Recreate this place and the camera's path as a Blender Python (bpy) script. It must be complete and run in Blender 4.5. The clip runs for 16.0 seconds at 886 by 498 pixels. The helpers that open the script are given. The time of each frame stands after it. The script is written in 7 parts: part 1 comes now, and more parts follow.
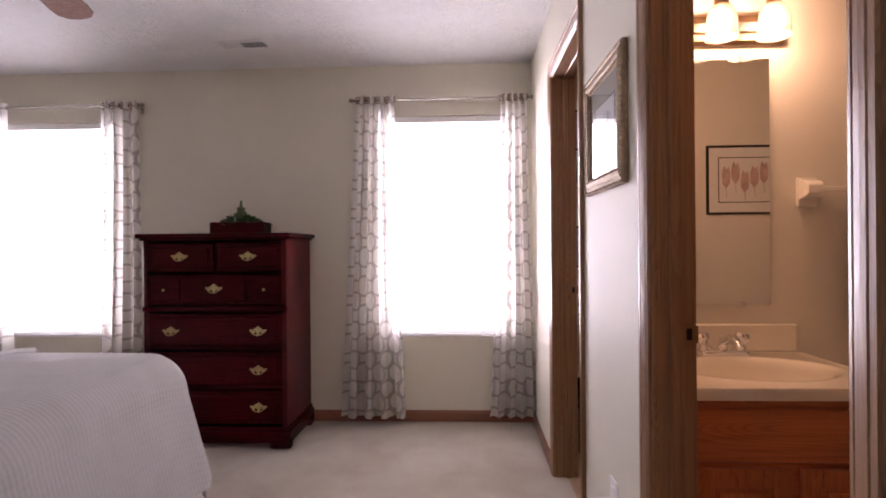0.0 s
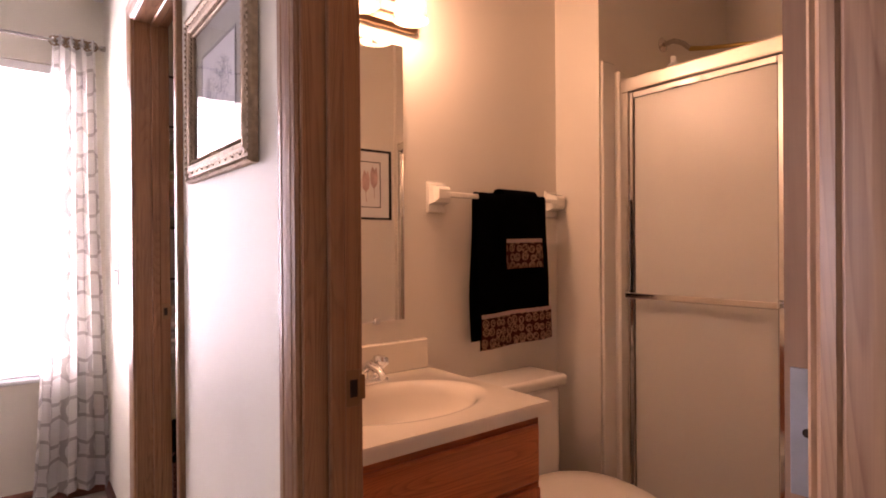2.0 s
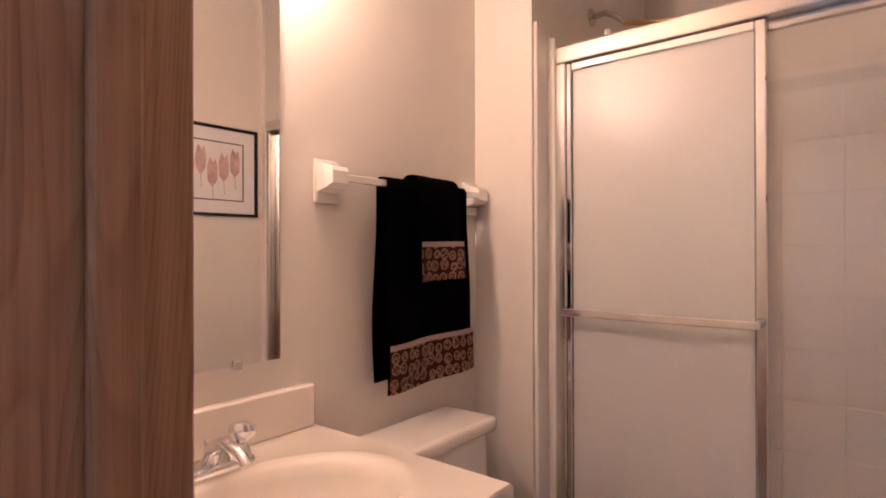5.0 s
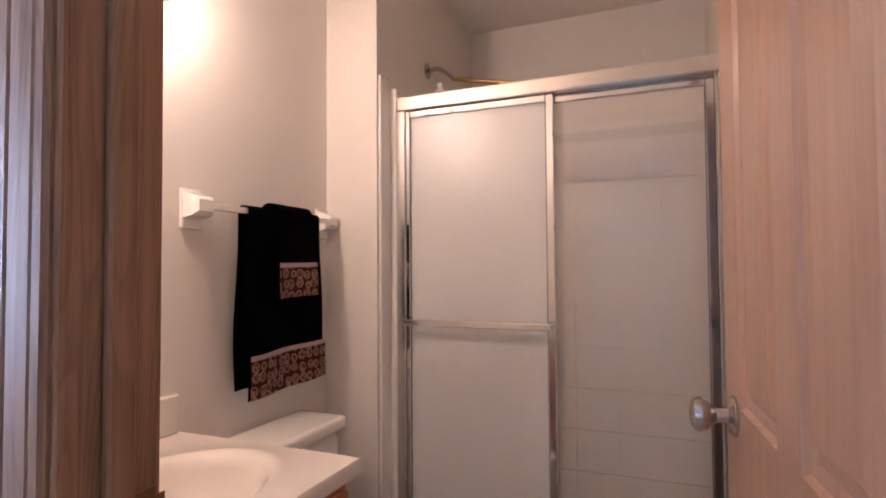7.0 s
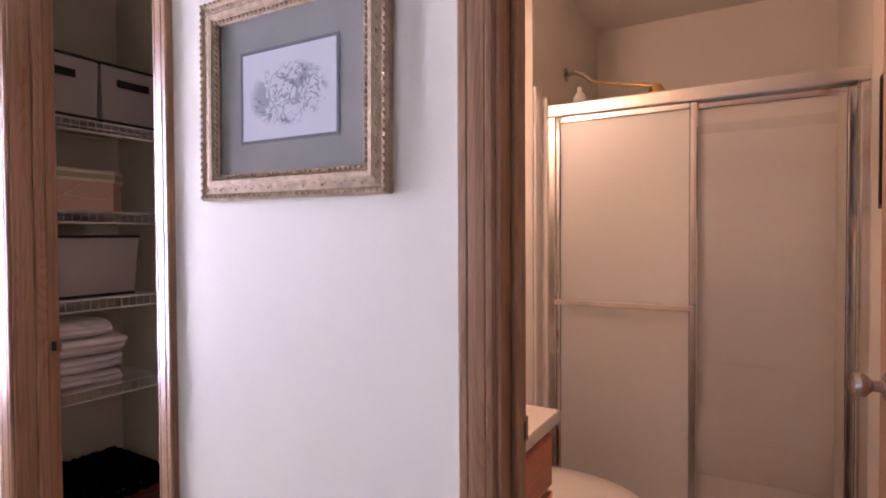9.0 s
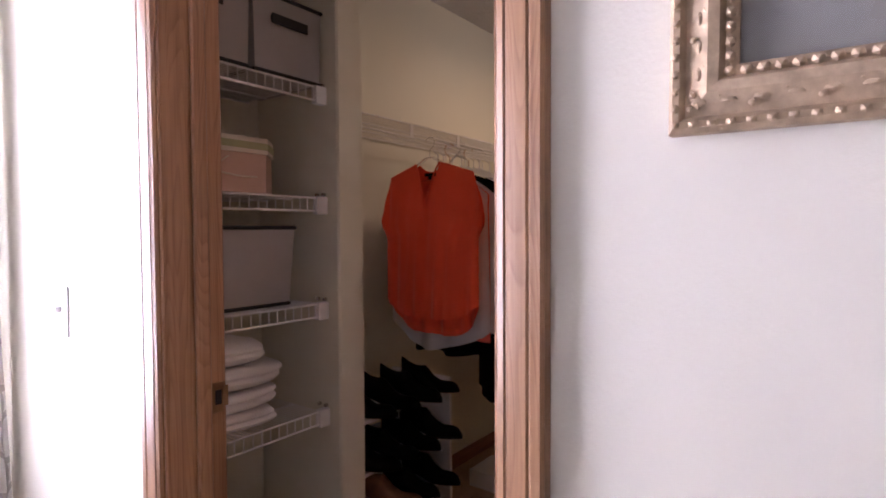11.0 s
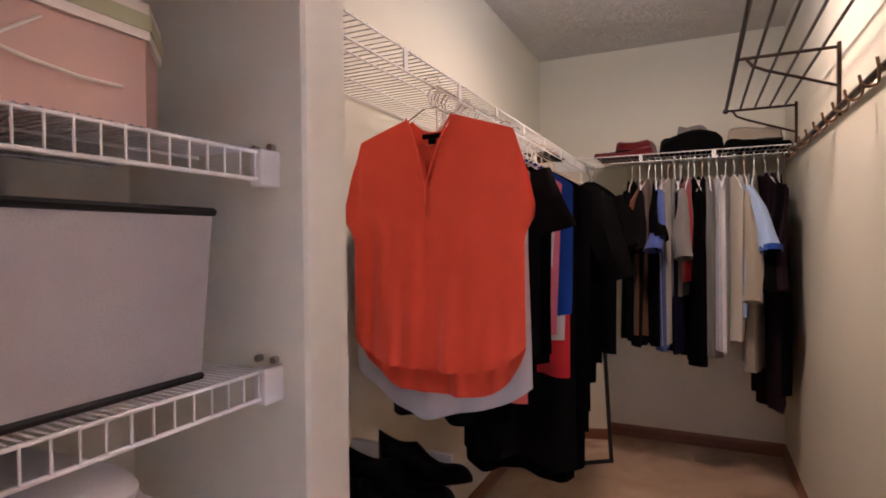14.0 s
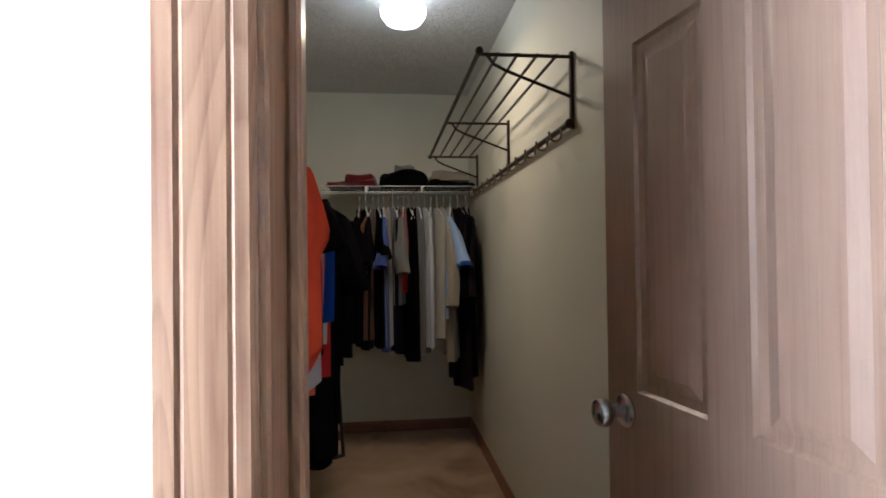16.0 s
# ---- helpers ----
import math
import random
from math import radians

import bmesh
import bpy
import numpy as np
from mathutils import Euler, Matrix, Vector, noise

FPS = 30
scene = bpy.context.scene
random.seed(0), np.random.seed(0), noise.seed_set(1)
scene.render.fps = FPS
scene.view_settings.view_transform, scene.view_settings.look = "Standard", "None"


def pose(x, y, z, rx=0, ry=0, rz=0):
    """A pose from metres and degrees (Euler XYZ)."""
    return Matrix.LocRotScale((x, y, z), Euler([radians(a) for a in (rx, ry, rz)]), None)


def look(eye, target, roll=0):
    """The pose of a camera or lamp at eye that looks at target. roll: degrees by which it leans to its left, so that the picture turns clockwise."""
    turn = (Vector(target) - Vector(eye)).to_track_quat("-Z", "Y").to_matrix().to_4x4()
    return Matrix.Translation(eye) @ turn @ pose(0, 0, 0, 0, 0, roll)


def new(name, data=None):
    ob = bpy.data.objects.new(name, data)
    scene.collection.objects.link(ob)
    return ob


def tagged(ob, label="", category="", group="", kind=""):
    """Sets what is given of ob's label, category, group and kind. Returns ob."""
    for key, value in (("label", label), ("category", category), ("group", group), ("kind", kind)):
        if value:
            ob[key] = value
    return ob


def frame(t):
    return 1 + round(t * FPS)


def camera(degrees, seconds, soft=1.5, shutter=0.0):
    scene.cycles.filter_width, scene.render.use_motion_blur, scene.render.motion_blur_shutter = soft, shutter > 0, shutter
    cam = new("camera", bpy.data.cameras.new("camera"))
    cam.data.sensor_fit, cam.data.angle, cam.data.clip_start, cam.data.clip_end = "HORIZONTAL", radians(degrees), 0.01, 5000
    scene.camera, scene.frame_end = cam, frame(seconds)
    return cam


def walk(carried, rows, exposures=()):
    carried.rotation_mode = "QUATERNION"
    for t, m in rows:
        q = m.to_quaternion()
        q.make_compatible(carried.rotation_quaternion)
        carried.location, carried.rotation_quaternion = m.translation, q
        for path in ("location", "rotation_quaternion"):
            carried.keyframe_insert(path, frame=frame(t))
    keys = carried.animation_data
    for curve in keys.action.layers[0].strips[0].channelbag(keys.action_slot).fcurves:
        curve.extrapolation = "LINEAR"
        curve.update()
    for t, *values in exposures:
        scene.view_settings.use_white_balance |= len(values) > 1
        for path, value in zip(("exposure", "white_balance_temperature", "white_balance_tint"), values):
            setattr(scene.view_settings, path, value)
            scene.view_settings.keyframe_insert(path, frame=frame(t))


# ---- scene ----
cam = camera(77.8, 16.0, soft=1.8)
PATH = [
    (0, (0.397, 0.082, 1.184), (0.306, 2.08, 1.181), -0.5),
    (0.5, (0.396, 0.201, 1.197), (0.705, 2.177, 1.2), -0.3),
    (1, (0.342, 0.321, 1.196), (1.077, 2.182, 1.203), -0.3),
    (1.5, (0.374, 0.437, 1.199), (1.455, 2.12, 1.202), -0.1),
    (2, (0.49, 0.614, 1.202), (1.715, 2.196, 1.197), -0.4),
    (2.5, (0.545, 0.728, 1.196), (1.86, 2.234, 1.191), -0.3),
    (3, (0.608, 0.83, 1.196), (2.042, 2.224, 1.18), 0.0),
    (5.3, (0.762, 1.076, 1.207), (2.375, 2.258, 1.226), -0.3),
    (5.5, (0.744, 1.082, 1.206), (2.417, 2.178, 1.245), -0.3),
    (6, (0.697, 1.064, 1.206), (2.478, 1.973, 1.266), -0.3),
    (6.5, (0.619, 1.037, 1.201), (2.455, 1.828, 1.269), -0.3),
    (7, (0.534, 0.936, 1.216), (2.38, 1.702, 1.281), -0.4),
    (7.5, (0.405, 0.833, 1.246), (2.25, 1.603, 1.295), -0.4),
    (8, (0.217, 0.825, 1.287), (2.04, 1.648, 1.313), -0.5),
    (8.5, (0.072, 0.904, 1.289), (1.856, 1.807, 1.281), -0.6),
    (9, (0.097, 1.078, 1.287), (1.829, 2.082, 1.245), -0.3),
    (9.5, (0.175, 1.318, 1.3), (1.851, 2.406, 1.243), -0.3),
    (10, (0.219, 1.54, 1.286), (1.843, 2.707, 1.239), -0.2),
    (10.2, (0.231, 1.637, 1.295), (1.837, 2.827, 1.225), -0.2),
    (12.3, (0.632, 2.283, 1.253), (2.26, 3.443, 1.198), -0.5),
    (12.5, (0.677, 2.335, 1.25), (2.307, 3.492, 1.195), -0.5),
    (13, (0.799, 2.454, 1.252), (2.443, 3.592, 1.205), -0.8),
    (13.5, (0.851, 2.578, 1.251), (2.535, 3.657, 1.208), -0.7),
    (14, (0.861, 2.68, 1.255), (2.674, 3.524, 1.223), -0.6),
    (14.5, (0.76, 2.724, 1.242), (2.666, 3.331, 1.227), -0.6),
    (15, (0.677, 2.779, 1.261), (2.631, 3.205, 1.249), -0.7),
    (15.5, (0.584, 2.832, 1.269), (2.579, 2.983, 1.264), -0.8),
    (16, (0.501, 2.859, 1.256), (2.489, 2.644, 1.282), -0.7),
]
EXPOSURES = [
    (0.0, -0.4, 6600, 38), (0.5, -0.1, 6600, 40), (1.0, 0.0, 6700, 42), (1.5, -0.02, 6800, 45), (2.0, 0.08, 7000, 48), (3.0, 0.3, 7400, 51),
    (5.4, 0.6, 5000, 28), (6.0, 0.6, 4900, 26), (7.0, 0.55, 4800, 24), (7.5, 0.45, 4600, 22), (8.0, 0.3, 4900, 28), (8.5, 0.3, 5500, 42), (9.0, 0.25, 5800, 40),
    (10.0, -0.1, 5900, 42), (12.4, 1.5, 5900, 30), (13.5, 1.8, 5200, 31), (14.0, 1.8, 5200, 32), (15.0, 1.6, 5100, 25), (15.5, 1.45, 4900, 20), (16.0, 0.75, 4800, 11)]
walk(cam, [(t, look(eye, target, roll)) for t, eye, target, roll in PATH], EXPOSURES)
W_WIN, W_BATH, W_CLOSET = 80.0, 4.4, 4.5

# ---- world and light ----
world = bpy.data.worlds.new("sky_world")
scene.world = world
world.use_nodes = True
wn = world.node_tree.nodes
sky = wn.new("ShaderNodeTexSky")
sky.sky_type = "NISHITA"
sky.sun_disc = False
sky.sun_elevation, sky.sun_rotation = radians(38), radians(20)
wn["Background"].inputs["Strength"].default_value = 0.12
world.node_tree.links.new(sky.outputs["Color"], wn["Background"].inputs["Color"])


def area_light(name, m, sx, sy, watts, colour):
    d = bpy.data.lights.new(name, "AREA")
    d.shape, d.size, d.size_y, d.energy, d.color = "RECTANGLE", sx, sy, watts, colour
    ob = new(name, d)
    ob.matrix_world = m
    return ob


def bulb_light(name, at, watts, colour, radius):
    d = bpy.data.lights.new(name, "POINT")
    d.energy, d.color, d.shadow_soft_size = watts, colour, radius
    ob = new(name, d)
    ob.location = at
    return ob


# daylight entering by the two bedroom windows
DAY = (0.90, 0.95, 1.0)
area_light("window_daylight", pose(0.25, 3.99, 1.33, -90, 0, 0), 0.86, 1.40, W_WIN, DAY)
area_light("window_daylight", pose(-2.50, 3.99, 1.33, -90, 0, 0), 0.86, 1.40, W_WIN, DAY)
WARM = (1.0, 0.62, 0.33)
for bx in (1.09, 1.262, 1.435):
    bulb_light("vanity_bulb", (bx, 1.985, 1.935), W_BATH, WARM, 0.022)
# the closet globe hangs under an opaque base, so it throws most of its light down
globe = area_light("closet_bulb", pose(2.95, 2.76, 2.27), 0.18, 0.18, W_CLOSET, (1.0, 0.69, 0.36))
globe.data.shape = "DISK"


# ---- materials ----
def nodes_of(name):
    m = bpy.data.materials.new(name)
    m.use_nodes = True
    nt = m.node_tree
    return m, nt, nt.nodes["Principled BSDF"]


def link(nt, a, b):
    nt.links.new(a, b)


def coords(nt, scale, kind="Object"):
    tc = nt.nodes.new("ShaderNodeTexCoord")
    mp = nt.nodes.new("ShaderNodeMapping")
    mp.inputs["Scale"].default_value = scale
    link(nt, tc.outputs[kind], mp.inputs["Vector"])
    return mp.outputs["Vector"]


def noise_tex(nt, vec, scale, detail=4.0, rough=0.55, distort=0.0):
    n = nt.nodes.new("ShaderNodeTexNoise")
    n.inputs["Scale"].default_value = scale
    n.inputs["Detail"].default_value = detail
    n.inputs["Roughness"].default_value = rough
    n.inputs["Distortion"].default_value = distort
    if vec is not None:
        link(nt, vec, n.inputs["Vector"])
    return n.outputs["Fac"]


def ramp(nt, fac, stops):
    r = nt.nodes.new("ShaderNodeValToRGB")
    while len(r.color_ramp.elements) < len(stops):
        r.color_ramp.elements.new(0.5)
    for e, (p, c) in zip(r.color_ramp.elements, stops):
        e.position, e.color = p, (*c, 1)
    link(nt, fac, r.inputs["Fac"])
    return r.outputs["Color"]


def maths(nt, op, a, b=0.0, c=None):
    n = nt.nodes.new("ShaderNodeMath")
    n.operation = op
    for i, v in enumerate((a, b) if c is None else (a, b, c)):
        if isinstance(v, (int, float)):
            n.inputs[i].default_value = v
        else:
            link(nt, v, n.inputs[i])
    return n.outputs[0]


def bump(nt, bsdf, fac, strength, distance):
    b = nt.nodes.new("ShaderNodeBump")
    b.inputs["Strength"].default_value = strength
    b.inputs["Distance"].default_value = distance
    link(nt, fac, b.inputs["Height"])
    link(nt, b.outputs["Normal"], bsdf.inputs["Normal"])
    return b


def shade(c, f):
    return tuple(min(1.0, v * f) for v in c)


def plain(name, colour, rough=0.5, metal=0.0, var=0.08, scale=6.0, bump_d=0.0, bump_s=60.0, coat=0.0, trans=0.0, ior=1.45):
    m, nt, b = nodes_of(name)
    v = coords(nt, (1, 1, 1))
    big = noise_tex(nt, v, scale, 5)
    link(nt, ramp(nt, big, [(0.25, shade(colour, 1 - var)), (0.75, shade(colour, 1 + var))]), b.inputs["Base Color"])
    b.inputs["Roughness"].default_value = rough
    b.inputs["Metallic"].default_value = metal
    b.inputs["Coat Weight"].default_value = coat
    b.inputs["Transmission Weight"].default_value = trans
    b.inputs["IOR"].default_value = ior
    if bump_d:
        bump(nt, b, noise_tex(nt, v, bump_s, 4), 0.6, bump_d)
    return m


def painted_wall(name, colour, depth=0.0012):
    m, nt, b = nodes_of(name)
    v = coords(nt, (1, 1, 1))
    big = noise_tex(nt, v, 1.3, 4)
    link(nt, ramp(nt, big, [(0.3, shade(colour, 0.965)), (0.7, shade(colour, 1.02))]), b.inputs["Base Color"])
    b.inputs["Roughness"].default_value = 0.62
    peel = noise_tex(nt, v, 190, 3, 0.6)
    wide = noise_tex(nt, v, 7, 3)
    bump(nt, b, maths(nt, "MULTIPLY_ADD", wide, 2.0, peel), 0.35, depth)
    return m


def textured_ceiling(name, colour):
    m, nt, b = nodes_of(name)
    v = coords(nt, (1, 1, 1))
    warp = noise_tex(nt, v, 9, 3, 0.5, 1.5)
    ridge = maths(nt, "ABSOLUTE", maths(nt, "SUBTRACT", noise_tex(nt, v, 17, 3, 0.5, 2.6), 0.5))
    crow = maths(nt, "SUBTRACT", 0.12, maths(nt, "MINIMUM", ridge, 0.12))
    link(nt, ramp(nt, warp, [(0.3, shade(colour, 0.97)), (0.7, shade(colour, 1.02))]), b.inputs["Base Color"])
    b.inputs["Roughness"].default_value = 0.85
    bump(nt, b, crow, 1.0, 0.045)
    return m


def wood(name, dark, light, axis="z", rough=0.38, fine=1.0, coat=0.15, depth=0.0006, figure=0.38, spec=0.5):
    """Oak-like grain that runs along one axis."""
    m, nt, b = nodes_of(name)
    s = {"x": (0.55, 6, 6), "y": (6, 0.55, 6), "z": (6, 6, 0.55)}[axis]
    p = {"x": (2.4, 105, 105), "y": (105, 2.4, 105), "z": (105, 105, 2.4)}[axis]
    v = coords(nt, tuple(q * fine for q in s))
    oi = nt.nodes.new("ShaderNodeObjectInfo")
    add = nt.nodes.new("ShaderNodeVectorMath")
    add.operation = "ADD"
    link(nt, v, add.inputs[0])
    comb = nt.nodes.new("ShaderNodeCombineXYZ")
    shift = maths(nt, "MULTIPLY", oi.outputs["Random"], 30.0)
    for k in range(3):
        link(nt, shift, comb.inputs[k])
    link(nt, comb.outputs[0], add.inputs[1])
    rings = noise_tex(nt, add.outputs[0], 1.6, 2.2, 0.35, 0.3)
    bands = maths(nt, "FRACT", maths(nt, "MULTIPLY", rings, 52.0))
    bands = maths(nt, "MINIMUM", maths(nt, "POWER", bands, 2.2), maths(nt, "MULTIPLY", maths(nt, "SUBTRACT", 1.0, bands), 6.0))
    pores = noise_tex(nt, coords(nt, p), 1.0, 4, 0.65)
    mixv = maths(nt, "ADD", maths(nt, "MULTIPLY", bands, figure), maths(nt, "MULTIPLY", maths(nt, "MULTIPLY_ADD", pores, 2.1, -0.55), 0.75 - 0.4 * figure))
    link(nt, ramp(nt, mixv, [(0.22, light), (0.50, tuple((a * 0.55 + c * 0.45) for a, c in zip(light, dark))), (0.80, dark)]), b.inputs["Base Color"])
    b.inputs["Specular IOR Level"].default_value = spec
    b.inputs["Roughness"].default_value = rough
    b.inputs["Coat Weight"].default_value = coat
    b.inputs["Coat Roughness"].default_value = 0.25
    bump(nt, b, maths(nt, "SUBTRACT", 1.0, pores), 0.35, depth)
    return m


def carpet(name, c1, c2, stain):
    m, nt, b = nodes_of(name)
    v = coords(nt, (1, 1, 1))
    wear = noise_tex(nt, v, 2.6, 5, 0.6, 0.6)
    tuft = noise_tex(nt, v, 260, 3, 0.7)
    both = maths(nt, "ADD", maths(nt, "MULTIPLY", wear, 0.75), maths(nt, "MULTIPLY", tuft, 0.3))
    link(nt, ramp(nt, both, [(0.33, stain), (0.5, c1), (0.72, c2)]), b.inputs["Base Color"])
    b.inputs["Roughness"].default_value = 0.95
    b.inputs["Sheen Weight"].default_value = 0.25
    bump(nt, b, maths(nt, "ADD", tuft, maths(nt, "MULTIPLY", wear, 1.2)), 0.9, 0.006)
    return m


def cloth(name, colour, var=0.14, weave=420.0, rough=0.9, sheen=0.2, depth=0.0012, through=0.0):
    m, nt, b = nodes_of(name)
    v = coords(nt, (1, 1, 1))
    big = noise_tex(nt, v, 7, 5, 0.6)
    fine = noise_tex(nt, v, weave, 2)
    both = maths(nt, "ADD", maths(nt, "MULTIPLY", big, 0.7), maths(nt, "MULTIPLY", fine, 0.3))
    link(nt, ramp(nt, both, [(0.3, shade(colour, 1 - var)), (0.7, shade(colour, 1 + var))]), b.inputs["Base Color"])
    b.inputs["Roughness"].default_value = rough
    b.inputs["Sheen Weight"].default_value = sheen if max(colour) > 0.1 else 0.0
    b.inputs["Specular IOR Level"].default_value = 0.2 if max(colour) > 0.05 else 0.05
    bump(nt, b, fine, 0.5, depth)
    return m


def rings_cloth(name, base, line):
    """Off-white curtain cloth printed with a lattice of interlocking grey rings."""
    m, nt, b = nodes_of(name)
    uv = nt.nodes.new("ShaderNodeUVMap")
    sep = nt.nodes.new("ShaderNodeSeparateXYZ")
    link(nt, uv.outputs[0], sep.inputs[0])
    marks = None
    for ox, oy in ((0.0, 0.0), (0.5, 0.5)):
        fx = maths(nt, "SUBTRACT", maths(nt, "FRACT", maths(nt, "ADD", maths(nt, "DIVIDE", sep.outputs[0], 0.225), ox)), 0.5)
        fy = maths(nt, "SUBTRACT", maths(nt, "FRACT", maths(nt, "ADD", maths(nt, "DIVIDE", sep.outputs[1], 0.195), oy)), 0.5)
        px = maths(nt, "POWER", maths(nt, "ABSOLUTE", fx), 2.3)
        py = maths(nt, "POWER", maths(nt, "ABSOLUTE", fy), 2.3)
        r = maths(nt, "POWER", maths(nt, "ADD", px, py), 0.4348)
        d = maths(nt, "ABSOLUTE", maths(nt, "SUBTRACT", r, 0.345 if ox == 0.0 else 0.30))
        on = maths(nt, "LESS_THAN", d, 0.040)
        marks = on if marks is None else maths(nt, "MAXIMUM", marks, on)
    weave = noise_tex(nt, coords(nt, (1, 1, 1)), 500, 2)
    mx = nt.nodes.new("ShaderNodeMix")
    mx.data_type = "RGBA"
    mx.inputs["A"].default_value, mx.inputs["B"].default_value = (*base, 1), (*line, 1)
    link(nt, marks, mx.inputs["Factor"])
    link(nt, mx.outputs["Result"], b.inputs["Base Color"])
    b.inputs["Roughness"].default_value = 0.9
    bump(nt, b, weave, 0.4, 0.001)
    tr = nt.nodes.new("ShaderNodeBsdfTranslucent")
    link(nt, mx.outputs["Result"], tr.inputs["Color"])
    ms = nt.nodes.new("ShaderNodeMixShader")
    ms.inputs[0].default_value = 0.66
    link(nt, b.outputs[0], ms.inputs[1])
    link(nt, tr.outputs[0], ms.inputs[2])
    link(nt, ms.outputs[0], nt.nodes["Material Output"].inputs["Surface"])
    return m


def medallion_cloth(name):
    """Dark brown woven band with cream round medallions."""
    m, nt, b = nodes_of(name)
    v = coords(nt, (1, 0.0, 1))
    vo = nt.nodes.new("ShaderNodeTexVoronoi")
    vo.inputs["Scale"].default_value = 31
    vo.inputs["Randomness"].default_value = 0.3
    link(nt, v, vo.inputs["Vector"])
    d = vo.outputs["Distance"]
    ring = maths(nt, "LESS_THAN", maths(nt, "ABSOLUTE", maths(nt, "SUBTRACT", d, 0.42)), 0.045)
    curl = maths(nt, "GREATER_THAN", noise_tex(nt, v, 170, 3, 0.6, 1.5), 0.52)
    dot = maths(nt, "MULTIPLY", maths(nt, "LESS_THAN", d, 0.36), curl)
    mark = maths(nt, "MAXIMUM", ring, dot)
    link(nt, ramp(nt, maths(nt, "MULTIPLY", mark, maths(nt, "ADD", 0.45, noise_tex(nt, v, 60, 3))), [(0.1, (0.085, 0.016, 0.011)), (0.9, (0.60, 0.36, 0.25))]), b.inputs["Base Color"])
    b.inputs["Roughness"].default_value = 0.85
    bump(nt, b, mark, 0.5, 0.001)
    return m


def glass(name, rough=0.0, colour=(1, 1, 1), bump_d=0.0, clear=1.0):
    m, nt, b = nodes_of(name)
    b.inputs["Base Color"].default_value = (*colour, 1)
    b.inputs["Transmission Weight"].default_value = clear
    b.inputs["Roughness"].default_value = rough
    b.inputs["IOR"].default_value = 1.45
    if bump_d:
        bump(nt, b, noise_tex(nt, coords(nt, (1, 1, 1)), 240, 2), 0.5, bump_d)
    return m


def thin_glass(name):
    m, nt, b = nodes_of(name)
    tr = nt.nodes.new("ShaderNodeBsdfTransparent")
    gl = nt.nodes.new("ShaderNodeBsdfGlossy")
    gl.inputs["Roughness"].default_value = 0.01
    fr = nt.nodes.new("ShaderNodeFresnel")
    fr.inputs["IOR"].default_value = 1.5
    ms = nt.nodes.new("ShaderNodeMixShader")
    link(nt, fr.outputs[0], ms.inputs[0])
    link(nt, tr.outputs[0], ms.inputs[1])
    link(nt, gl.outputs[0], ms.inputs[2])
    link(nt, ms.outputs[0], nt.nodes["Material Output"].inputs["Surface"])
    return m


def glowing(name, colour, strength):
    m, nt, b = nodes_of(name)
    b.inputs["Base Color"].default_value = (*colour, 1)
    b.inputs["Emission Color"].default_value = (*colour, 1)
    b.inputs["Emission Strength"].default_value = strength
    return m


M_WALL = painted_wall("cream_wall_paint", (0.73, 0.69, 0.58))
M_WALL_BATH = painted_wall("warm_white_bath_paint", (0.74, 0.70, 0.63))
M_WALL_CLOSET = painted_wall("cream_closet_paint", (0.74, 0.71, 0.58))
M_CEIL = textured_ceiling("textured_ceiling_white", (0.80, 0.79, 0.77))
M_CEIL_BATH = painted_wall("flat_bath_ceiling", (0.78, 0.75, 0.69))
OAK_D, OAK_L = (0.185, 0.082, 0.036), (0.365, 0.200, 0.100)
M_OAK = wood("oak_trim_upright", OAK_D, OAK_L, "z", figure=0.32)
M_OAK_Y = wood("oak_trim_along_y", OAK_D, OAK_L, "y", figure=0.32)
M_BASE_X = wood("baseboard_oak_x", (0.13, 0.045, 0.022), (0.28, 0.11, 0.055), "x")
M_BASE_Y = wood("baseboard_oak_y", (0.13, 0.045, 0.022), (0.28, 0.11, 0.055), "y")
M_DOOR = wood("pale_oak_door", (0.29, 0.165, 0.095), (0.37, 0.225, 0.135), "z", 0.36, 0.8, 0.2, figure=0.12)
M_CAB = wood("honey_oak_cabinet", (0.33, 0.080, 0.022), (0.60, 0.180, 0.060), "x", 0.35)
M_CAB_Z = wood("honey_oak_cabinet_upright", (0.33, 0.080, 0.022), (0.60, 0.180, 0.060), "z", 0.35)
M_CHERRY = wood("dark_cherry_wood", (0.020, 0.001, 0.002), (0.072, 0.005, 0.008), "x", 0.26, 1.0, 0.02, spec=0.07)
M_CHERRY_Z = wood("dark_cherry_wood_upright", (0.024, 0.002, 0.003), (0.085, 0.009, 0.011), "z", 0.28, 1.0, 0.02, spec=0.08)
M_CARPET = carpet("beige_carpet", (0.50, 0.43, 0.35), (0.60, 0.54, 0.45), (0.40, 0.33, 0.25))
M_CARPET_CL = carpet("tan_closet_carpet", (0.46, 0.285, 0.155), (0.60, 0.42, 0.26), (0.17, 0.085, 0.038))
M_VINYL = plain("vinyl_floor", (0.48, 0.42, 0.34), 0.35, var=0.1, scale=9)
M_CHROME = plain("chrome", (0.80, 0.80, 0.82), 0.09, 1.0, 0.02)
M_SATIN = plain("satin_nickel", (0.52, 0.49, 0.46), 0.24, 1.0, 0.05)
M_BRASS = plain("polished_brass", (0.62, 0.44, 0.16), 0.2, 1.0, 0.08)
M_OLDBRASS = plain("antique_brass", (0.55, 0.42, 0.20), 0.36, 1.0, 0.2, 40)
M_BRONZE = plain("bronze_fixture", (0.30, 0.20, 0.12), 0.3, 1.0, 0.15)
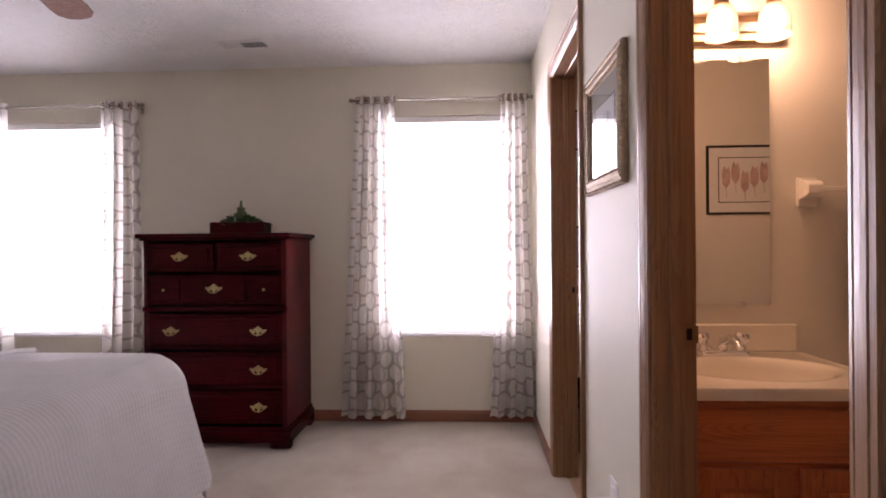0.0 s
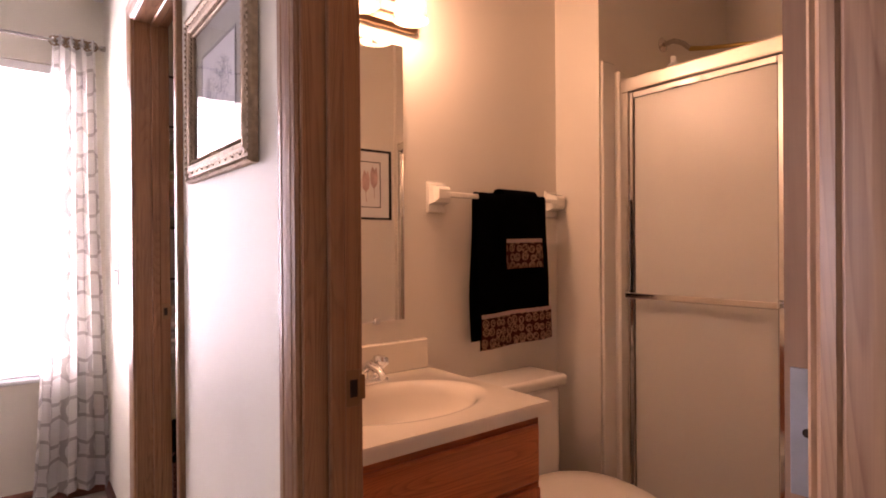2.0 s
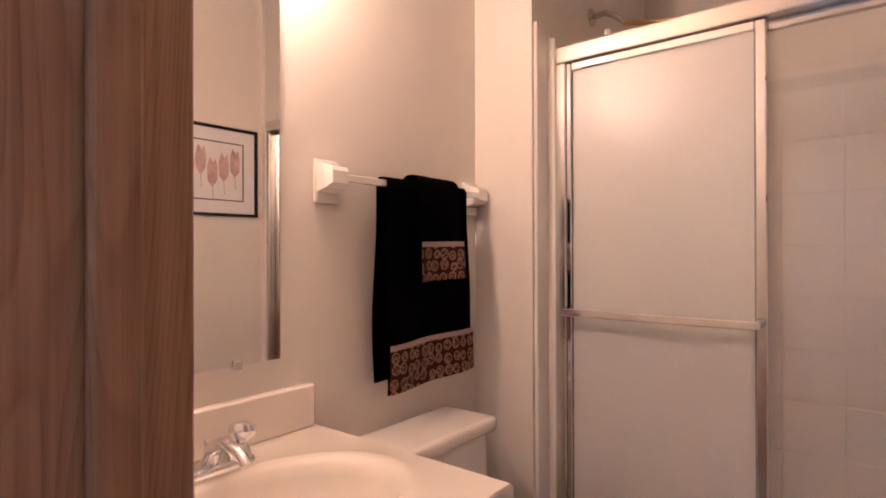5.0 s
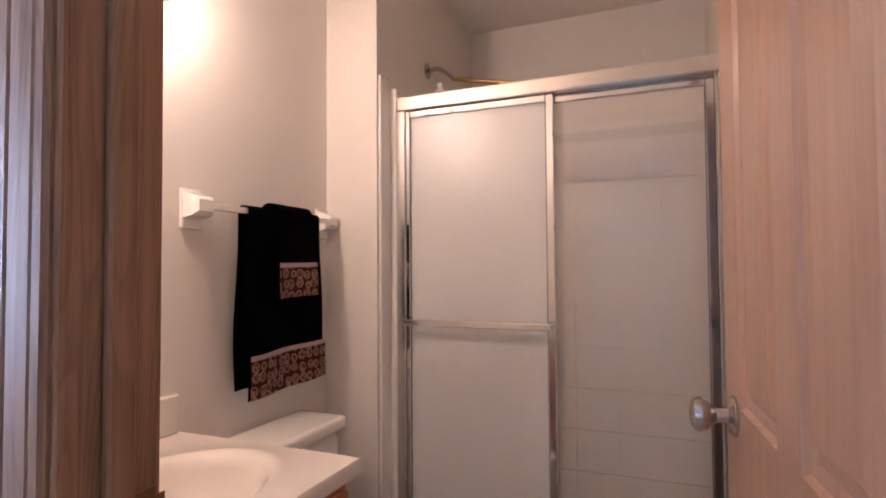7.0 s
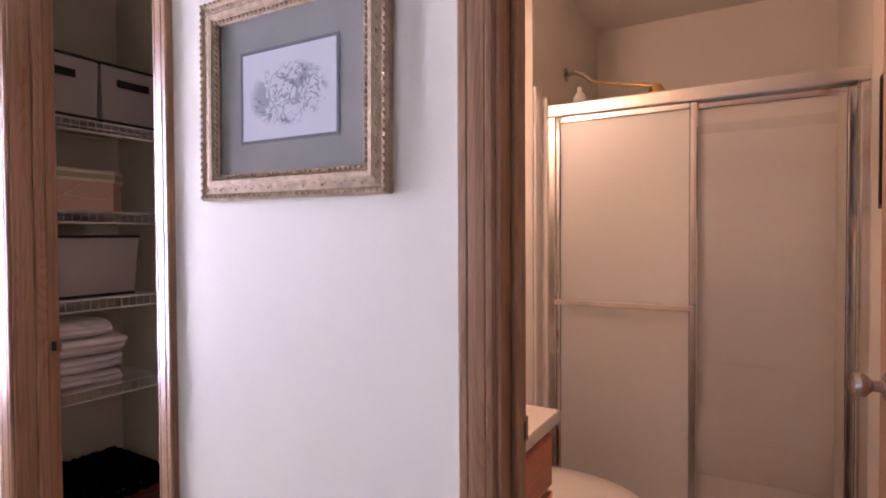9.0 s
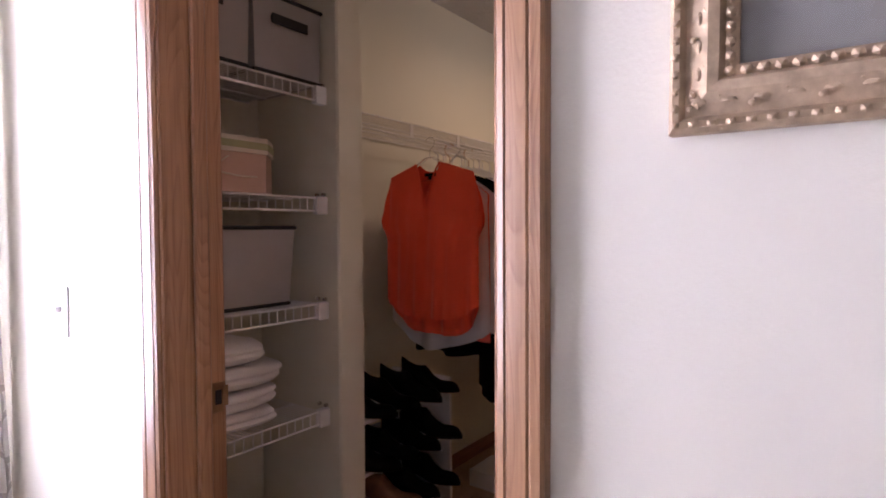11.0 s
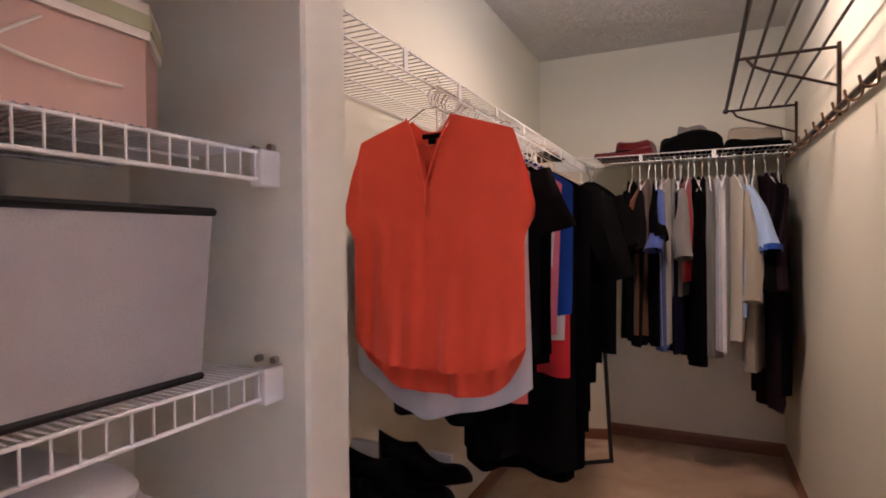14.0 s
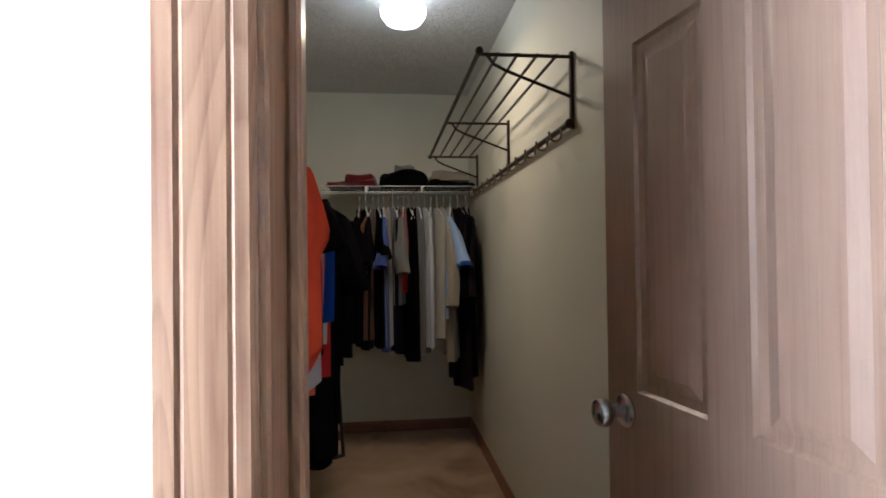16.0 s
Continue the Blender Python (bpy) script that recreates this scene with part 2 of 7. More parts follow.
M_DARKIRON = plain("dark_brown_iron", (0.040, 0.024, 0.016), 0.36, 0.6, 0.2, 30)
M_WHITEWIRE = plain("white_vinyl_wire", (0.80, 0.79, 0.77), 0.35, var=0.03)
M_MARBLE = plain("cultured_marble", (0.80, 0.74, 0.65), 0.16, var=0.035, scale=5, coat=0.4)
M_PORC = plain("white_porcelain", (0.80, 0.77, 0.71), 0.14, var=0.02, coat=0.5)
M_TILE = plain("glazed_tile", (0.74, 0.70, 0.63), 0.18, var=0.03, scale=12)
M_GROUT = plain("grout", (0.58, 0.54, 0.47), 0.9, var=0.1, scale=50)
M_MIRROR = plain("mirror_silver", (0.93, 0.93, 0.92), 0.01, 1.0, 0.0)
M_FROST = glass("obscure_glass", 0.24, (0.95, 0.945, 0.90), 0.0012, 0.58)
M_FROST_IN = glass("lightly_obscure_glass", 0.036, (0.97, 0.95, 0.90), 0.0, 0.81)
M_CLEARPL = glass("clear_plastic", 0.1)
M_SHADE = glass("seeded_bell_glass", 0.22, (1.0, 0.96, 0.90), 0.0, 0.7)
M_PANE = thin_glass("window_pane_glass")
M_BULB = glowing("lit_bulb", (1.0, 0.80, 0.52), 12.0)
M_GLOBE = glowing("lit_opal_globe", (1.0, 0.90, 0.72), 5.0)
M_OUTSIDE = glowing("bright_overcast_outside", (0.97, 0.99, 1.0), 9.0)
M_WHITE = plain("white_plastic", (0.80, 0.79, 0.77), 0.35, var=0.02)
M_VINYLFRAME = plain("white_vinyl_window", (0.78, 0.78, 0.78), 0.35, var=0.03)
M_CURTAIN = rings_cloth("ring_lattice_curtain", (0.88, 0.86, 0.83), (0.58, 0.545, 0.52))
M_BEDCLOTH = cloth("white_waffle_bedspread", (0.72, 0.70, 0.68), 0.05, 300, depth=0.003)
M_BLACK = cloth("black_cloth", (0.0022, 0.002, 0.0024), 0.3)
M_BLACKPLASTIC = plain("black_trim", (0.005, 0.0045, 0.0045), 0.6, var=0.1)
M_BAND = medallion_cloth("medallion_band")
M_PINKBAND = cloth("pink_edging", (0.72, 0.52, 0.47), 0.1)
M_SILVER = plain("silver_gilt_frame", (0.42, 0.31, 0.20), 0.62, 0.40, 0.30, 70, 0.001, 160)
M_MAT = plain("grey_mat_board", (0.38, 0.365, 0.32), 0.9, var=0.09, scale=22, bump_d=0.0004, bump_s=300)
M_PAPER = plain("art_paper", (0.74, 0.73, 0.73), 0.9, var=0.04, scale=14)
M_LEAF = plain("plant_leaf", (0.06, 0.14, 0.035), 0.45, var=0.4, scale=60)


# ---- mesh helpers ----
def mesh_object(name, bm, material, parent=None, label="", smooth=False):
    me = bpy.data.meshes.new(name)
    bm.normal_update()
    bm.to_mesh(me)
    bm.free()
    for mt in (material if isinstance(material, (list, tuple)) else [material]):
        me.materials.append(mt)
    if smooth:
        me.shade_smooth()
        me.set_sharp_from_angle(angle=radians(38))
    ob = new(name, me)
    if parent is not None:
        ob.parent = parent
    if label:
        ob["label"] = label
    return ob


def part(name, bm, material, parent, label="", smooth=False):
    return mesh_object(name, bm, material, parent, label, smooth)


def thing(name, label, category, group="", kind=""):
    ob = new(name)
    ob.empty_display_size = 0.05
    return tagged(ob, label, category, group, kind)


def box(bm, lo, hi, bevel=0.0, seg=1, m=None):
    lo, hi = Vector(lo), Vector(hi)
    size = hi - lo
    r = bmesh.ops.create_cube(bm, size=1.0)
    vs = r["verts"]
    for v in vs:
        v.co = Vector((v.co.x * size.x, v.co.y * size.y, v.co.z * size.z)) + (lo + hi) / 2
    if bevel > 0:
        es = list({e for v in vs for e in v.link_edges})
        out = bmesh.ops.bevel(bm, geom=es, offset=bevel, segments=seg, profile=0.6, affect="EDGES")
        vs = list({v for f in out["faces"] for v in f.verts} | {v for v in vs if v.is_valid})
    if m is not None:
        bmesh.ops.transform(bm, matrix=m, verts=vs)
    return vs


def boxes(*pairs, bevel=0.0):
    bm = bmesh.new()
    for lo, hi in pairs:
        box(bm, lo, hi, bevel)
    return bm


def rod(bm, a, b, r, seg=8, r2=None, caps=True):
    a, b = Vector(a), Vector(b)
    d = b - a
    q = d.to_track_quat("Z", "Y").to_matrix().to_4x4()
    m = Matrix.Translation((a + b) / 2) @ q
    bmesh.ops.create_cone(bm, cap_ends=caps, segments=seg, radius1=r, radius2=r if r2 is None else r2, depth=d.length, matrix=m)


def tube(bm, pts, r, seg=8, closed=False):
    """A round tube along a line of points."""
    pts = [Vector(p) for p in pts]
    n = len(pts)
    rings = []
    ref = Vector((0.13, 0.21, 0.97))
    for i, p in enumerate(pts):
        a = pts[(i - 1) % n] if (i or closed) else pts[0]
        b = pts[(i + 1) % n] if (i < n - 1 or closed) else pts[-1]
        t = (b - a).normalized()
        u = t.cross(ref)
        u = u.normalized() if u.length > 1e-4 else t.orthogonal().normalized()
        w = t.cross(u)
        rr = r[i] if isinstance(r, (list, tuple)) else r
        rings.append([bm.verts.new(p + rr * (math.cos(2 * math.pi * k / seg) * u + math.sin(2 * math.pi * k / seg) * w)) for k in range(seg)])
    for i in range(n if closed else n - 1):
        x, y = rings[i], rings[(i + 1) % n]
        for k in range(seg):
            bm.faces.new((x[k], x[(k + 1) % seg], y[(k + 1) % seg], y[k]))
    if not closed:
        bm.faces.new(rings[0][::-1])
        bm.faces.new(rings[-1])


def lathe(bm, profile, m=None, seg=20):
    """Turns (radius, height) pairs about z."""
    m = m or Matrix()
    rings = []
    for r, z in profile:
        if r < 1e-5:
            rings.append([bm.verts.new(m @ Vector((0, 0, z)))])
        else:
            rings.append([bm.verts.new(m @ Vector((r * math.cos(2 * math.pi * k / seg), r * math.sin(2 * math.pi * k / seg), z))) for k in range(seg)])
    for a, b in zip(rings, rings[1:]):
        for k in range(seg):
            k2 = (k + 1) % seg
            if len(a) == 1 and len(b) > 1:
                bm.faces.new((a[0], b[k2], b[k]))
            elif len(b) == 1 and len(a) > 1:
                bm.faces.new((a[k], a[k2], b[0]))
            elif len(a) > 1:
                bm.faces.new((a[k], a[k2], b[k2], b[k]))


def sheet(bm, fn, nu, nv, uv=None):
    """A grid of fn(u, v) points, u and v in 0..1."""
    layer = bm.loops.layers.uv.verify() if uv else None
    g = [[bm.verts.new(fn(i / nu, j / nv)) for i in range(nu + 1)] for j in range(nv + 1)]
    for j in range(nv):
        for i in range(nu):
            f = bm.faces.new((g[j][i], g[j][i + 1], g[j + 1][i + 1], g[j + 1][i]))
            if uv:
                for lp, (a, b) in zip(f.loops, ((i, j), (i + 1, j), (i + 1, j + 1), (i, j + 1))):
                    lp[layer].uv = uv(a / nu, b / nv)
    return g


def profile_bar(bm, prof, a, b, out, side):
    """Sweeps a flat profile of (across, proud) pairs from a to b; side: way across, out: way proud."""
    a, b, out, side = Vector(a), Vector(b), Vector(out), Vector(side)
    r0 = [bm.verts.new(a + side * s + out * o) for s, o in prof]
    r1 = [bm.verts.new(b + side * s + out * o) for s, o in prof]
    n = len(prof)
    for i in range(n):
        j = (i + 1) % n
        bm.faces.new((r0[i], r0[j], r1[j], r1[i]))
    bm.faces.new(r0[::-1])
    bm.faces.new(r1)
    bmesh.ops.recalc_face_normals(bm, faces=bm.faces)


# ---- the plan ----
X_E0, X_E1 = 0.836, 0.935          # wall between bedroom and the two small rooms
Y_N, Z_C = 3.83, 2.44             # window wall, ceiling
X_W, Y_S = -4.10, -2.70
BD0, BD1 = 0.731, 1.409           # bathroom doorway
CD0, CD1 = 2.240, 2.926           # closet doorway
Z_D = 2.055
Y_BN, Y_BS, X_BE = 2.095, 0.680, 3.24   # bathroom
Y_CS, Y_CN, X_CE = 2.235, 3.640, 4.49  # closet
X_EC = 0.952                      # closet face of the doorway wall
WZ0, WZ1 = 0.60, 2.09
WINDOWS = ((-0.18, 0.68), (-2.93, -2.07))


def structure(name, bm, material, label, category):
    return tagged(mesh_object(name, bm, material), label, category, kind="structure")


structure("floor", boxes(((X_W - 0.1, Y_S - 0.1, -0.12), (0.90, 4.0, 0.0))), M_CARPET, "beige cut-pile bedroom carpet with worn patches", "floor")
structure("closet_floor", boxes(((0.90, Y_BN + 0.05, -0.12), (4.62, 4.0, 0.0))), M_CARPET_CL, "tan closet carpet with darker worn stains", "floor")
structure("bathroom_floor", boxes(((0.90, 0.5, -0.12), (3.40, Y_BN + 0.05, 0.0))), M_VINYL, "pale vinyl bathroom floor", "floor")
structure("ceiling", boxes(((X_W - 0.1, Y_S - 0.1, Z_C), (0.90, 4.0, Z_C + 0.1))), M_CEIL, "white bedroom ceiling with stomped plaster texture", "ceiling")
structure("closet_ceiling", boxes(((0.90, Y_BN + 0.06, Z_C), (4.62, 4.0, Z_C + 0.1))), M_CEIL, "cream textured closet ceiling", "ceiling")
structure("bathroom_ceiling", boxes(((0.90, 0.5, Z_C), (3.40, Y_BN + 0.06, Z_C + 0.1))), M_CEIL_BATH, "smooth warm white bathroom ceiling", "ceiling")
# wall with the two doorways: bedroom skin and inner skin
XM = 0.888


def door_wall(x0, x1):
    return boxes(((x0, Y_S - 0.1, 0), (x1, BD0 - 0.018, Z_C)), ((x0, BD1 + 0.018, 0), (x1, CD0 - 0.018, Z_C)), ((x0, CD1 + 0.018, 0), (x1, Y_N, Z_C)),
                 ((x0, BD0 - 0.018, Z_D + 0.018), (x1, BD1 + 0.018, Z_C)), ((x0, CD0 - 0.018, Z_D + 0.018), (x1, CD1 + 0.018, Z_C)))


structure("wall_east", door_wall(X_E0, XM), M_WALL, "cream painted bedroom wall with two doorways", "wall")
inner = door_wall(XM, X_E1)
for lo, hi in (((X_E1, Y_CS, 0), (X_EC, CD0 - 0.018, Z_C)), ((X_E1, CD1 + 0.018, 0), (X_EC, Y_CN, Z_C)), ((X_E1, CD0 - 0.018, Z_D + 0.018), (X_EC, CD1 + 0.018, Z_C))):
    if hi[1] > lo[1]:
        box(inner, lo, hi)
structure("wall_east_inner", inner, M_WALL_BATH, "inner face of the doorway wall, cream paint", "wall")
north = []
xs = sorted(WINDOWS)
edges = [X_W - 0.1, xs[0][0], xs[0][1], xs[1][0], xs[1][1], X_E1]
for i in (0, 2, 4):
    north.append(((edges[i], Y_N, 0), (edges[i + 1], 3.98, Z_C)))
for a, b in xs:
    north += [((a, Y_N, 0), (b, 3.98, WZ0)), ((a, Y_N, WZ1), (b, 3.98, Z_C))]
structure("wall_north", boxes(*north), M_WALL, "cream painted bedroom wall with two tall windows", "wall")
structure("wall_west", boxes(((X_W - 0.1, Y_S, 0), (X_W, Y_N, Z_C))), M_WALL, "plain cream bedroom wall", "wall")
structure("wall_south", boxes(((X_W - 0.1, Y_S - 0.1, 0), (X_E0, Y_S, Z_C))), M_WALL, "plain cream bedroom wall", "wall")
structure("closet_wall_north", boxes(((X_E1, Y_CN, 0), (4.60, 3.98, Z_C))), M_WALL_CLOSET, "cream closet wall behind the hanging rail", "wall")
structure("closet_wall_back", boxes(((X_CE, Y_BN, 0), (4.60, Y_CN, Z_C))), M_WALL_CLOSET, "cream end wall of the closet", "wall")
structure("closet_wall_south", boxes(((X_E1, 2.16, 0), (X_CE, Y_CS, Z_C))), M_WALL_CLOSET, "cream closet wall with a coat rack", "wall")
structure("closet_divider", boxes(((1.539, 3.228, 0), (1.651, Y_CN, Z_C)), bevel=0.006), M_WALL_CLOSET, "white stub wall beside the linen shelves", "wall")
structure("bathroom_wall_north", boxes(((X_E1, Y_BN, 0), (2.22, 2.16, Z_C))), M_WALL_BATH, "warm white bathroom wall behind the vanity", "wall")
structure("bathroom_stub_wall", boxes(((2.22, 1.885, 0), (X_BE, 2.16, Z_C))), M_WALL_BATH, "painted return wall beside the shower", "wall")
structure("bathroom_wall_east", boxes(((X_BE, 0.5, 0), (3.40, 2.16, Z_C))), M_WALL_BATH, "painted wall at the back of the shower", "wall")
structure("bathroom_wall_south", boxes(((X_E1, 0.5, 0), (X_BE, Y_BS, Z_C))), M_WALL_BATH, "warm white bathroom wall behind the door", "wall")
Y_PIC = 0.744
structure("bathroom_wall_jog", boxes(((1.74, Y_BS, 0), (2.30, Y_PIC, Z_C))), M_WALL_BATH, "warm white thicker length of wall beside the shower", "wall")
structure("shower_side_wall", boxes(((2.30, Y_BS, 0), (X_BE, 0.775, Z_C))), M_WALL_BATH, "painted side wall of the shower", "wall")

# ---- doorway linings, stops and casings ----
CASING = [(a * 0.85, b * 1.1) for a, b in [(0.0, 0.0), (0.0, 0.005), (0.004, 0.0095), (0.013, 0.0112), (0.0155, 0.0098), (0.018, 0.0115), (0.032, 0.0132), (0.045, 0.0142), (0.048, 0.0126), (0.051, 0.0146), (0.064, 0.0152), (0.068, 0.012), (0.068, 0.0)]]


def doorway(name, y0, y1, swing_label, zs, xe=X_E1):
    t = thing(name, swing_label, "door frame", kind="structure")
    part("jamb", boxes(((X_E0 - 0.002, y0 - 0.018, 0), (xe + 0.002, y0, Z_D)), bevel=0.002), M_OAK, t)
    part("jamb", boxes(((X_E0 - 0.002, y1, 0), (xe + 0.002, y1 + 0.018, Z_D)), bevel=0.002), M_OAK, t)
    part("head", boxes(((X_E0 - 0.002, y0 - 0.018, Z_D), (xe + 0.002, y1 + 0.018, Z_D + 0.018)), bevel=0.002), M_OAK_Y, t)
    sx = (xe - 0.062, xe - 0.033)
    part("stop", boxes(((sx[0], y0, 0), (sx[1], y0 + 0.011, Z_D - 0.011)), bevel=0.003), M_OAK, t)
    part("stop", boxes(((sx[0], y1 - 0.011, 0), (sx[1], y1, Z_D - 0.011)), bevel=0.003), M_OAK, t)
    part("stop", boxes(((sx[0], y0, Z_D - 0.011), (sx[1], y1, Z_D)), bevel=0.003), M_OAK_Y, t)
    for x, o in ((X_E0, -1),):
        for y, s in ((y0 - 0.006, -1), (y1 + 0.006, 1)):
            bm = bmesh.new()
            profile_bar(bm, CASING, (x, y, 0), (x, y, Z_D + 0.0635), (o, 0, 0), (0, s, 0))
            part("casing", bm, M_OAK, t)
        bm = bmesh.new()
        profile_bar(bm, CASING, (x + o * 0.0006, y0 - 0.0635, Z_D + 0.006), (x + o * 0.0006, y1 + 0.0635, Z_D + 0.006), (o, 0, 0), (0, 0, 1))
        part("casing", bm, M_OAK_Y, t)
    # strike plate on the far jamb; a black block stands for its hole's shade
    bm = boxes(((xe - 0.029, y1 - 0.0025, zs - 0.030), (xe - 0.005, y1 - 0.0005, zs + 0.030)), bevel=0.0008)
    box(bm, (xe - 0.005, y1 - 0.0022, zs - 0.020), (xe + 0.005, y1 - 0.0008, zs + 0.020))
    sp = part("strike_plate", bm, M_BRONZE, t, "worn metal strike plate")
    part("latch_hole_shade", boxes(((xe - 0.023, y1 - 0.0042, zs - 0.014), (xe - 0.010, y1 - 0.0026, zs + 0.014))), M_BLACKPLASTIC, sp)
    return t


doorway("doorway_bathroom", BD0, BD1, "oak door frame with fluted casing to the bathroom", 0.975)
doorway("doorway_closet", CD0, CD1, "oak door frame with fluted casing to the closet", 0.965, X_EC)


M_STEEL = plain("dull_zinc_steel", (0.44, 0.46, 0.50), 0.42, 0.85, 0.12, 40)


def panel_door(name, width, height, hinge, angle, label, kz=0.915, thick=0.035):
    """A six-panel door: hinge edge at its origin, its leaf along +x."""
    t = thing(name, label, "door", kind="structure")
    t.matrix_world = Matrix.Translation(hinge) @ pose(0, 0, 0, 0, 0, angle)
    w = width
    st, rl = 0.105, 0.0
    cols = ((st, w / 2 - 0.045), (w / 2 + 0.045, w - st))
    rows = ((0.21, 0.775), (0.975, 1.655), (1.785, 1.925))
    bm = bmesh.new()
    xs_ = [0, cols[0][0], cols[0][1], cols[1][0], cols[1][1], w]
    zs_ = [0, rows[0][0], rows[0][1], rows[1][0], rows[1][1], rows[2][0], rows[2][1], height]
    for side in (0, 1):
        yy = 0.0 if side == 0 else thick
        sgn = 1 if side == 0 else -1
        for i in range(5):
            for k in range(7):
                a, b, c, d = xs_[i], xs_[i + 1], zs_[k], zs_[k + 1]
                if i in (1, 3) and k in (1, 3, 5):
                    steps = ((0.0, 0.0), (0.006, 0.007), (0.022, 0.009), (0.045, 0.002))
                    rings = []
                    for inset, dep in steps:
                        rings.append([bm.verts.new((x, yy + sgn * dep, z)) for x, z in ((a + inset, c + inset), (b - inset, c + inset), (b - inset, d - inset), (a + inset, d - inset))])
                    for p, q in zip(rings, rings[1:]):
                        for e in range(4):
                            bm.faces.new((p[e], p[(e + 1) % 4], q[(e + 1) % 4], q[e]))
                    bm.faces.new(rings[-1])
                else:
                    bm.faces.new([bm.verts.new((x, yy, z)) for x, z in ((a, c), (b, c), (b, d), (a, d))])
    for a, b in (((0, 0, 0), (0, thick, height)), ((w, 0, 0), (w, thick, height))):
        bm.faces.new([bm.verts.new(p) for p in ((a[0], 0, 0), (a[0], thick, 0), (a[0], thick, height), (a[0], 0, height))])
    bm.faces.new([bm.verts.new(p) for p in ((0, 0, height), (w, 0, height), (w, thick, height), (0, thick, height))])
    bm.faces.new([bm.verts.new(p) for p in ((0, 0, 0), (w, 0, 0), (w, thick, 0), (0, thick, 0))])
    bmesh.ops.remove_doubles(bm, verts=bm.verts, dist=0.0004)
    bmesh.ops.recalc_face_normals(bm, faces=bm.faces)
    part("leaf", bm, M_DOOR, t)
    kx = w - 0.065
    for s, y in ((1, thick), (-1, 0.0)):
        m = Matrix.Translation((kx, y, kz)) @ pose(0, 0, 0, -90 * s, 0, 0)
        bm = bmesh.new()
        lathe(bm, [(0.0, 0.0), (0.033, 0.0), (0.033, 0.004), (0.028, 0.009), (0.013, 0.012), (0.012, 0.030), (0.018, 0.036), (0.027, 0.045), (0.0285, 0.055), (0.025, 0.064), (0.014, 0.069), (0.0, 0.070)], m, 24)
        bmesh.ops.recalc_face_normals(bm, faces=bm.faces)
        part("door_knob", bm, M_SATIN, t, "satin nickel round knob", True)
    part("latch", boxes(((w - 0.0005, 0.006, kz - 0.028), (w + 0.0015, thick - 0.006, kz + 0.028)), bevel=0.0006), M_SATIN, t)
    for hz in (0.24, 1.055, 1.80):
        bm = boxes(((-0.0016, -0.002, hz - 0.046), (0.0004, thick - 0.004, hz + 0.046)), bevel=0.0004)
        for k in range(3):
            rod(bm, (-0.003, -0.007, hz - 0.047 + 0.0316 * k), (-0.003, -0.007, hz - 0.0165 + 0.0316 * k), 0.0062, 12)
        lathe(bm, [(0.0, 0.006), (0.005, 0.005), (0.0066, 0.0), (0.0, 0.0)], Matrix.Translation((-0.003, -0.007, hz + 0.048)), 12)
        hg = part("hinge", bm, M_STEEL, t, "steel butt hinge")
        for dz in (-0.03, 0.0, 0.03):
            sb = bmesh.new()
            rod(sb, (-0.0020, 0.012 + 0.008 * (dz == 0.0), hz + dz), (-0.0014, 0.012 + 0.008 * (dz == 0.0), hz + dz), 0.0035, 10)
            part("screw", sb, M_DARKIRON, hg)
    return t


panel_door("door_bathroom", 0.692, 2.035, (0.940, 0.7455, 0.012), 5.7, "pale oak six-panel bathroom door standing open", 0.955)
panel_door("door_closet", 0.682, 2.035, (0.957, CD0 + 0.0145, 0.012), 8.3, "pale oak six-panel closet door standing open", 0.930)

# ---- baseboards ----
BASE = [(0.0, 0.0), (0.0, 0.011), (0.058, 0.011), (0.068, 0.008), (0.076, 0.004), (0.076, 0.0)]


def baseboard(a, b, out, material):
    bm = bmesh.new()
    profile_bar(bm, BASE, a, b, out, (0, 0, 1))
    tagged(mesh_object("baseboard", bm, material), "stained oak baseboard along the wall", "baseboard", kind="structure")


baseboard((X_W, Y_N, 0.001), (X_E0 - 0.011, Y_N, 0.001), (0, -1, 0), M_BASE_X)
baseboard((X_E0, CD1 + 0.0645, 0.001), (X_E0, Y_N, 0.001), (-1, 0, 0), M_BASE_Y)
baseboard((X_E0, BD1 + 0.0645, 0.001), (X_E0, CD0 - 0.0645, 0.001), (-1, 0, 0), M_BASE_Y)
baseboard((X_E0, Y_S, 0.001), (X_E0, BD0 - 0.0645, 0.001), (-1, 0, 0), M_BASE_Y)
baseboard((1.7, Y_CS, 0.001), (4.479, Y_CS, 0.001), (0, 1, 0), M_BASE_X)
baseboard((X_CE, Y_CS, 0.001), (X_CE, Y_CN, 0.001), (-1, 0, 0), M_BASE_Y)
baseboard((1.651, Y_CN, 0.001), (4.479, Y_CN, 0.001), (0, -1, 0), M_BASE_X)


# ---- windows ----
def flat_pane(pts):
    bm = bmesh.new()
    bm.faces.new([bm.verts.new(p) for p in pts])
    return bm


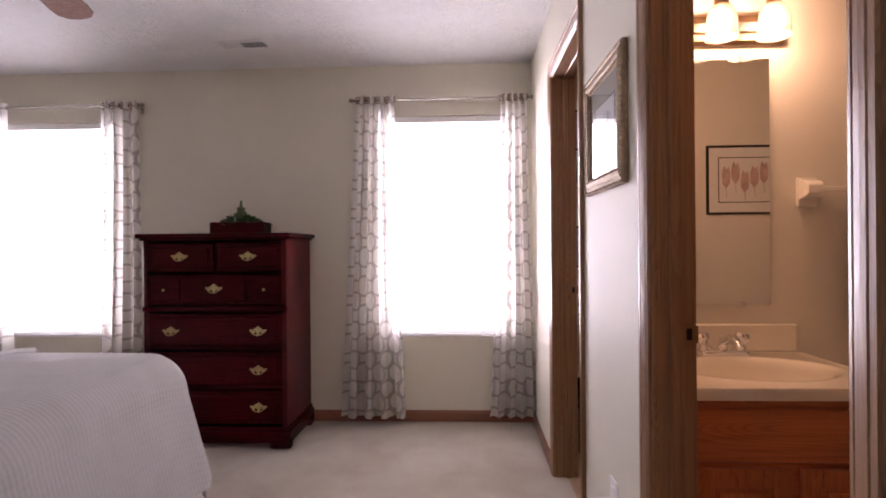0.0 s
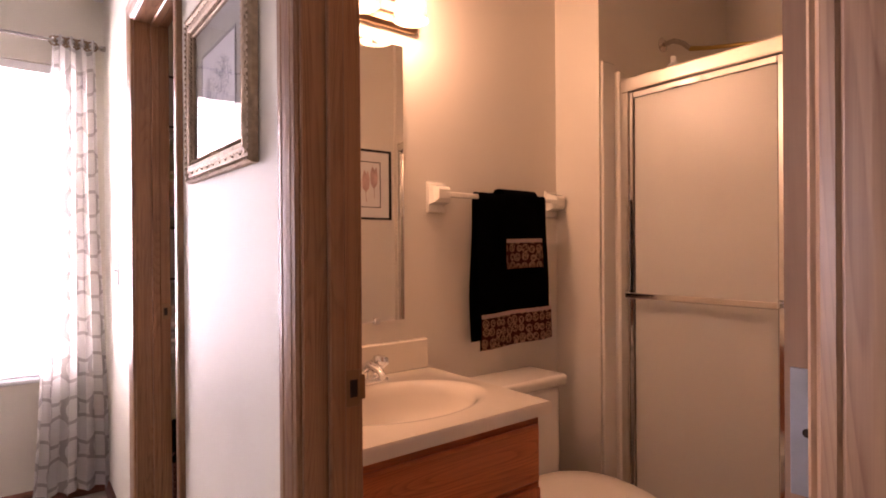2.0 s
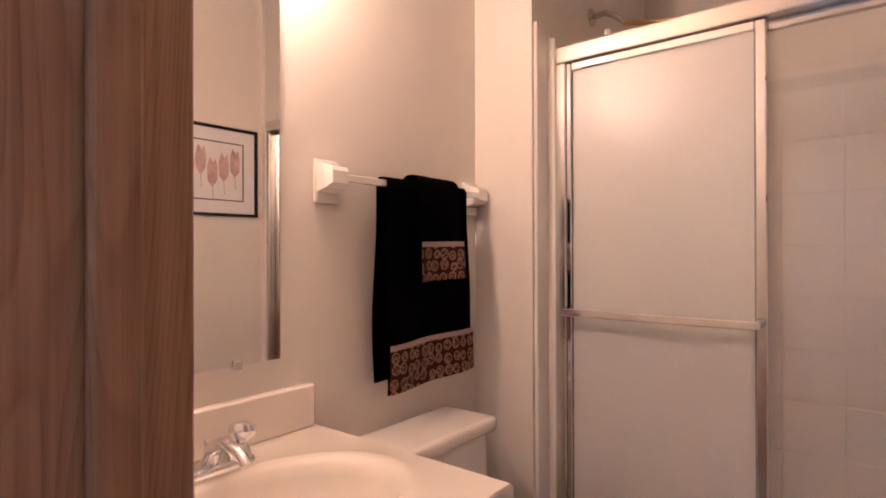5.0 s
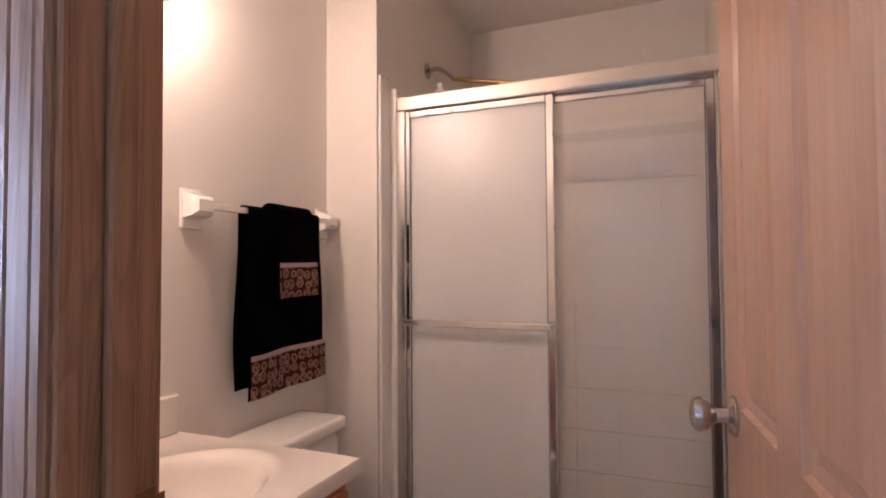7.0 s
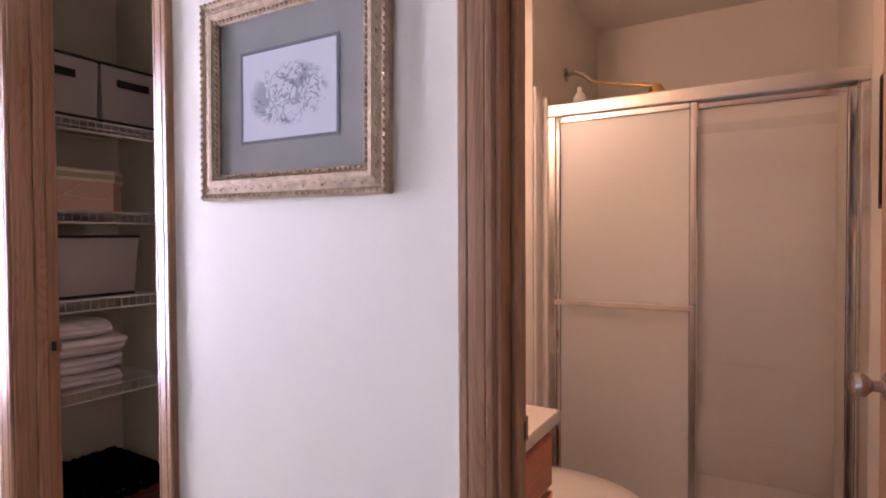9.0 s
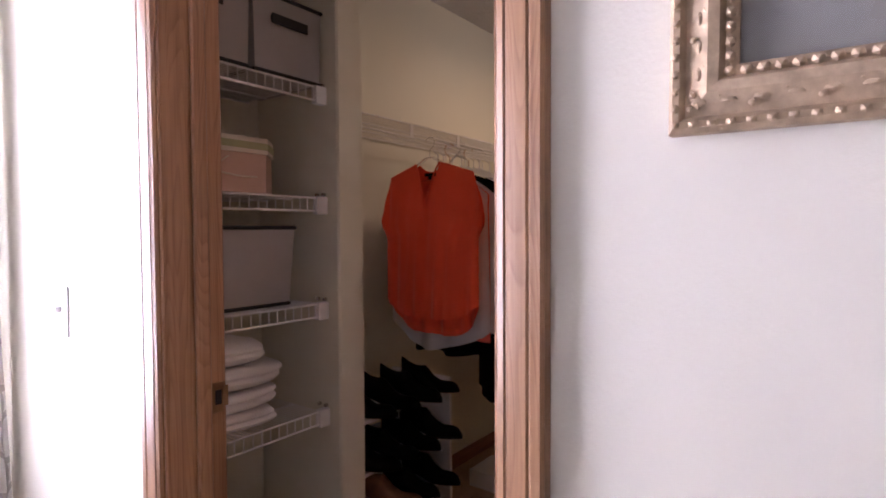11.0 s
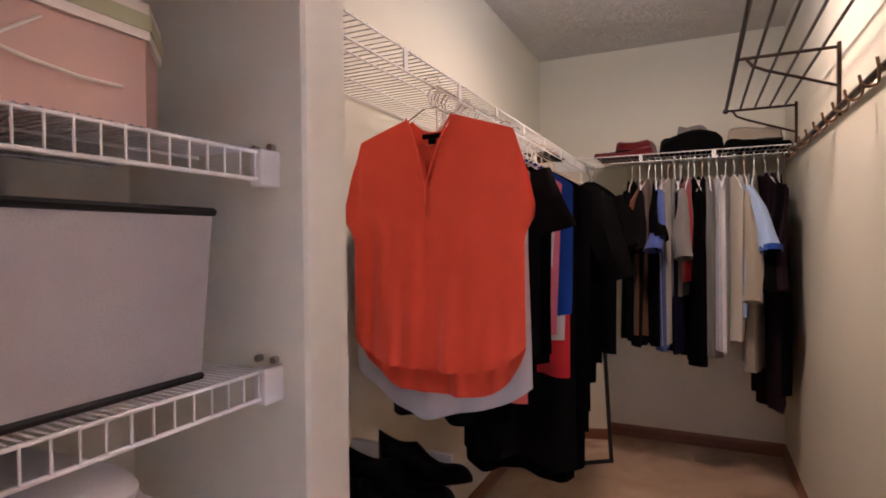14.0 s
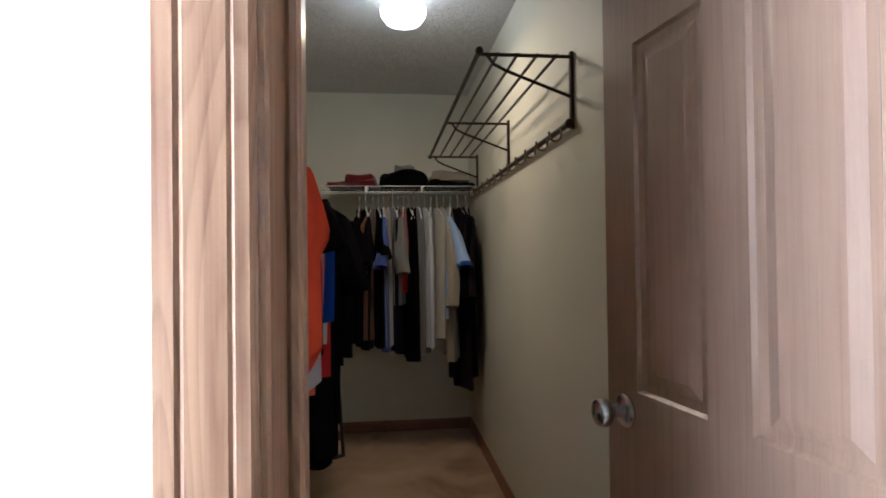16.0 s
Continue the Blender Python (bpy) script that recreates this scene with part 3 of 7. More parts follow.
def window(name, x0, x1):
    t = thing(name, "white vinyl window with lowered blinds, blown out by daylight", "window", kind="structure")
    fr = part("window_frame", boxes(((x0, 3.90, WZ0), (x0 + 0.045, 3.96, WZ1)), ((x1 - 0.045, 3.90, WZ0), (x1, 3.96, WZ1)), ((x0 + 0.045, 3.90, WZ0), (x1 - 0.045, 3.96, WZ0 + 0.05)),
                                    ((x0 + 0.045, 3.90, WZ1 - 0.045), (x1 - 0.045, 3.96, WZ1)), ((x0 + 0.045, 3.905, 1.32), (x1 - 0.045, 3.95, 1.365)), bevel=0.003), M_VINYLFRAME, t)
    for z0, z1 in ((WZ0 + 0.05, 1.32), (1.365, WZ1 - 0.045)):
        p = part("pane", flat_pane([(x0 + 0.045, 3.925, z0), (x1 - 0.045, 3.925, z0), (x1 - 0.045, 3.925, z1), (x0 + 0.045, 3.925, z1)]), M_PANE, fr)
        p.visible_shadow = False
    part("window_sill", boxes(((x0, 3.815, WZ0 - 0.018), (x1, 3.90, WZ0 + 0.002)), bevel=0.004), M_VINYLFRAME, t)
    bl = part("headrail", boxes(((x0 + 0.012, 3.84, WZ1 - 0.045), (x1 - 0.012, 3.875, WZ1 - 0.003)), bevel=0.004), M_WHITE, t)
    part("bottom_rail", boxes(((x0 + 0.015, 3.845, WZ0 + 0.006), (x1 - 0.015, 3.870, WZ0 + 0.018)), bevel=0.003), M_WHITE, t)
    sl = bmesh.new()
    m = pose(0, 0, 0, -14, 0, 0)
    g = sheet(sl, lambda u, v: m @ Vector((x0 + 0.015 + u * (x1 - x0 - 0.03), 0.025 * (v - 0.5), 0.002 * math.sin(math.pi * v))), 1, 4)
    me = bpy.data.meshes.new("slat")
    sl.to_mesh(me)
    sl.free()
    me.materials.append(M_SLAT)
    z = WZ0 + 0.035
    while z < WZ1 - 0.055:
        s = new("slat", me)
        s.parent = t
        s.location = (0, 3.8575, z)
        z += 0.0215
    bm = bmesh.new()
    for cx in (x0 + 0.14, x1 - 0.14):
        rod(bm, (cx, 3.8440, WZ0 + 0.01), (cx, 3.8440, WZ1 - 0.03), 0.0009, 5)
    part("cord", bm, M_WHITE, t)
    bm = bmesh.new()
    rod(bm, (x0 + 0.06, 3.838, 1.25), (x0 + 0.065, 3.838, WZ1 - 0.03), 0.004, 6)
    part("tilt_wand", bm, M_WHITE, t)
    return t


def slat_material():
    m, nt, b = nodes_of("white_blind_slat")
    b.inputs["Base Color"].default_value = (0.82, 0.82, 0.81, 1)
    b.inputs["Roughness"].default_value = 0.45
    tr = nt.nodes.new("ShaderNodeBsdfTranslucent")
    tr.inputs["Color"].default_value = (0.85, 0.85, 0.84, 1)
    ms = nt.nodes.new("ShaderNodeMixShader")
    ms.inputs[0].default_value = 0.55
    link(nt, b.outputs[0], ms.inputs[1])
    link(nt, tr.outputs[0], ms.inputs[2])
    link(nt, ms.outputs[0], nt.nodes["Material Output"].inputs["Surface"])
    return m


M_SLAT = slat_material()
window("window_1", *WINDOWS[0])
window("window_2", *WINDOWS[1])
tagged(mesh_object("backdrop", boxes(((-5.5, 6.0, -1.5), (3.5, 6.05, 5.0))), M_OUTSIDE), "bright white daylight outside the windows", "backdrop", kind="structure")


# ---- bedroom things ----
def curtain(name, xt0, xt1, xb0, xb1, folds, rod_z, seed):
    rnd = random.Random(seed)
    ph = [rnd.uniform(0, 6.28) for _ in range(4)]
    z0, z1 = 0.05 + rnd.uniform(-0.01, 0.01), rod_z + 0.028

    def fn(u, v):
        z = z0 + (z1 - z0) * v
        k = (1 - v) ** 1.3
        xa, xb = xt0 + (xb0 - xt0) * k, xt1 + (xb1 - xt1) * k
        a = u * folds * 2 * math.pi
        depth = 0.026 + 0.014 * k
        y = 3.752 + depth * math.sin(a + 0.5 * k * math.sin(ph[0])) + 0.008 * k * math.sin(2.3 * a + ph[1] + 3 * v)
        x = xa + (xb - xa) * u + 0.010 * math.sin(2 * a + ph[2]) * (0.4 + 0.6 * k) + 0.008 * k * math.sin(5 * v + ph[3])
        return Vector((x, min(y, 3.806), z))

    wide = (xb1 - xb0) * 1.9
    bm = bmesh.new()
    sheet(bm, fn, 18 * folds, 44, uv=lambda u, v: (u * wide + seed * 0.31, v * 2.15))
    t = tagged(mesh_object(name, bm, M_CURTAIN, smooth=True), "off-white grommet curtain printed with grey interlocking rings", "curtain", group="bedroom curtains")
    for i in range(folds * 2):
        u = (i + 0.5) / (folds * 2)
        x = xt0 + (xt1 - xt0) * u
        g = bmesh.new()
        tube(g, [(x + 0.021 * math.cos(q * math.pi / 8), 3.752 + 0.006 * (-1) ** i, rod_z + 0.021 * math.sin(q * math.pi / 8)) for q in range(16)], 0.0042, 6, True)
        part("grommet", g, M_BRONZE, t, "dark metal grommet")
    return t


def curtain_rod(x0, x1, z):
    t = thing("curtain_rod", "thin brushed metal curtain rod over the window", "curtain rod", group="curtain rods")
    bm = bmesh.new()
    rod(bm, (x0, 3.752, z), (x1, 3.752, z), 0.0075, 10)
    part("pole", bm, M_SATIN, t, smooth=True)
    for x in (x0, x1):
        s = -1 if x == x0 else 1
        bm = bmesh.new()
        lathe(bm, [(0.0, 0), (0.010, 0.0), (0.014, 0.010), (0.014, 0.022), (0.008, 0.030), (0.0, 0.032)], Matrix.Translation((x, 3.752, z)) @ pose(0, 0, 0, 0, 90 * s, 0), 12)
        part("finial", bm, M_SATIN, t, smooth=True)
    for x in (x0 + 0.025, x1 - 0.025):
        bm = bmesh.new()
        rod(bm, (x, 3.758, z - 0.008), (x, 3.829, z - 0.012), 0.005, 8)
        box(bm, (x - 0.012, 3.824, z - 0.045), (x + 0.012, 3.829, z + 0.015), 0.001)
        part("bracket", bm, M_SATIN, t)


curtain_rod(-0.365, 0.812, 2.184)
curtain_rod(-3.11, -1.845, 2.184)
curtain("curtain", -0.352, -0.088, -0.468, -0.030, 4, 2.184, 1)
curtain("curtain", 0.622, 0.792, 0.527, 0.836, 4, 2.184, 2)
curtain("curtain", -2.122, -1.858, -2.155, -1.840, 4, 2.184, 3)
curtain("curtain", -3.09, -2.79, -3.14, -2.77, 4, 2.184, 4)


def ornate_pull(parent, x, y, z):
    """Brass bail pull: a pierced plate with scrolls and a swinging bail."""
    bm = bmesh.new()
    for dx, dz, r in ((0, 0.008, 0.017), (-0.030, 0.004, 0.012), (0.030, 0.004, 0.012), (-0.045, 0.010, 0.007), (0.045, 0.010, 0.007), (0, 0.026, 0.009), (-0.016, 0.018, 0.008), (0.016, 0.018, 0.008), (0, -0.014, 0.008)):
        rod(bm, (x + dx, y - 0.003, z + dz), (x + dx, y + 0.001, z + dz), r, 10)
    tube(bm, [(x + 0.034 * math.cos(a), y - 0.010 - 0.004 * math.sin(a), z + 0.004 - 0.022 * math.sin(a)) for a in [math.pi * k / 8 for k in range(9)]], 0.0032, 6)
    for dx in (-0.034, 0.034):
        rod(bm, (x + dx, y - 0.013, z + 0.004), (x + dx, y, z + 0.004), 0.005, 8)
    part("drawer_pull", bm, M_OLDBRASS, parent, "antique brass bail pull")


def dresser():
    t = thing("chest_of_drawers", "tall dark cherry chest of drawers with brass pulls", "chest of drawers")
    x0, x1, y0, y1, h = -1.565, -0.688, 3.315, 3.808, 1.285
    for xa in (x0, x1 - 0.022):
        part("side_panel", boxes(((xa, y0 + 0.0205, 0.10), (xa + 0.022, y1, h - 0.04)), bevel=0.002), M_CHERRY_Z, t)
    part("back_panel", boxes(((x0 + 0.0225, y1 - 0.012, 0.10), (x1 - 0.0225, y1, h - 0.04))), M_CHERRY_Z, t)
    for xa in (x0, x1 - 0.03):
        part("stile", boxes(((xa, y0, 0.12), (xa + 0.03, y0 + 0.02, h - 0.04)), bevel=0.002), M_CHERRY_Z, t)
    bm = bmesh.new()
    box(bm, (x0 - 0.034, y0 - 0.034, h - 0.028), (x1 + 0.034, y1 + 0.006, h), 0.007, 2)
    box(bm, (x0 - 0.018, y0 - 0.018, h - 0.042), (x1 + 0.018, y1 + 0.002, h - 0.0285), 0.005, 2)
    part("top", bm, M_CHERRY, t)
    bm = bmesh.new()
    box(bm, (x0 - 0.022, y0 - 0.022, 0.03), (x1 + 0.022, y1, 0.105), 0.006, 2)
    box(bm, (x0 - 0.012, y0 - 0.012, 0.1055), (x1 + 0.012, y1, 0.125), 0.005, 2)
    for fx in (x0 - 0.022, x1 - 0.098):
        box(bm, (fx, y0 - 0.024, 0.0), (fx + 0.12, y0 + 0.03, 0.06), 0.006, 2)
        box(bm, (fx, y1 - 0.09, 0.0), (fx + 0.12, y1 - 0.002, 0.06), 0.006, 2)
    part("plinth", bm, M_CHERRY, t)
    part("rail", boxes(((x0 - 0.006, y0 - 0.012, 0.815), (x1 + 0.006, y0 + 0.02, 0.845)), bevel=0.006), M_CHERRY, t)
    rows = [(0.140, 0.335), (0.350, 0.570), (0.585, 0.800), (0.858, 1.035), (1.055, 1.225)]
    for k, (za, zb) in enumerate(rows):
        spans = [(x0 + 0.032, x1 - 0.032)] if k != 4 else [(x0 + 0.032, (x0 + x1) / 2 - 0.012), ((x0 + x1) / 2 + 0.012, x1 - 0.032)]
        for xa, xb in spans:
            bm = bmesh.new()
            box(bm, (xa, y0 + 0.002, za), (xb, y0 + 0.03, zb), 0.004, 2)
            d = part("drawer", bm, M_CHERRY, t)
            if k == 3:
                w3_ = (xb - xa) / 4
                for a, b in ((xa + 0.012, xa + w3_ - 0.01), (xa + w3_ + 0.012, xb - w3_ - 0.012), (xb - w3_ + 0.01, xb - 0.012)):
                    bm = bmesh.new()
                    box(bm, (a, y0 - 0.010, za + 0.018), (b, y0 + 0.003, zb - 0.018), 0.008, 2)
                    part("raised_panel", bm, M_CHERRY, d)
            else:
                bm = bmesh.new()
                box(bm, (xa + 0.026, y0 - 0.009, za + 0.024), (xb - 0.026, y0 + 0.003, zb - 0.024), 0.009, 2)
                part("raised_panel", bm, M_CHERRY, d)
                bm = bmesh.new()
                box(bm, (xa + 0.001, y0 - 0.006, za + 0.002), (xb - 0.001, y0 + 0.0025, za + 0.012), 0.003, 1)
                part("bead", bm, M_CHERRY, d)
            zc, yc = (za + zb) / 2, y0 - 0.0105
            if k == 4:
                ornate_pull(d, (xa + xb) / 2, yc + 0.001, zc)
            elif k == 3:
                ornate_pull(d, (xa + xb) / 2, yc, zc)
                for kx in (xa + 0.10, xb - 0.10):
                    kb = bmesh.new()
                    lathe(kb, [(0.0, 0.016), (0.007, 0.014), (0.009, 0.009), (0.005, 0.003), (0.006, 0.0)], Matrix.Translation((kx, yc, zc)) @ pose(0, 0, 0, 90, 0, 0), 12)
                    part("drawer_knob", kb, M_OLDBRASS, d, "small brass knob")
            else:
                for px in (xa + 0.14, xb - 0.14):
                    ornate_pull(d, px, yc + 0.001, zc)
    return t


dresser()


def planter():
    t = thing("planter", "dark wooden trough with green trailing plant on the chest", "planter")
    x0, x1, y0, y1, z = -1.205, -0.865, 3.42, 3.56, 1.285
    part("trough", boxes(((x0, y0, z), (x1, y0 + 0.012, z + 0.072)), ((x0, y1 - 0.012, z), (x1, y1, z + 0.072)), ((x0, y0 + 0.012, z), (x0 + 0.012, y1 - 0.012, z + 0.072)), ((x1 - 0.012, y0 + 0.012, z), (x1, y1 - 0.012, z + 0.072)), ((x0 + 0.012, y0 + 0.012, z), (x1 - 0.012, y1 - 0.012, z + 0.05)), bevel=0.003), M_CHERRY, t)
    bm = bmesh.new()
    rnd = random.Random(5)
    for i in range(190):
        r = abs(rnd.gauss(0, 0.075))
        a = rnd.uniform(0, 6.28)
        px, py = -1.035 + r * math.cos(a) * 1.3, 3.49 + 0.55 * r * math.sin(a)
        pz = z + 0.052 + max(0.0, 0.085 * (1 - r / 0.16)) * rnd.uniform(0.5, 1.1)
        m = Matrix.Translation((px, py, pz)) @ Euler((rnd.uniform(-0.9, 0.9), rnd.uniform(-0.9, 0.9), rnd.uniform(0, 6.28))).to_matrix().to_4x4()
        s = rnd.uniform(0.010, 0.019)
        v = [bm.verts.new(m @ Vector(c)) for c in ((-s * 1.5, 0, 0), (-0.2 * s, -0.8 * s, 0.3 * s), (s * 1.5, 0, -0.3 * s), (-0.2 * s, 0.8 * s, 0.3 * s), (0, 0, 0.12 * s))]
        for e in range(4):
            bm.faces.new((v[e], v[(e + 1) % 4], v[4]))
    part("foliage", bm, M_LEAF, t, "small green leaves")
    bm = bmesh.new()
    lathe(bm, [(0.026, 0.05), (0.028, 0.13), (0.022, 0.148), (0.020, 0.152), (0.026, 0.156), (0.026, 0.166), (0.010, 0.170), (0.006, 0.200), (0.008, 0.208), (0.0, 0.212)], Matrix.Translation((-1.033, 3.49, z)), 14)
    part("spire", bm, plain("mossy_ornament", (0.10, 0.12, 0.05), 0.6, var=0.3, scale=40), t, "narrow bottle-like ornament")


planter()


def bed():
    t = thing("bed", "bed made up with an off-white waffle bedspread", "bed")
    x1, x0, y0, y1, zt = -0.90, -2.95, 0.80, 2.27, 0.755
    part("mattress", boxes(((x0, y0 + 0.03, 0.36), (x1 - 0.03, y1 - 0.03, 0.72)), bevel=0.05), M_BEDCLOTH, t)
    bm = boxes(((x0, y0 + 0.06, 0.12), (x1 - 0.06, y1 - 0.06, 0.36)), bevel=0.01)
    for lx in (x0 + 0.1, x1 - 0.2):
        for ly in (y0 + 0.12, y1 - 0.18):
            box(bm, (lx, ly, 0.0), (lx + 0.06, ly + 0.06, 0.12))
    part("base", bm, M_CHERRY_Z, t)

    def spread(u, v):
        # u runs over the bed from the head to the foot and down, v across from side to side and down
        dist_x = -0.10 + u * ((x1 - x0) + 0.72)
        px = min(dist_x, x1 - x0)
        dx = max(0.0, dist_x - (x1 - x0))
        wide = (y1 - y0) + 1.24
        dist_y = -0.62 + v * wide
        py = min(max(dist_y, 0.0), y1 - y0)
        dy = max(0.0, -dist_y) + max(0.0, dist_y - (y1 - y0))
        s = -1 if dist_y < 0 else 1
        drop = dx + dy - 0.35 * min(dx, dy)
        if dx > 0 and dy > 0:
            drop = math.hypot(dx, dy) * 0.94
        r = 0.15
        f = min(drop / (r * 1.571), 1.0) * 1.571
        out = r * math.sin(f)
        z = zt - (r * (1 - math.cos(f)) + max(0.0, drop - r * 1.571) * 0.985)
        flare = 0.27 * max(0.0, drop - r * 1.571) + 0.022 * min(1.0, drop * 4) * math.sin(9.5 * (px + py) + 2.0 * math.sin(3 * py)) * (1 if drop > 0.08 else 0)
        ox = (out + flare) * (dx / (dx + dy) if dx + dy > 0 else 0)
        oy = (out + flare) * (dy / (dx + dy) if dx + dy > 0 else 0)
        soft = 0.010 * math.sin(2.2 * px + 1.1) * math.sin(3.0 * py)
        edge = min(px, x1 - x0 - px, py, y1 - y0 - py)
        dome = 0.030 * min(1.0, max(0.0, edge) / 0.3)
        return Vector((x0 + px + ox, y0 + py + s * oy, max(z, 0.10) + soft + dome))

    bm = bmesh.new()
    sheet(bm, spread, 110, 110)
    part("bedspread", bm, waffle(), t, "off-white waffle-weave bedspread", True)
    bm = bmesh.new()
    tube(bm, [(-1.36 + 0.02 * math.sin(5 * y), y, zt + 0.036 + 0.010 * math.sin(2.2 * 1.55 + 1.1) * math.sin(3.0 * (y - y0)) - 0.02 * max(0, 0.15 - (y1 - y)) / 0.15) for y in [y0 + 0.02 + k * (y1 - y0 - 0.04) / 30 for k in range(31)]], 0.011, 8)
    part("piping", bm, M_BEDCLOTH, t, "raised seam across the bedspread", True)


def waffle():
    m, nt, b = nodes_of("waffle_weave_cotton")
    uvw = coords(nt, (1, 1, 1))
    sep = nt.nodes.new("ShaderNodeSeparateXYZ")
    link(nt, uvw, sep.inputs[0])
    p = maths(nt, "ADD", sep.outputs[0], sep.outputs[2])
    a = maths(nt, "SINE", maths(nt, "MULTIPLY", maths(nt, "ADD", p, sep.outputs[1]), 170.0))
    c = maths(nt, "SINE", maths(nt, "MULTIPLY", maths(nt, "SUBTRACT", p, sep.outputs[1]), 170.0))
    h = maths(nt, "MULTIPLY", a, c)
    link(nt, ramp(nt, noise_tex(nt, uvw, 6, 4), [(0.3, (0.45, 0.438, 0.43)), (0.7, (0.51, 0.496, 0.488))]), b.inputs["Base Color"])
    b.inputs["Roughness"].default_value = 0.95
    b.inputs["Sheen Weight"].default_value = 0.15
    soft = noise_tex(nt, uvw, 45, 3)
    bump(nt, b, maths(nt, "MULTIPLY", h, maths(nt, "ADD", soft, 0.2)), 0.45, 0.0024)
    return m


bed()


def ceiling_fan():
    t = thing("ceiling_fan", "ceiling fan with pale brown wooden blades", "ceiling fan")
    cx, cy = -1.13, 1.755
    bm = bmesh.new()
    lathe(bm, [(0.0, 0.0), (0.075, 0.0), (0.07, -0.03), (0.02, -0.05), (0.014, -0.05), (0.014, -0.13), (0.05, -0.14), (0.115, -0.165), (0.12, -0.23), (0.08, -0.27), (0.05, -0.30), (0.0, -0.305)], Matrix.Translation((cx, cy, Z_C)), 24)
    part("motor", bm, M_BRONZE, t, smooth=True)
    for k in range(5):
        a = radians(103.5 + 72 * k)
        m = Matrix.Translation((cx, cy, 2.205)) @ pose(0, 0, 0, 0, 0, math.degrees(a)) @ pose(0, 0, 0, -9, 0, 0)
        bm = bmesh.new()
        outline = [(0.17, -0.05), (0.56, -0.074), (0.63, -0.070), (0.672, -0.045), (0.685, 0.0), (0.672, 0.045), (0.63, 0.070), (0.56, 0.074), (0.17, 0.05)]
        top = [bm.verts.new(m @ Vector((x, y, 0.003))) for x, y in outline]
        bot = [bm.verts.new(m @ Vector((x, y, -0.003))) for x, y in outline]
        bm.faces.new(top)
        bm.faces.new(bot[::-1])
        for i in range(len(outline)):
            j = (i + 1) % len(outline)
            bm.faces.new((top[i], bot[i], bot[j], top[j]))
        b = part("blade", bm, M_BLADE, t, "pale brown wooden blade")
        bm = bmesh.new()
        box(bm, (0.10, -0.012, -0.010), (0.24, 0.012, -0.0045), 0.002, 1, m)
        part("blade_arm", bm, M_BRONZE, b)


M_BLADE = wood("fan_blade_wood", (0.20, 0.115, 0.09), (0.34, 0.21, 0.165), "x", 0.85, 1.0, 0.0, spec=0.08)
ceiling_fan()


def ceiling_vent():
    t = thing("ceiling_vent", "white steel ceiling register with dark slots", "ceiling vent")
    m = Matrix.Translation((-0.965, 3.385, Z_C)) @ pose(0, 0, 0, 0, 0, -3)
    bm = bmesh.new()
    for lo, hi in (((-0.16, -0.065, -0.007), (0.16, -0.045, -0.0005)), ((-0.16, 0.045, -0.007), (0.16, 0.065, -0.0005)), ((-0.16, -0.045, -0.007), (-0.14, 0.045, -0.0005)), ((0.14, -0.045, -0.007), (0.16, 0.045, -0.0005))):
        box(bm, lo, hi, 0.002, 1, m)
    part("frame", bm, M_WHITE, t)
    # black sheet across the opening stands in for the shade between the slats
    bm = bmesh.new()
    box(bm, (-0.14, -0.045, -0.002), (0.14, 0.045, -0.0005), 0, 1, m)
    part("slot_shade", bm, M_BLACKPLASTIC, t)
    for k in range(14):
        x = -0.13 + k * 0.02
        bm = bmesh.new()
        box(bm, (-0.0012, -0.045, -0.006), (0.0012, 0.045, 0.006), 0, 1, m @ Matrix.Translation((x, 0, -0.006)) @ pose(0, 0, 0, 0, 24 if k < 7 else -42, 0))
        part("slat", bm, M_WHITE, t)


ceiling_vent()


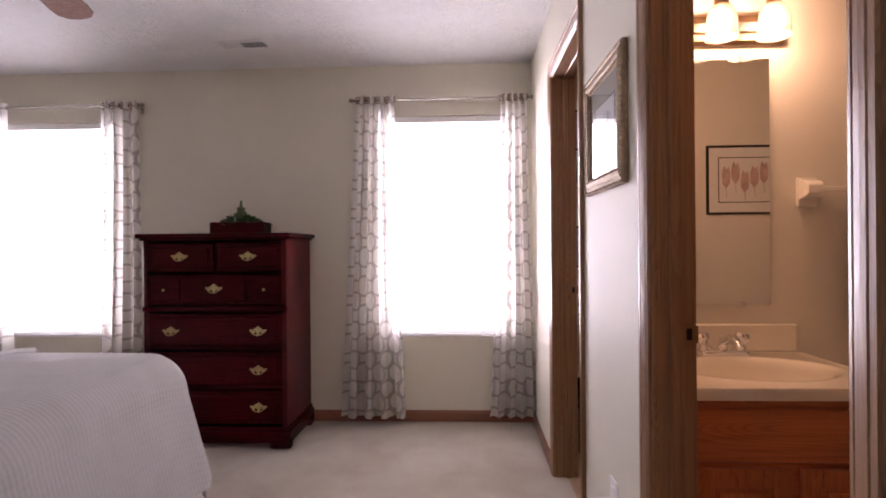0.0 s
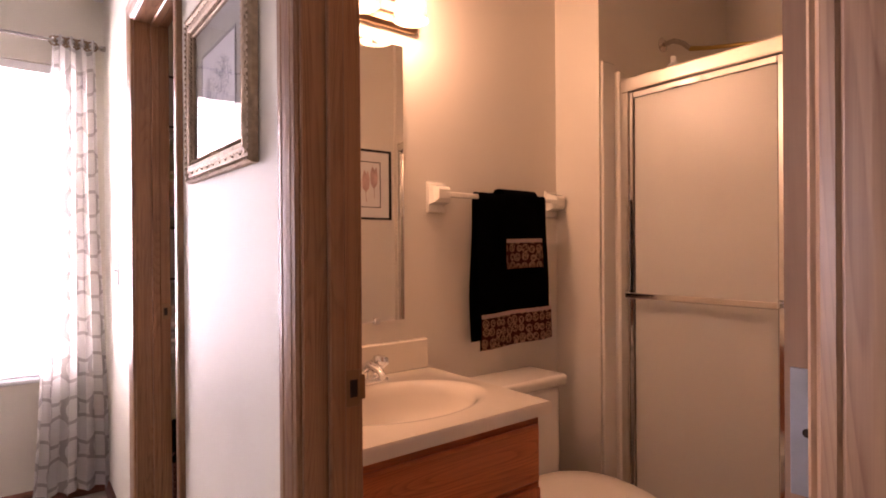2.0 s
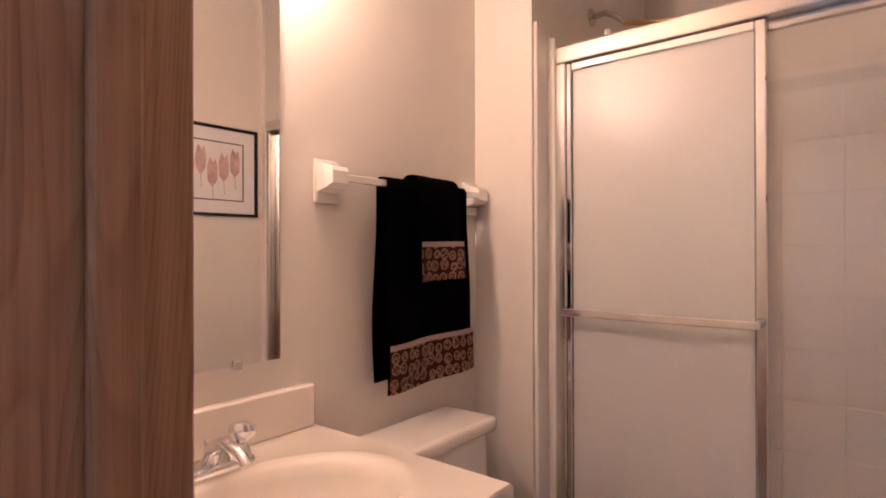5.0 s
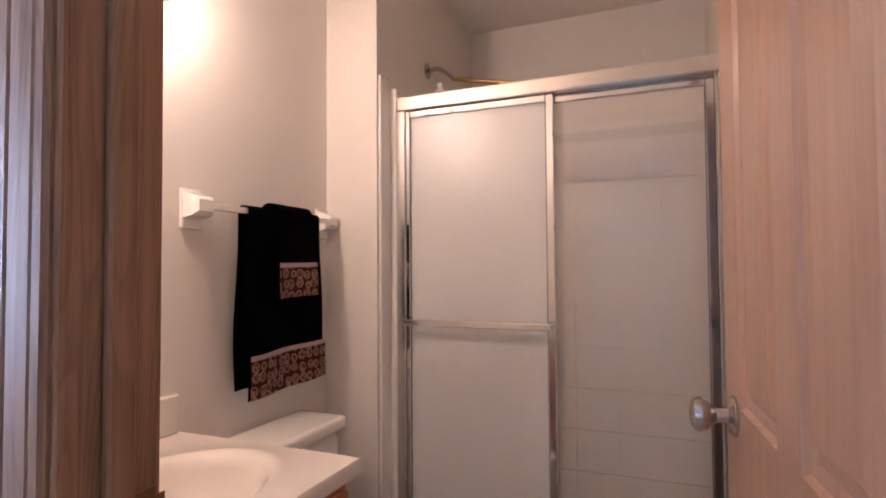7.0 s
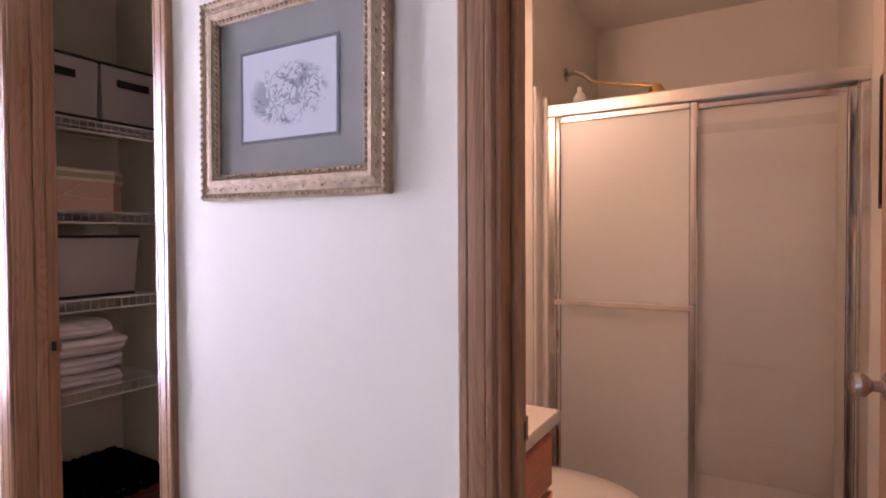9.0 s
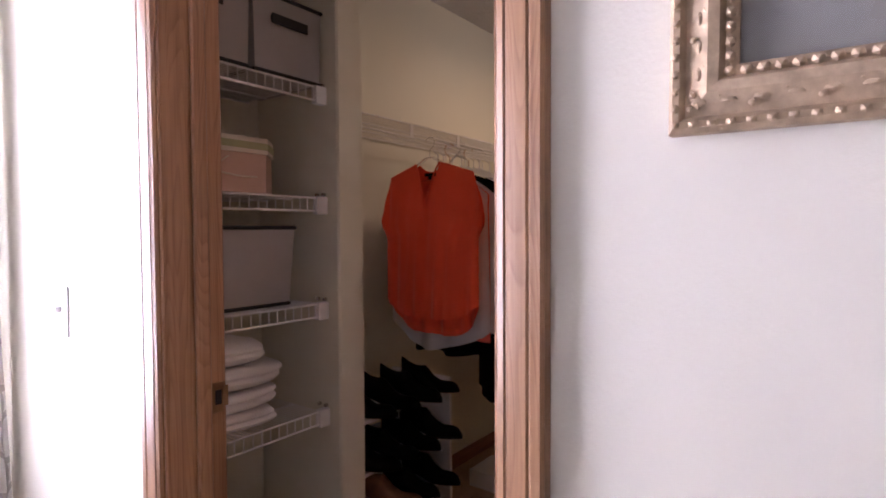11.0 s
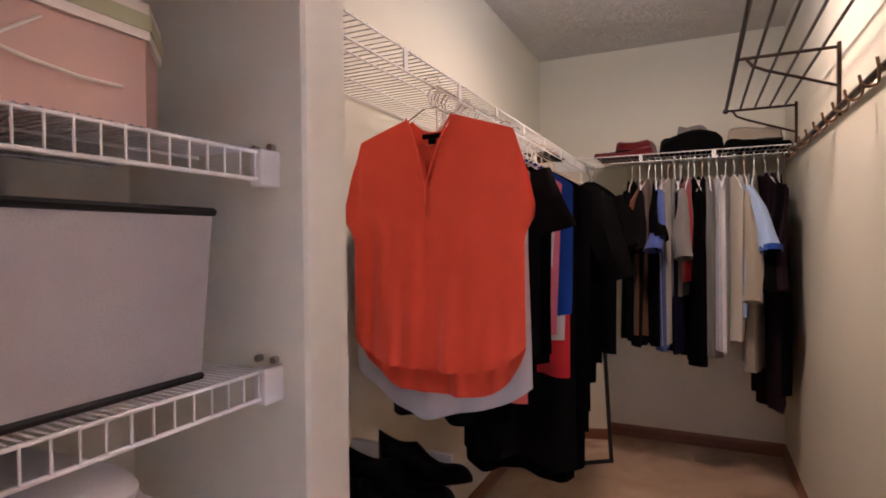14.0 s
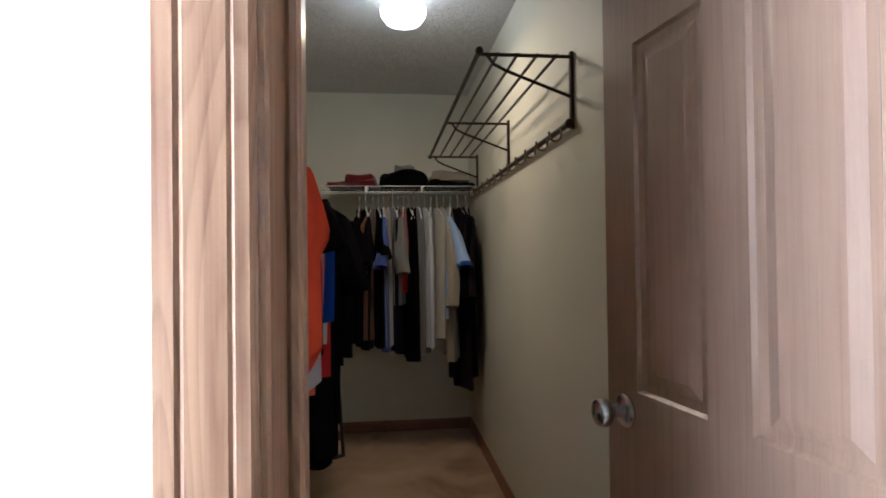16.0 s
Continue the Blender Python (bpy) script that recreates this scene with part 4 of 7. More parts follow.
def framed_picture():
    t = thing("framed_picture", "ornate silver-gilt picture frame with a pale pencil drawing under glass", "picture")
    y0, y1, z0, z1, x = 1.597, 2.062, 1.361, 1.756, X_E0
    m = Matrix.Translation((x, (y0 + y1) / 2, (z0 + z1) / 2)) @ pose(0, 0, 0, 0.6, 0, 0)
    hw, hh = (y1 - y0) / 2, (z1 - z0) / 2
    prof = [(0.0, 0.002), (0.0, 0.014), (0.004, 0.020), (0.009, 0.020), (0.013, 0.015), (0.030, 0.022), (0.038, 0.021), (0.042, 0.015), (0.046, 0.016), (0.051, 0.012), (0.051, 0.005)]
    bm = bmesh.new()
    loops = []
    for s, o in prof:
        loops.append([bm.verts.new(m @ Vector((-o, a * (hw - s), b * (hh - s)))) for a, b in ((-1, -1), (1, -1), (1, 1), (-1, 1))])
    for p, q in zip(loops, loops[1:]):
        for e in range(4):
            bm.faces.new((p[e], p[(e + 1) % 4], q[(e + 1) % 4], q[e]))
    bmesh.ops.recalc_face_normals(bm, faces=bm.faces)
    fr = part("frame", bm, M_SILVER, t)
    # beaded inner edge, rope edge and raised scrolls
    bm = bmesh.new()
    ico = bmesh.new()
    bmesh.ops.create_icosphere(ico, subdivisions=1, radius=1.0)
    base_v = [v.co.copy() for v in ico.verts]
    base_f = [[v.index for v in f.verts] for f in ico.faces]
    ico.free()

    def bead(at, rx, ry, rz):
        vs = [bm.verts.new(m @ (Vector(at) + Vector((c.x * rx, c.y * ry, c.z * rz)))) for c in base_v]
        for f in base_f:
            bm.faces.new([vs[i] for i in f])

    for inset, step, r, o in ((0.0455, 0.0112, 0.0044, 0.0165), (0.0065, 0.0135, 0.0035, 0.0205)):
        w, h = hw - inset, hh - inset
        for sgn in (-1, 1):
            n = int(2 * w / step)
            for k in range(n + 1):
                bead((-o, -w + 2 * w * k / n, sgn * h), r, r * 1.15, r)
            n = int(2 * h / step)
            for k in range(1, n):
                bead((-o, sgn * w, -h + 2 * h * k / n), r, r, r * 1.15)
    w, h = hw - 0.0235, hh - 0.0235
    for sgn in (-1, 1):
        n = int(2 * w / 0.021)
        for k in range(n + 1):
            y = -w + 2 * w * k / n
            bead((-0.0190, y, sgn * h), 0.0022, 0.0065, 0.0028)
            bead((-0.0195, y + 0.006, sgn * h + 0.0045 * (-1) ** k), 0.0022, 0.003, 0.003)
        n = int(2 * h / 0.021)
        for k in range(n + 1):
            z = -h + 2 * h * k / n
            bead((-0.0190, sgn * w, z), 0.0022, 0.0028, 0.0065)
            bead((-0.0195, sgn * w + 0.0045 * (-1) ** k, z + 0.006), 0.0022, 0.003, 0.003)
    part("beading", bm, M_SILVER, fr, "raised beads and scrolls")
    bm = bmesh.new()
    for lo, hi in (((-0.007, -hw + 0.04, -hh + 0.04), (-0.005, hw - 0.04, hh - 0.04)),):
        box(bm, lo, hi, 0, 1, m)
    part("mat_board", bm, M_MAT, t, "grey textured mat")
    ya, yb, za, zb = -0.118, 0.118, -0.086, 0.078
    bm = bmesh.new()
    for lo, hi in (((-0.0085, ya - 0.006, za - 0.006), (-0.0072, yb + 0.006, za)), ((-0.0085, ya - 0.006, zb), (-0.0072, yb + 0.006, zb + 0.006)), ((-0.0085, ya - 0.006, za), (-0.0072, ya, zb)), ((-0.0085, yb, za), (-0.0072, yb + 0.006, zb))):
        box(bm, lo, hi, 0, 1, m)
    part("inner_mat", bm, plain("dark_mat_edge", (0.22, 0.215, 0.21), 0.9), t)
    bm = bmesh.new()
    box(bm, (-0.0078, ya, za), (-0.0072, yb, zb), 0, 1, m)
    part("print", bm, pencil_art(m), t, "pale pencil drawing of soft grey shapes")
    bm = flat_pane([m @ Vector((-0.011, a * (hw - 0.047), b * (hh - 0.047))) for a, b in ((1, -1), (-1, -1), (-1, 1), (1, 1))])
    g = part("glazing", bm, M_PANE, t)
    g.visible_shadow = False


def pencil_art(m):
    """Soft grey pencil smudges on white paper."""
    mat, nt, b = nodes_of("pencil_drawing")
    v = coords(nt, (1, 1, 1))
    cloud = noise_tex(nt, v, 17, 5, 0.65, 0.8)
    line = maths(nt, "ABSOLUTE", maths(nt, "SUBTRACT", noise_tex(nt, v, 26, 4, 0.6, 1.2), 0.5))
    stroke = maths(nt, "LESS_THAN", line, 0.022)
    sep = nt.nodes.new("ShaderNodeSeparateXYZ")
    link(nt, v, sep.inputs[0])
    c = m.translation
    dy = maths(nt, "DIVIDE", maths(nt, "SUBTRACT", sep.outputs[1], c.y), 0.105)
    dz = maths(nt, "DIVIDE", maths(nt, "SUBTRACT", sep.outputs[2], c.z - 0.006), 0.062)
    inside = maths(nt, "SUBTRACT", 1.0, maths(nt, "ADD", maths(nt, "MULTIPLY", dy, dy), maths(nt, "MULTIPLY", dz, dz)))
    inside = maths(nt, "MAXIMUM", maths(nt, "MINIMUM", maths(nt, "MULTIPLY", inside, 2.0), 1.0), 0.0)
    dark = maths(nt, "MULTIPLY", maths(nt, "ADD", maths(nt, "MULTIPLY", maths(nt, "GREATER_THAN", cloud, 0.54), 0.45), maths(nt, "MULTIPLY", stroke, 0.55)), inside)
    soft = maths(nt, "ADD", dark, maths(nt, "MULTIPLY", maths(nt, "MULTIPLY", cloud, inside), 0.22))
    link(nt, ramp(nt, soft, [(0.05, (0.74, 0.73, 0.74)), (0.9, (0.20, 0.21, 0.26))]), b.inputs["Base Color"])
    b.inputs["Roughness"].default_value = 0.9
    return mat


framed_picture()


def switch_plate(x, y, z, way, outlet=False):
    t = thing("outlet" if outlet else "light_switch", "white wall outlet with a night light" if outlet else "white toggle light switch on the wall", "outlet" if outlet else "light switch")
    bm = boxes(((x - 0.005, y - 0.035, z - 0.058), (x, y + 0.035, z + 0.058)), bevel=0.002)
    part("plate", bm, M_WHITE, t)
    if outlet:
        part("socket", boxes(((x - 0.0065, y - 0.016, z + 0.006), (x - 0.004, y + 0.016, z + 0.034)), bevel=0.001), M_WHITE, t)
        bm = bmesh.new()
        box(bm, (x - 0.050, y - 0.022, z - 0.05), (x - 0.0055, y + 0.022, z - 0.004), 0.006, 2)
        part("night_light", bm, M_WHITE, t, "plug-in night light")
    else:
        part("toggle", boxes(((x - 0.017, y - 0.004, z - 0.003), (x - 0.004, y + 0.004, z + 0.011)), bevel=0.0015), M_WHITE, t)


switch_plate(X_E0, 3.385, 1.108, -1)
switch_plate(X_E0, 1.77, 0.42, -1, True)


# ---- bathroom things ----
def vanity():
    t = thing("vanity_cabinet", "honey oak vanity cabinet with raised-panel doors", "cabinet")
    x0, x1, y0, y1 = 0.970, 1.552, 1.588, 2.094
    part("body", boxes(((x0, y0 + 0.02, 0.09), (x0 + 0.016, y1, 0.772)), ((x1 - 0.016, y0 + 0.02, 0.09), (x1, y1, 0.772)), ((x0 + 0.016, y1 - 0.01, 0.09), (x1 - 0.016, y1, 0.772)), ((x0 + 0.016, y0 + 0.02, 0.09), (x1 - 0.016, y1 - 0.01, 0.105)), ((x0 + 0.016, y0 + 0.07, 0.0), (x1 - 0.016, y0 + 0.085, 0.09)), ((x0, y0 + 0.085, 0.0), (x0 + 0.016, y1, 0.09)), ((x1 - 0.016, y0 + 0.085, 0.0), (x1, y1, 0.09))), M_CAB_Z, t)
    part("face_frame", boxes(((x0, y0, 0.09), (x0 + 0.04, y0 + 0.02, 0.772)), ((x1 - 0.04, y0, 0.09), (x1, y0 + 0.02, 0.772)), ((x0 + 0.04, y0, 0.735), (x1 - 0.04, y0 + 0.02, 0.772)), ((x0 + 0.04, y0, 0.575), (x1 - 0.04, y0 + 0.02, 0.615)), ((x0 + 0.04, y0, 0.09), (x1 - 0.04, y0 + 0.02, 0.13)), (((x0 + x1) / 2 - 0.02, y0, 0.13), ((x0 + x1) / 2 + 0.02, y0 + 0.02, 0.575))), M_CAB, t)
    bm = boxes(((x0 + 0.028, y0 - 0.018, 0.604), (x1 - 0.012, y0 - 0.0005, 0.750)), bevel=0.006)
    part("drawer_front", bm, M_CAB, t)
    for xa, xb in ((x0 + 0.028, (x0 + x1) / 2 - 0.014), ((x0 + x1) / 2 + 0.014, x1 - 0.012)):
        bm = boxes(((xa, y0 - 0.012, 0.115), (xb, y0 - 0.0005, 0.590)))
        for lo, hi in (((xa, y0 - 0.019, 0.115), (xa + 0.05, y0 - 0.012, 0.590)), ((xb - 0.05, y0 - 0.019, 0.115), (xb, y0 - 0.012, 0.590)), ((xa + 0.05, y0 - 0.019, 0.540), (xb - 0.05, y0 - 0.012, 0.590)), ((xa + 0.05, y0 - 0.019, 0.115), (xb - 0.05, y0 - 0.012, 0.165))):
            box(bm, lo, hi, 0.0025)
        box(bm, (xa + 0.062, y0 - 0.0185, 0.177), (xb - 0.062, y0 - 0.011, 0.528), 0.006, 2)
        part("door", bm, M_CAB_Z, t)
    return t


def countertop():
    t = thing("washbasin", "cream cultured-marble vanity top with a moulded oval basin", "sink")
    x0, x1, y0, y1, z = 0.967, 1.570, 1.557, 2.094, 0.808
    cx, cy, ra, rb = 1.268, 1.800, 0.218, 0.158
    bm = bmesh.new()
    seg = 64
    rings = []

    def rect_point(a):
        c, s = math.cos(a), math.sin(a)
        k = min(((x1 - cx) if c > 0 else (cx - x0)) / max(abs(c), 1e-6), ((y1 - cy) if s > 0 else (cy - y0)) / max(abs(s), 1e-6))
        return cx + c * k, cy + s * k

    angs = [2 * math.pi * k / seg for k in range(seg)]
    for corner in ((x0, y0), (x1, y0), (x1, y1), (x0, y1)):
        a = math.atan2(corner[1] - cy, corner[0] - cx) % (2 * math.pi)
        i = min(range(seg), key=lambda q: abs(angs[q] - a))
        angs[i] = a
    rings.append([bm.verts.new((*rect_point(a), 0.776)) for a in angs])
    rings.append([bm.verts.new((*rect_point(a), z - 0.006)) for a in angs])
    inner = [(cx + (rect_point(a)[0] - cx) * 0.985, cy + (rect_point(a)[1] - cy) * 0.985) for a in angs]
    rings.append([bm.verts.new((*p, z)) for p in inner])
    for f, dz in ((1.22, 0.0), (1.17, 0.003), (1.10, 0.003), (1.05, -0.001), (1.0, -0.008), (0.95, -0.028), (0.88, -0.060), (0.74, -0.094), (0.5, -0.116), (0.22, -0.124), (0.10, -0.126)):
        rings.append([bm.verts.new((cx + f * ra * math.cos(a), cy + f * rb * math.sin(a), z + dz)) for a in angs])
    for p, q in zip(rings, rings[1:]):
        for k in range(seg):
            bm.faces.new((p[k], p[(k + 1) % seg], q[(k + 1) % seg], q[k]))
    bm.faces.new(rings[-1])
    bmesh.ops.recalc_face_normals(bm, faces=bm.faces)
    part("slab_and_basin", bm, M_MARBLE, t, smooth=True)
    part("backsplash", boxes(((x0, 2.072, z + 0.0005), (1.556, y1, 0.905)), bevel=0.004), M_MARBLE, t)
    bm = bmesh.new()
    rod(bm, (cx, cy, z - 0.1255), (cx, cy, z - 0.122), 0.022, 20)
    part("drain", bm, M_CHROME, t)
    return t


def faucet():
    t = thing("faucet", "polished chrome two-handle faucet behind the basin", "faucet")
    cx, cy, z = 1.262, 1.995, 0.809
    bm = bmesh.new()
    box(bm, (cx - 0.078, cy - 0.026, z), (cx + 0.078, cy + 0.026, z + 0.022), 0.010, 3)
    part("base", bm, M_CHROME, t, smooth=True)
    bm = bmesh.new()
    tube(bm, [(cx, cy, z + 0.015), (cx, cy - 0.01, z + 0.050), (cx, cy - 0.05, z + 0.068), (cx, cy - 0.10, z + 0.060), (cx, cy - 0.118, z + 0.045)], [0.017, 0.016, 0.013, 0.011, 0.010], 12)
    part("spout", bm, M_CHROME, t, smooth=True)
    for s in (-1, 1):
        bm = bmesh.new()
        lathe(bm, [(0.024, 0.015), (0.021, 0.030), (0.012, 0.042), (0.015, 0.048), (0.024, 0.056), (0.026, 0.066), (0.022, 0.076), (0.010, 0.081), (0.0, 0.082)], Matrix.Translation((cx + s * 0.052, cy, z)) @ pose(0, 0, 0, -6, s * 14, 0), 14)
        part("handle", bm, M_CHROME, t, "faceted chrome handle", True)
    bm = bmesh.new()
    rod(bm, (cx, cy + 0.018, z + 0.02), (cx, cy + 0.018, z + 0.060), 0.003)
    part("lift_rod", bm, M_CHROME, t)


vanity()
countertop()
faucet()


def wall_mirror():
    t = thing("wall_mirror", "frameless wall mirror above the vanity", "mirror")
    part("glass", boxes(((0.985, 2.088, 0.972), (1.474, 2.0945, 1.850)), bevel=0.001), M_MIRROR, t)
    for x, z in ((1.37, 1.848), (1.37, 0.974), (1.09, 1.848), (1.09, 0.974)):
        part("clip", boxes(((x - 0.010, 2.083, z - 0.010), (x + 0.010, 2.0945, z + 0.010)), bevel=0.002), M_CHROME, t)


def vanity_light():
    t = thing("vanity_light", "lit bronze bath light bar with three clear bell glass shades", "wall lamp")
    bm = boxes(((1.00, 2.062, 1.895), (1.525, 2.0945, 2.005)), bevel=0.012)
    part("backplate", bm, M_BRONZE, t)
    bm = boxes(((1.02, 2.050, 1.930), (1.505, 2.0625, 1.970)), bevel=0.006)
    part("bar", bm, M_SATIN, t)
    for x in (1.09, 1.262, 1.435):
        bm = bmesh.new()
        tube(bm, [(x, 2.055, 1.955), (x, 2.025, 1.985), (x, 2.0, 2.030), (x, 1.988, 2.055), (x, 1.985, 2.035)], 0.006, 8)
        lathe(bm, [(0.0, 0.055), (0.012, 0.055), (0.020, 0.045), (0.024, 0.020), (0.024, 0.0), (0.0, 0.0)], Matrix.Translation((x, 1.985, 1.993)), 16)
        arm = part("arm", bm, M_BRONZE, t, smooth=True)
        bm = bmesh.new()
        lathe(bm, [(0.022, 0.0), (0.034, -0.008), (0.045, -0.030), (0.050, -0.060), (0.052, -0.095), (0.055, -0.112), (0.0535, -0.112), (0.0500, -0.095), (0.048, -0.060), (0.043, -0.031), (0.032, -0.010), (0.020, -0.002)], Matrix.Translation((x, 1.985, 2.0)), 28)
        bmesh.ops.recalc_face_normals(bm, faces=bm.faces)
        s = part("shade", bm, M_SHADE, t, "clear bell glass shade", True)
        s.visible_shadow = False
        bm = bmesh.new()
        lathe(bm, [(0.0, 0.032), (0.012, 0.030), (0.016, 0.012), (0.026, -0.008), (0.028, -0.024), (0.022, -0.042), (0.0, -0.052)], Matrix.Translation((x, 1.985, 1.960)), 18)
        b = part("bulb", bm, M_BULB, t, "lit bulb", True)
        b.visible_shadow = False


wall_mirror()
vanity_light()


def toilet():
    t = thing("toilet", "white porcelain toilet with the lid down", "toilet")
    cx = 1.850
    bm = bmesh.new()
    box(bm, (cx - 0.185, 1.912, 0.36), (cx + 0.180, 2.078, 0.706), 0.030, 4)
    part("tank", bm, M_PORC, t, smooth=True)
    bm = bmesh.new()
    box(bm, (cx - 0.203, 1.896, 0.7065), (cx + 0.198, 2.084, 0.748), 0.018, 4)
    part("tank_lid", bm, M_PORC, t, smooth=True)
    bm = bmesh.new()
    rod(bm, (cx - 0.135, 1.913, 0.655), (cx - 0.135, 1.895, 0.655), 0.013, 12)
    tube(bm, [(cx - 0.135, 1.894, 0.655), (cx - 0.165, 1.889, 0.652), (cx - 0.205, 1.889, 0.640)], [0.009, 0.008, 0.010], 8)
    part("flush_lever", bm, M_PORC, t, "white flush lever", True)
    bm = bmesh.new()
    seg = 32

    def ring(z, w, y_front, y_back, p=1.0):
        out = []
        for k in range(seg):
            a = 2 * math.pi * k / seg
            c, s = math.cos(a), math.sin(a)
            yc = y_front + 0.62 * (y_back - y_front)
            ry = (yc - y_front) if s < 0 else (y_back - yc)
            out.append(bm.verts.new((cx + w * c, yc + ry * s, z)))
        return out

    rings = [ring(0.0, 0.105, 1.52, 1.93), ring(0.03, 0.11, 1.51, 1.93), ring(0.12, 0.095, 1.55, 1.92), ring(0.22, 0.11, 1.52, 1.92), ring(0.30, 0.15, 1.44, 1.92), ring(0.385, 0.176, 1.395, 1.92), ring(0.413, 0.182, 1.385, 1.92)]
    for p, q in zip(rings, rings[1:]):
        for k in range(seg):
            bm.faces.new((p[k], p[(k + 1) % seg], q[(k + 1) % seg], q[k]))
    bm.faces.new(rings[-1])
    bm.faces.new(rings[0][::-1])
    part("bowl", bm, M_PORC, t, smooth=True)
    for nm, z0, z1, w, yf in (("seat", 0.4135, 0.429, 0.188, 1.378), ("lid", 0.4295, 0.449, 0.186, 1.380)):
        bm = bmesh.new()
        rs = [ring(z0, w - 0.006, yf + 0.006, 1.858), ring(z0 + 0.004, w, yf, 1.862), ring(z1 - 0.006, w, yf, 1.862), ring(z1, w - 0.014, yf + 0.014, 1.85)]
        if nm == "lid":
            rs.append(ring(z1 + 0.004, w * 0.5, yf + 0.12, 1.78))
        for p, q in zip(rs, rs[1:]):
            for k in range(seg):
                bm.faces.new((p[k], p[(k + 1) % seg], q[(k + 1) % seg], q[k]))
        bm.faces.new(rs[-1])
        bm.faces.new(rs[0][::-1])
        part(nm, bm, M_PORC, t, smooth=True)


toilet()


def towel_bar():
    t = thing("towel_bar", "white ceramic wall-mounted towel bar", "towel bar")
    for cx in (1.600, 2.178):
        bm = bmesh.new()
        box(bm, (cx - 0.036, 2.082, 1.318), (cx + 0.036, 2.0945, 1.424), 0.008, 2)
        prof = [(1.345, 0.082), (1.352, 0.050), (1.364, 0.034), (1.392, 0.034), (1.402, 0.040), (1.408, 0.060), (1.414, 0.082)]
        vs = []
        for z, o in prof:
            vs.append([bm.verts.new((cx + s * (0.024 if o < 0.05 else 0.032), 2.0825 - 0.082 + o, z)) for s in (-1, 1)])
        for p, q in zip(vs, vs[1:]):
            bm.faces.new((p[0], p[1], q[1], q[0]))
        bm.faces.new([v[0] for v in vs])
        bm.faces.new([v[1] for v in vs][::-1])
        bmesh.ops.recalc_face_normals(bm, faces=bm.faces)
        part("post", bm, M_PORC, t)
    bm = bmesh.new()
    box(bm, (1.61, 2.034, 1.369), (2.165, 2.050, 1.386), 0.002)
    part("bar", bm, M_PORC, t)


towel_bar()


def hanging_towel(name, label, x0, x1, zf, zb, yo, wave, seed, bands):
    """A folded towel over the bar: front flap down to zf, back flap down to zb."""
    rnd = random.Random(seed)
    t = thing(name, label, "towel")
    yb, zt = 2.042, 1.378

    def path(d, lf, lb):
        r = 0.013 + yo
        arc = math.pi * r
        if d < lf:
            return yb - r, zt - (lf - d)
        if d < lf + arc:
            a = (d - lf) / r
            return yb - r * math.cos(a), zt + r * math.sin(a)
        return yb + r, zt - (d - lf - arc)

    lf, lb = zt - zf, zt - zb
    total = lf + lb + math.pi * (0.013 + yo)

    def fn(u, v):
        y, z = path(v * total, lf, lb)
        hang = max(0.0, min(1.0, (zt - z) / 0.5))
        front = 1 if y < yb else -1
        x = x0 + (x1 - x0) * u + 0.022 * hang * (u - 0.15) + 0.004 * math.sin(9 * z + seed)
        y += -front * (0.010 * hang * math.sin(wave * u * 6.28 + seed) + 0.004 * math.sin(14 * z + 5 * u))
        y = min(y, 2.088)
        z += 0.010 * hang * (u - 0.5) * (1 if front > 0 else 0.2)
        return Vector((x, y, z))

    bm = bmesh.new()
    sheet(bm, fn, 22, 70)
    r = bmesh.ops.solidify(bm, geom=bm.faces[:], thickness=0.006)
    part("cloth", bm, M_BLACK, t, smooth=True)
    for nm, mat, ua, ub, za, zb_, lift in bands:
        bm = bmesh.new()
        va = (za - zf) / total
        vb = (zb_ - zf) / total

        def band(u, v, ua=ua, ub=ub, va=va, vb=vb, lift=lift):
            p = fn(ua + (ub - ua) * u, va + (vb - va) * v)
            return p + Vector((0, -lift, 0))
        sheet(bm, band, 16, 8)
        bmesh.ops.solidify(bm, geom=bm.faces[:], thickness=0.0015)
        part(nm, bm, mat, t, smooth=True)


hanging_towel("bath_towel", "black bath towel with a brown medallion band at the hem", 1.735, 2.078, 0.852, 0.872, 0.004, 1.3, 1,
              [("band", M_BAND, -0.002, 1.002, 0.854, 0.962, 0.010), ("edging", M_PINKBAND, -0.003, 1.003, 0.962, 0.976, 0.011)])
hanging_towel("hand_towel", "black hand towel with brown medallion border over the bath towel", 1.842, 2.018, 1.125, 1.20, 0.019, 1.0, 2,
              [("band", M_BAND, 0.02, 1.002, 1.127, 1.218, 0.010), ("edging", M_PINKBAND, 0.015, 1.003, 1.218, 1.232, 0.011)])


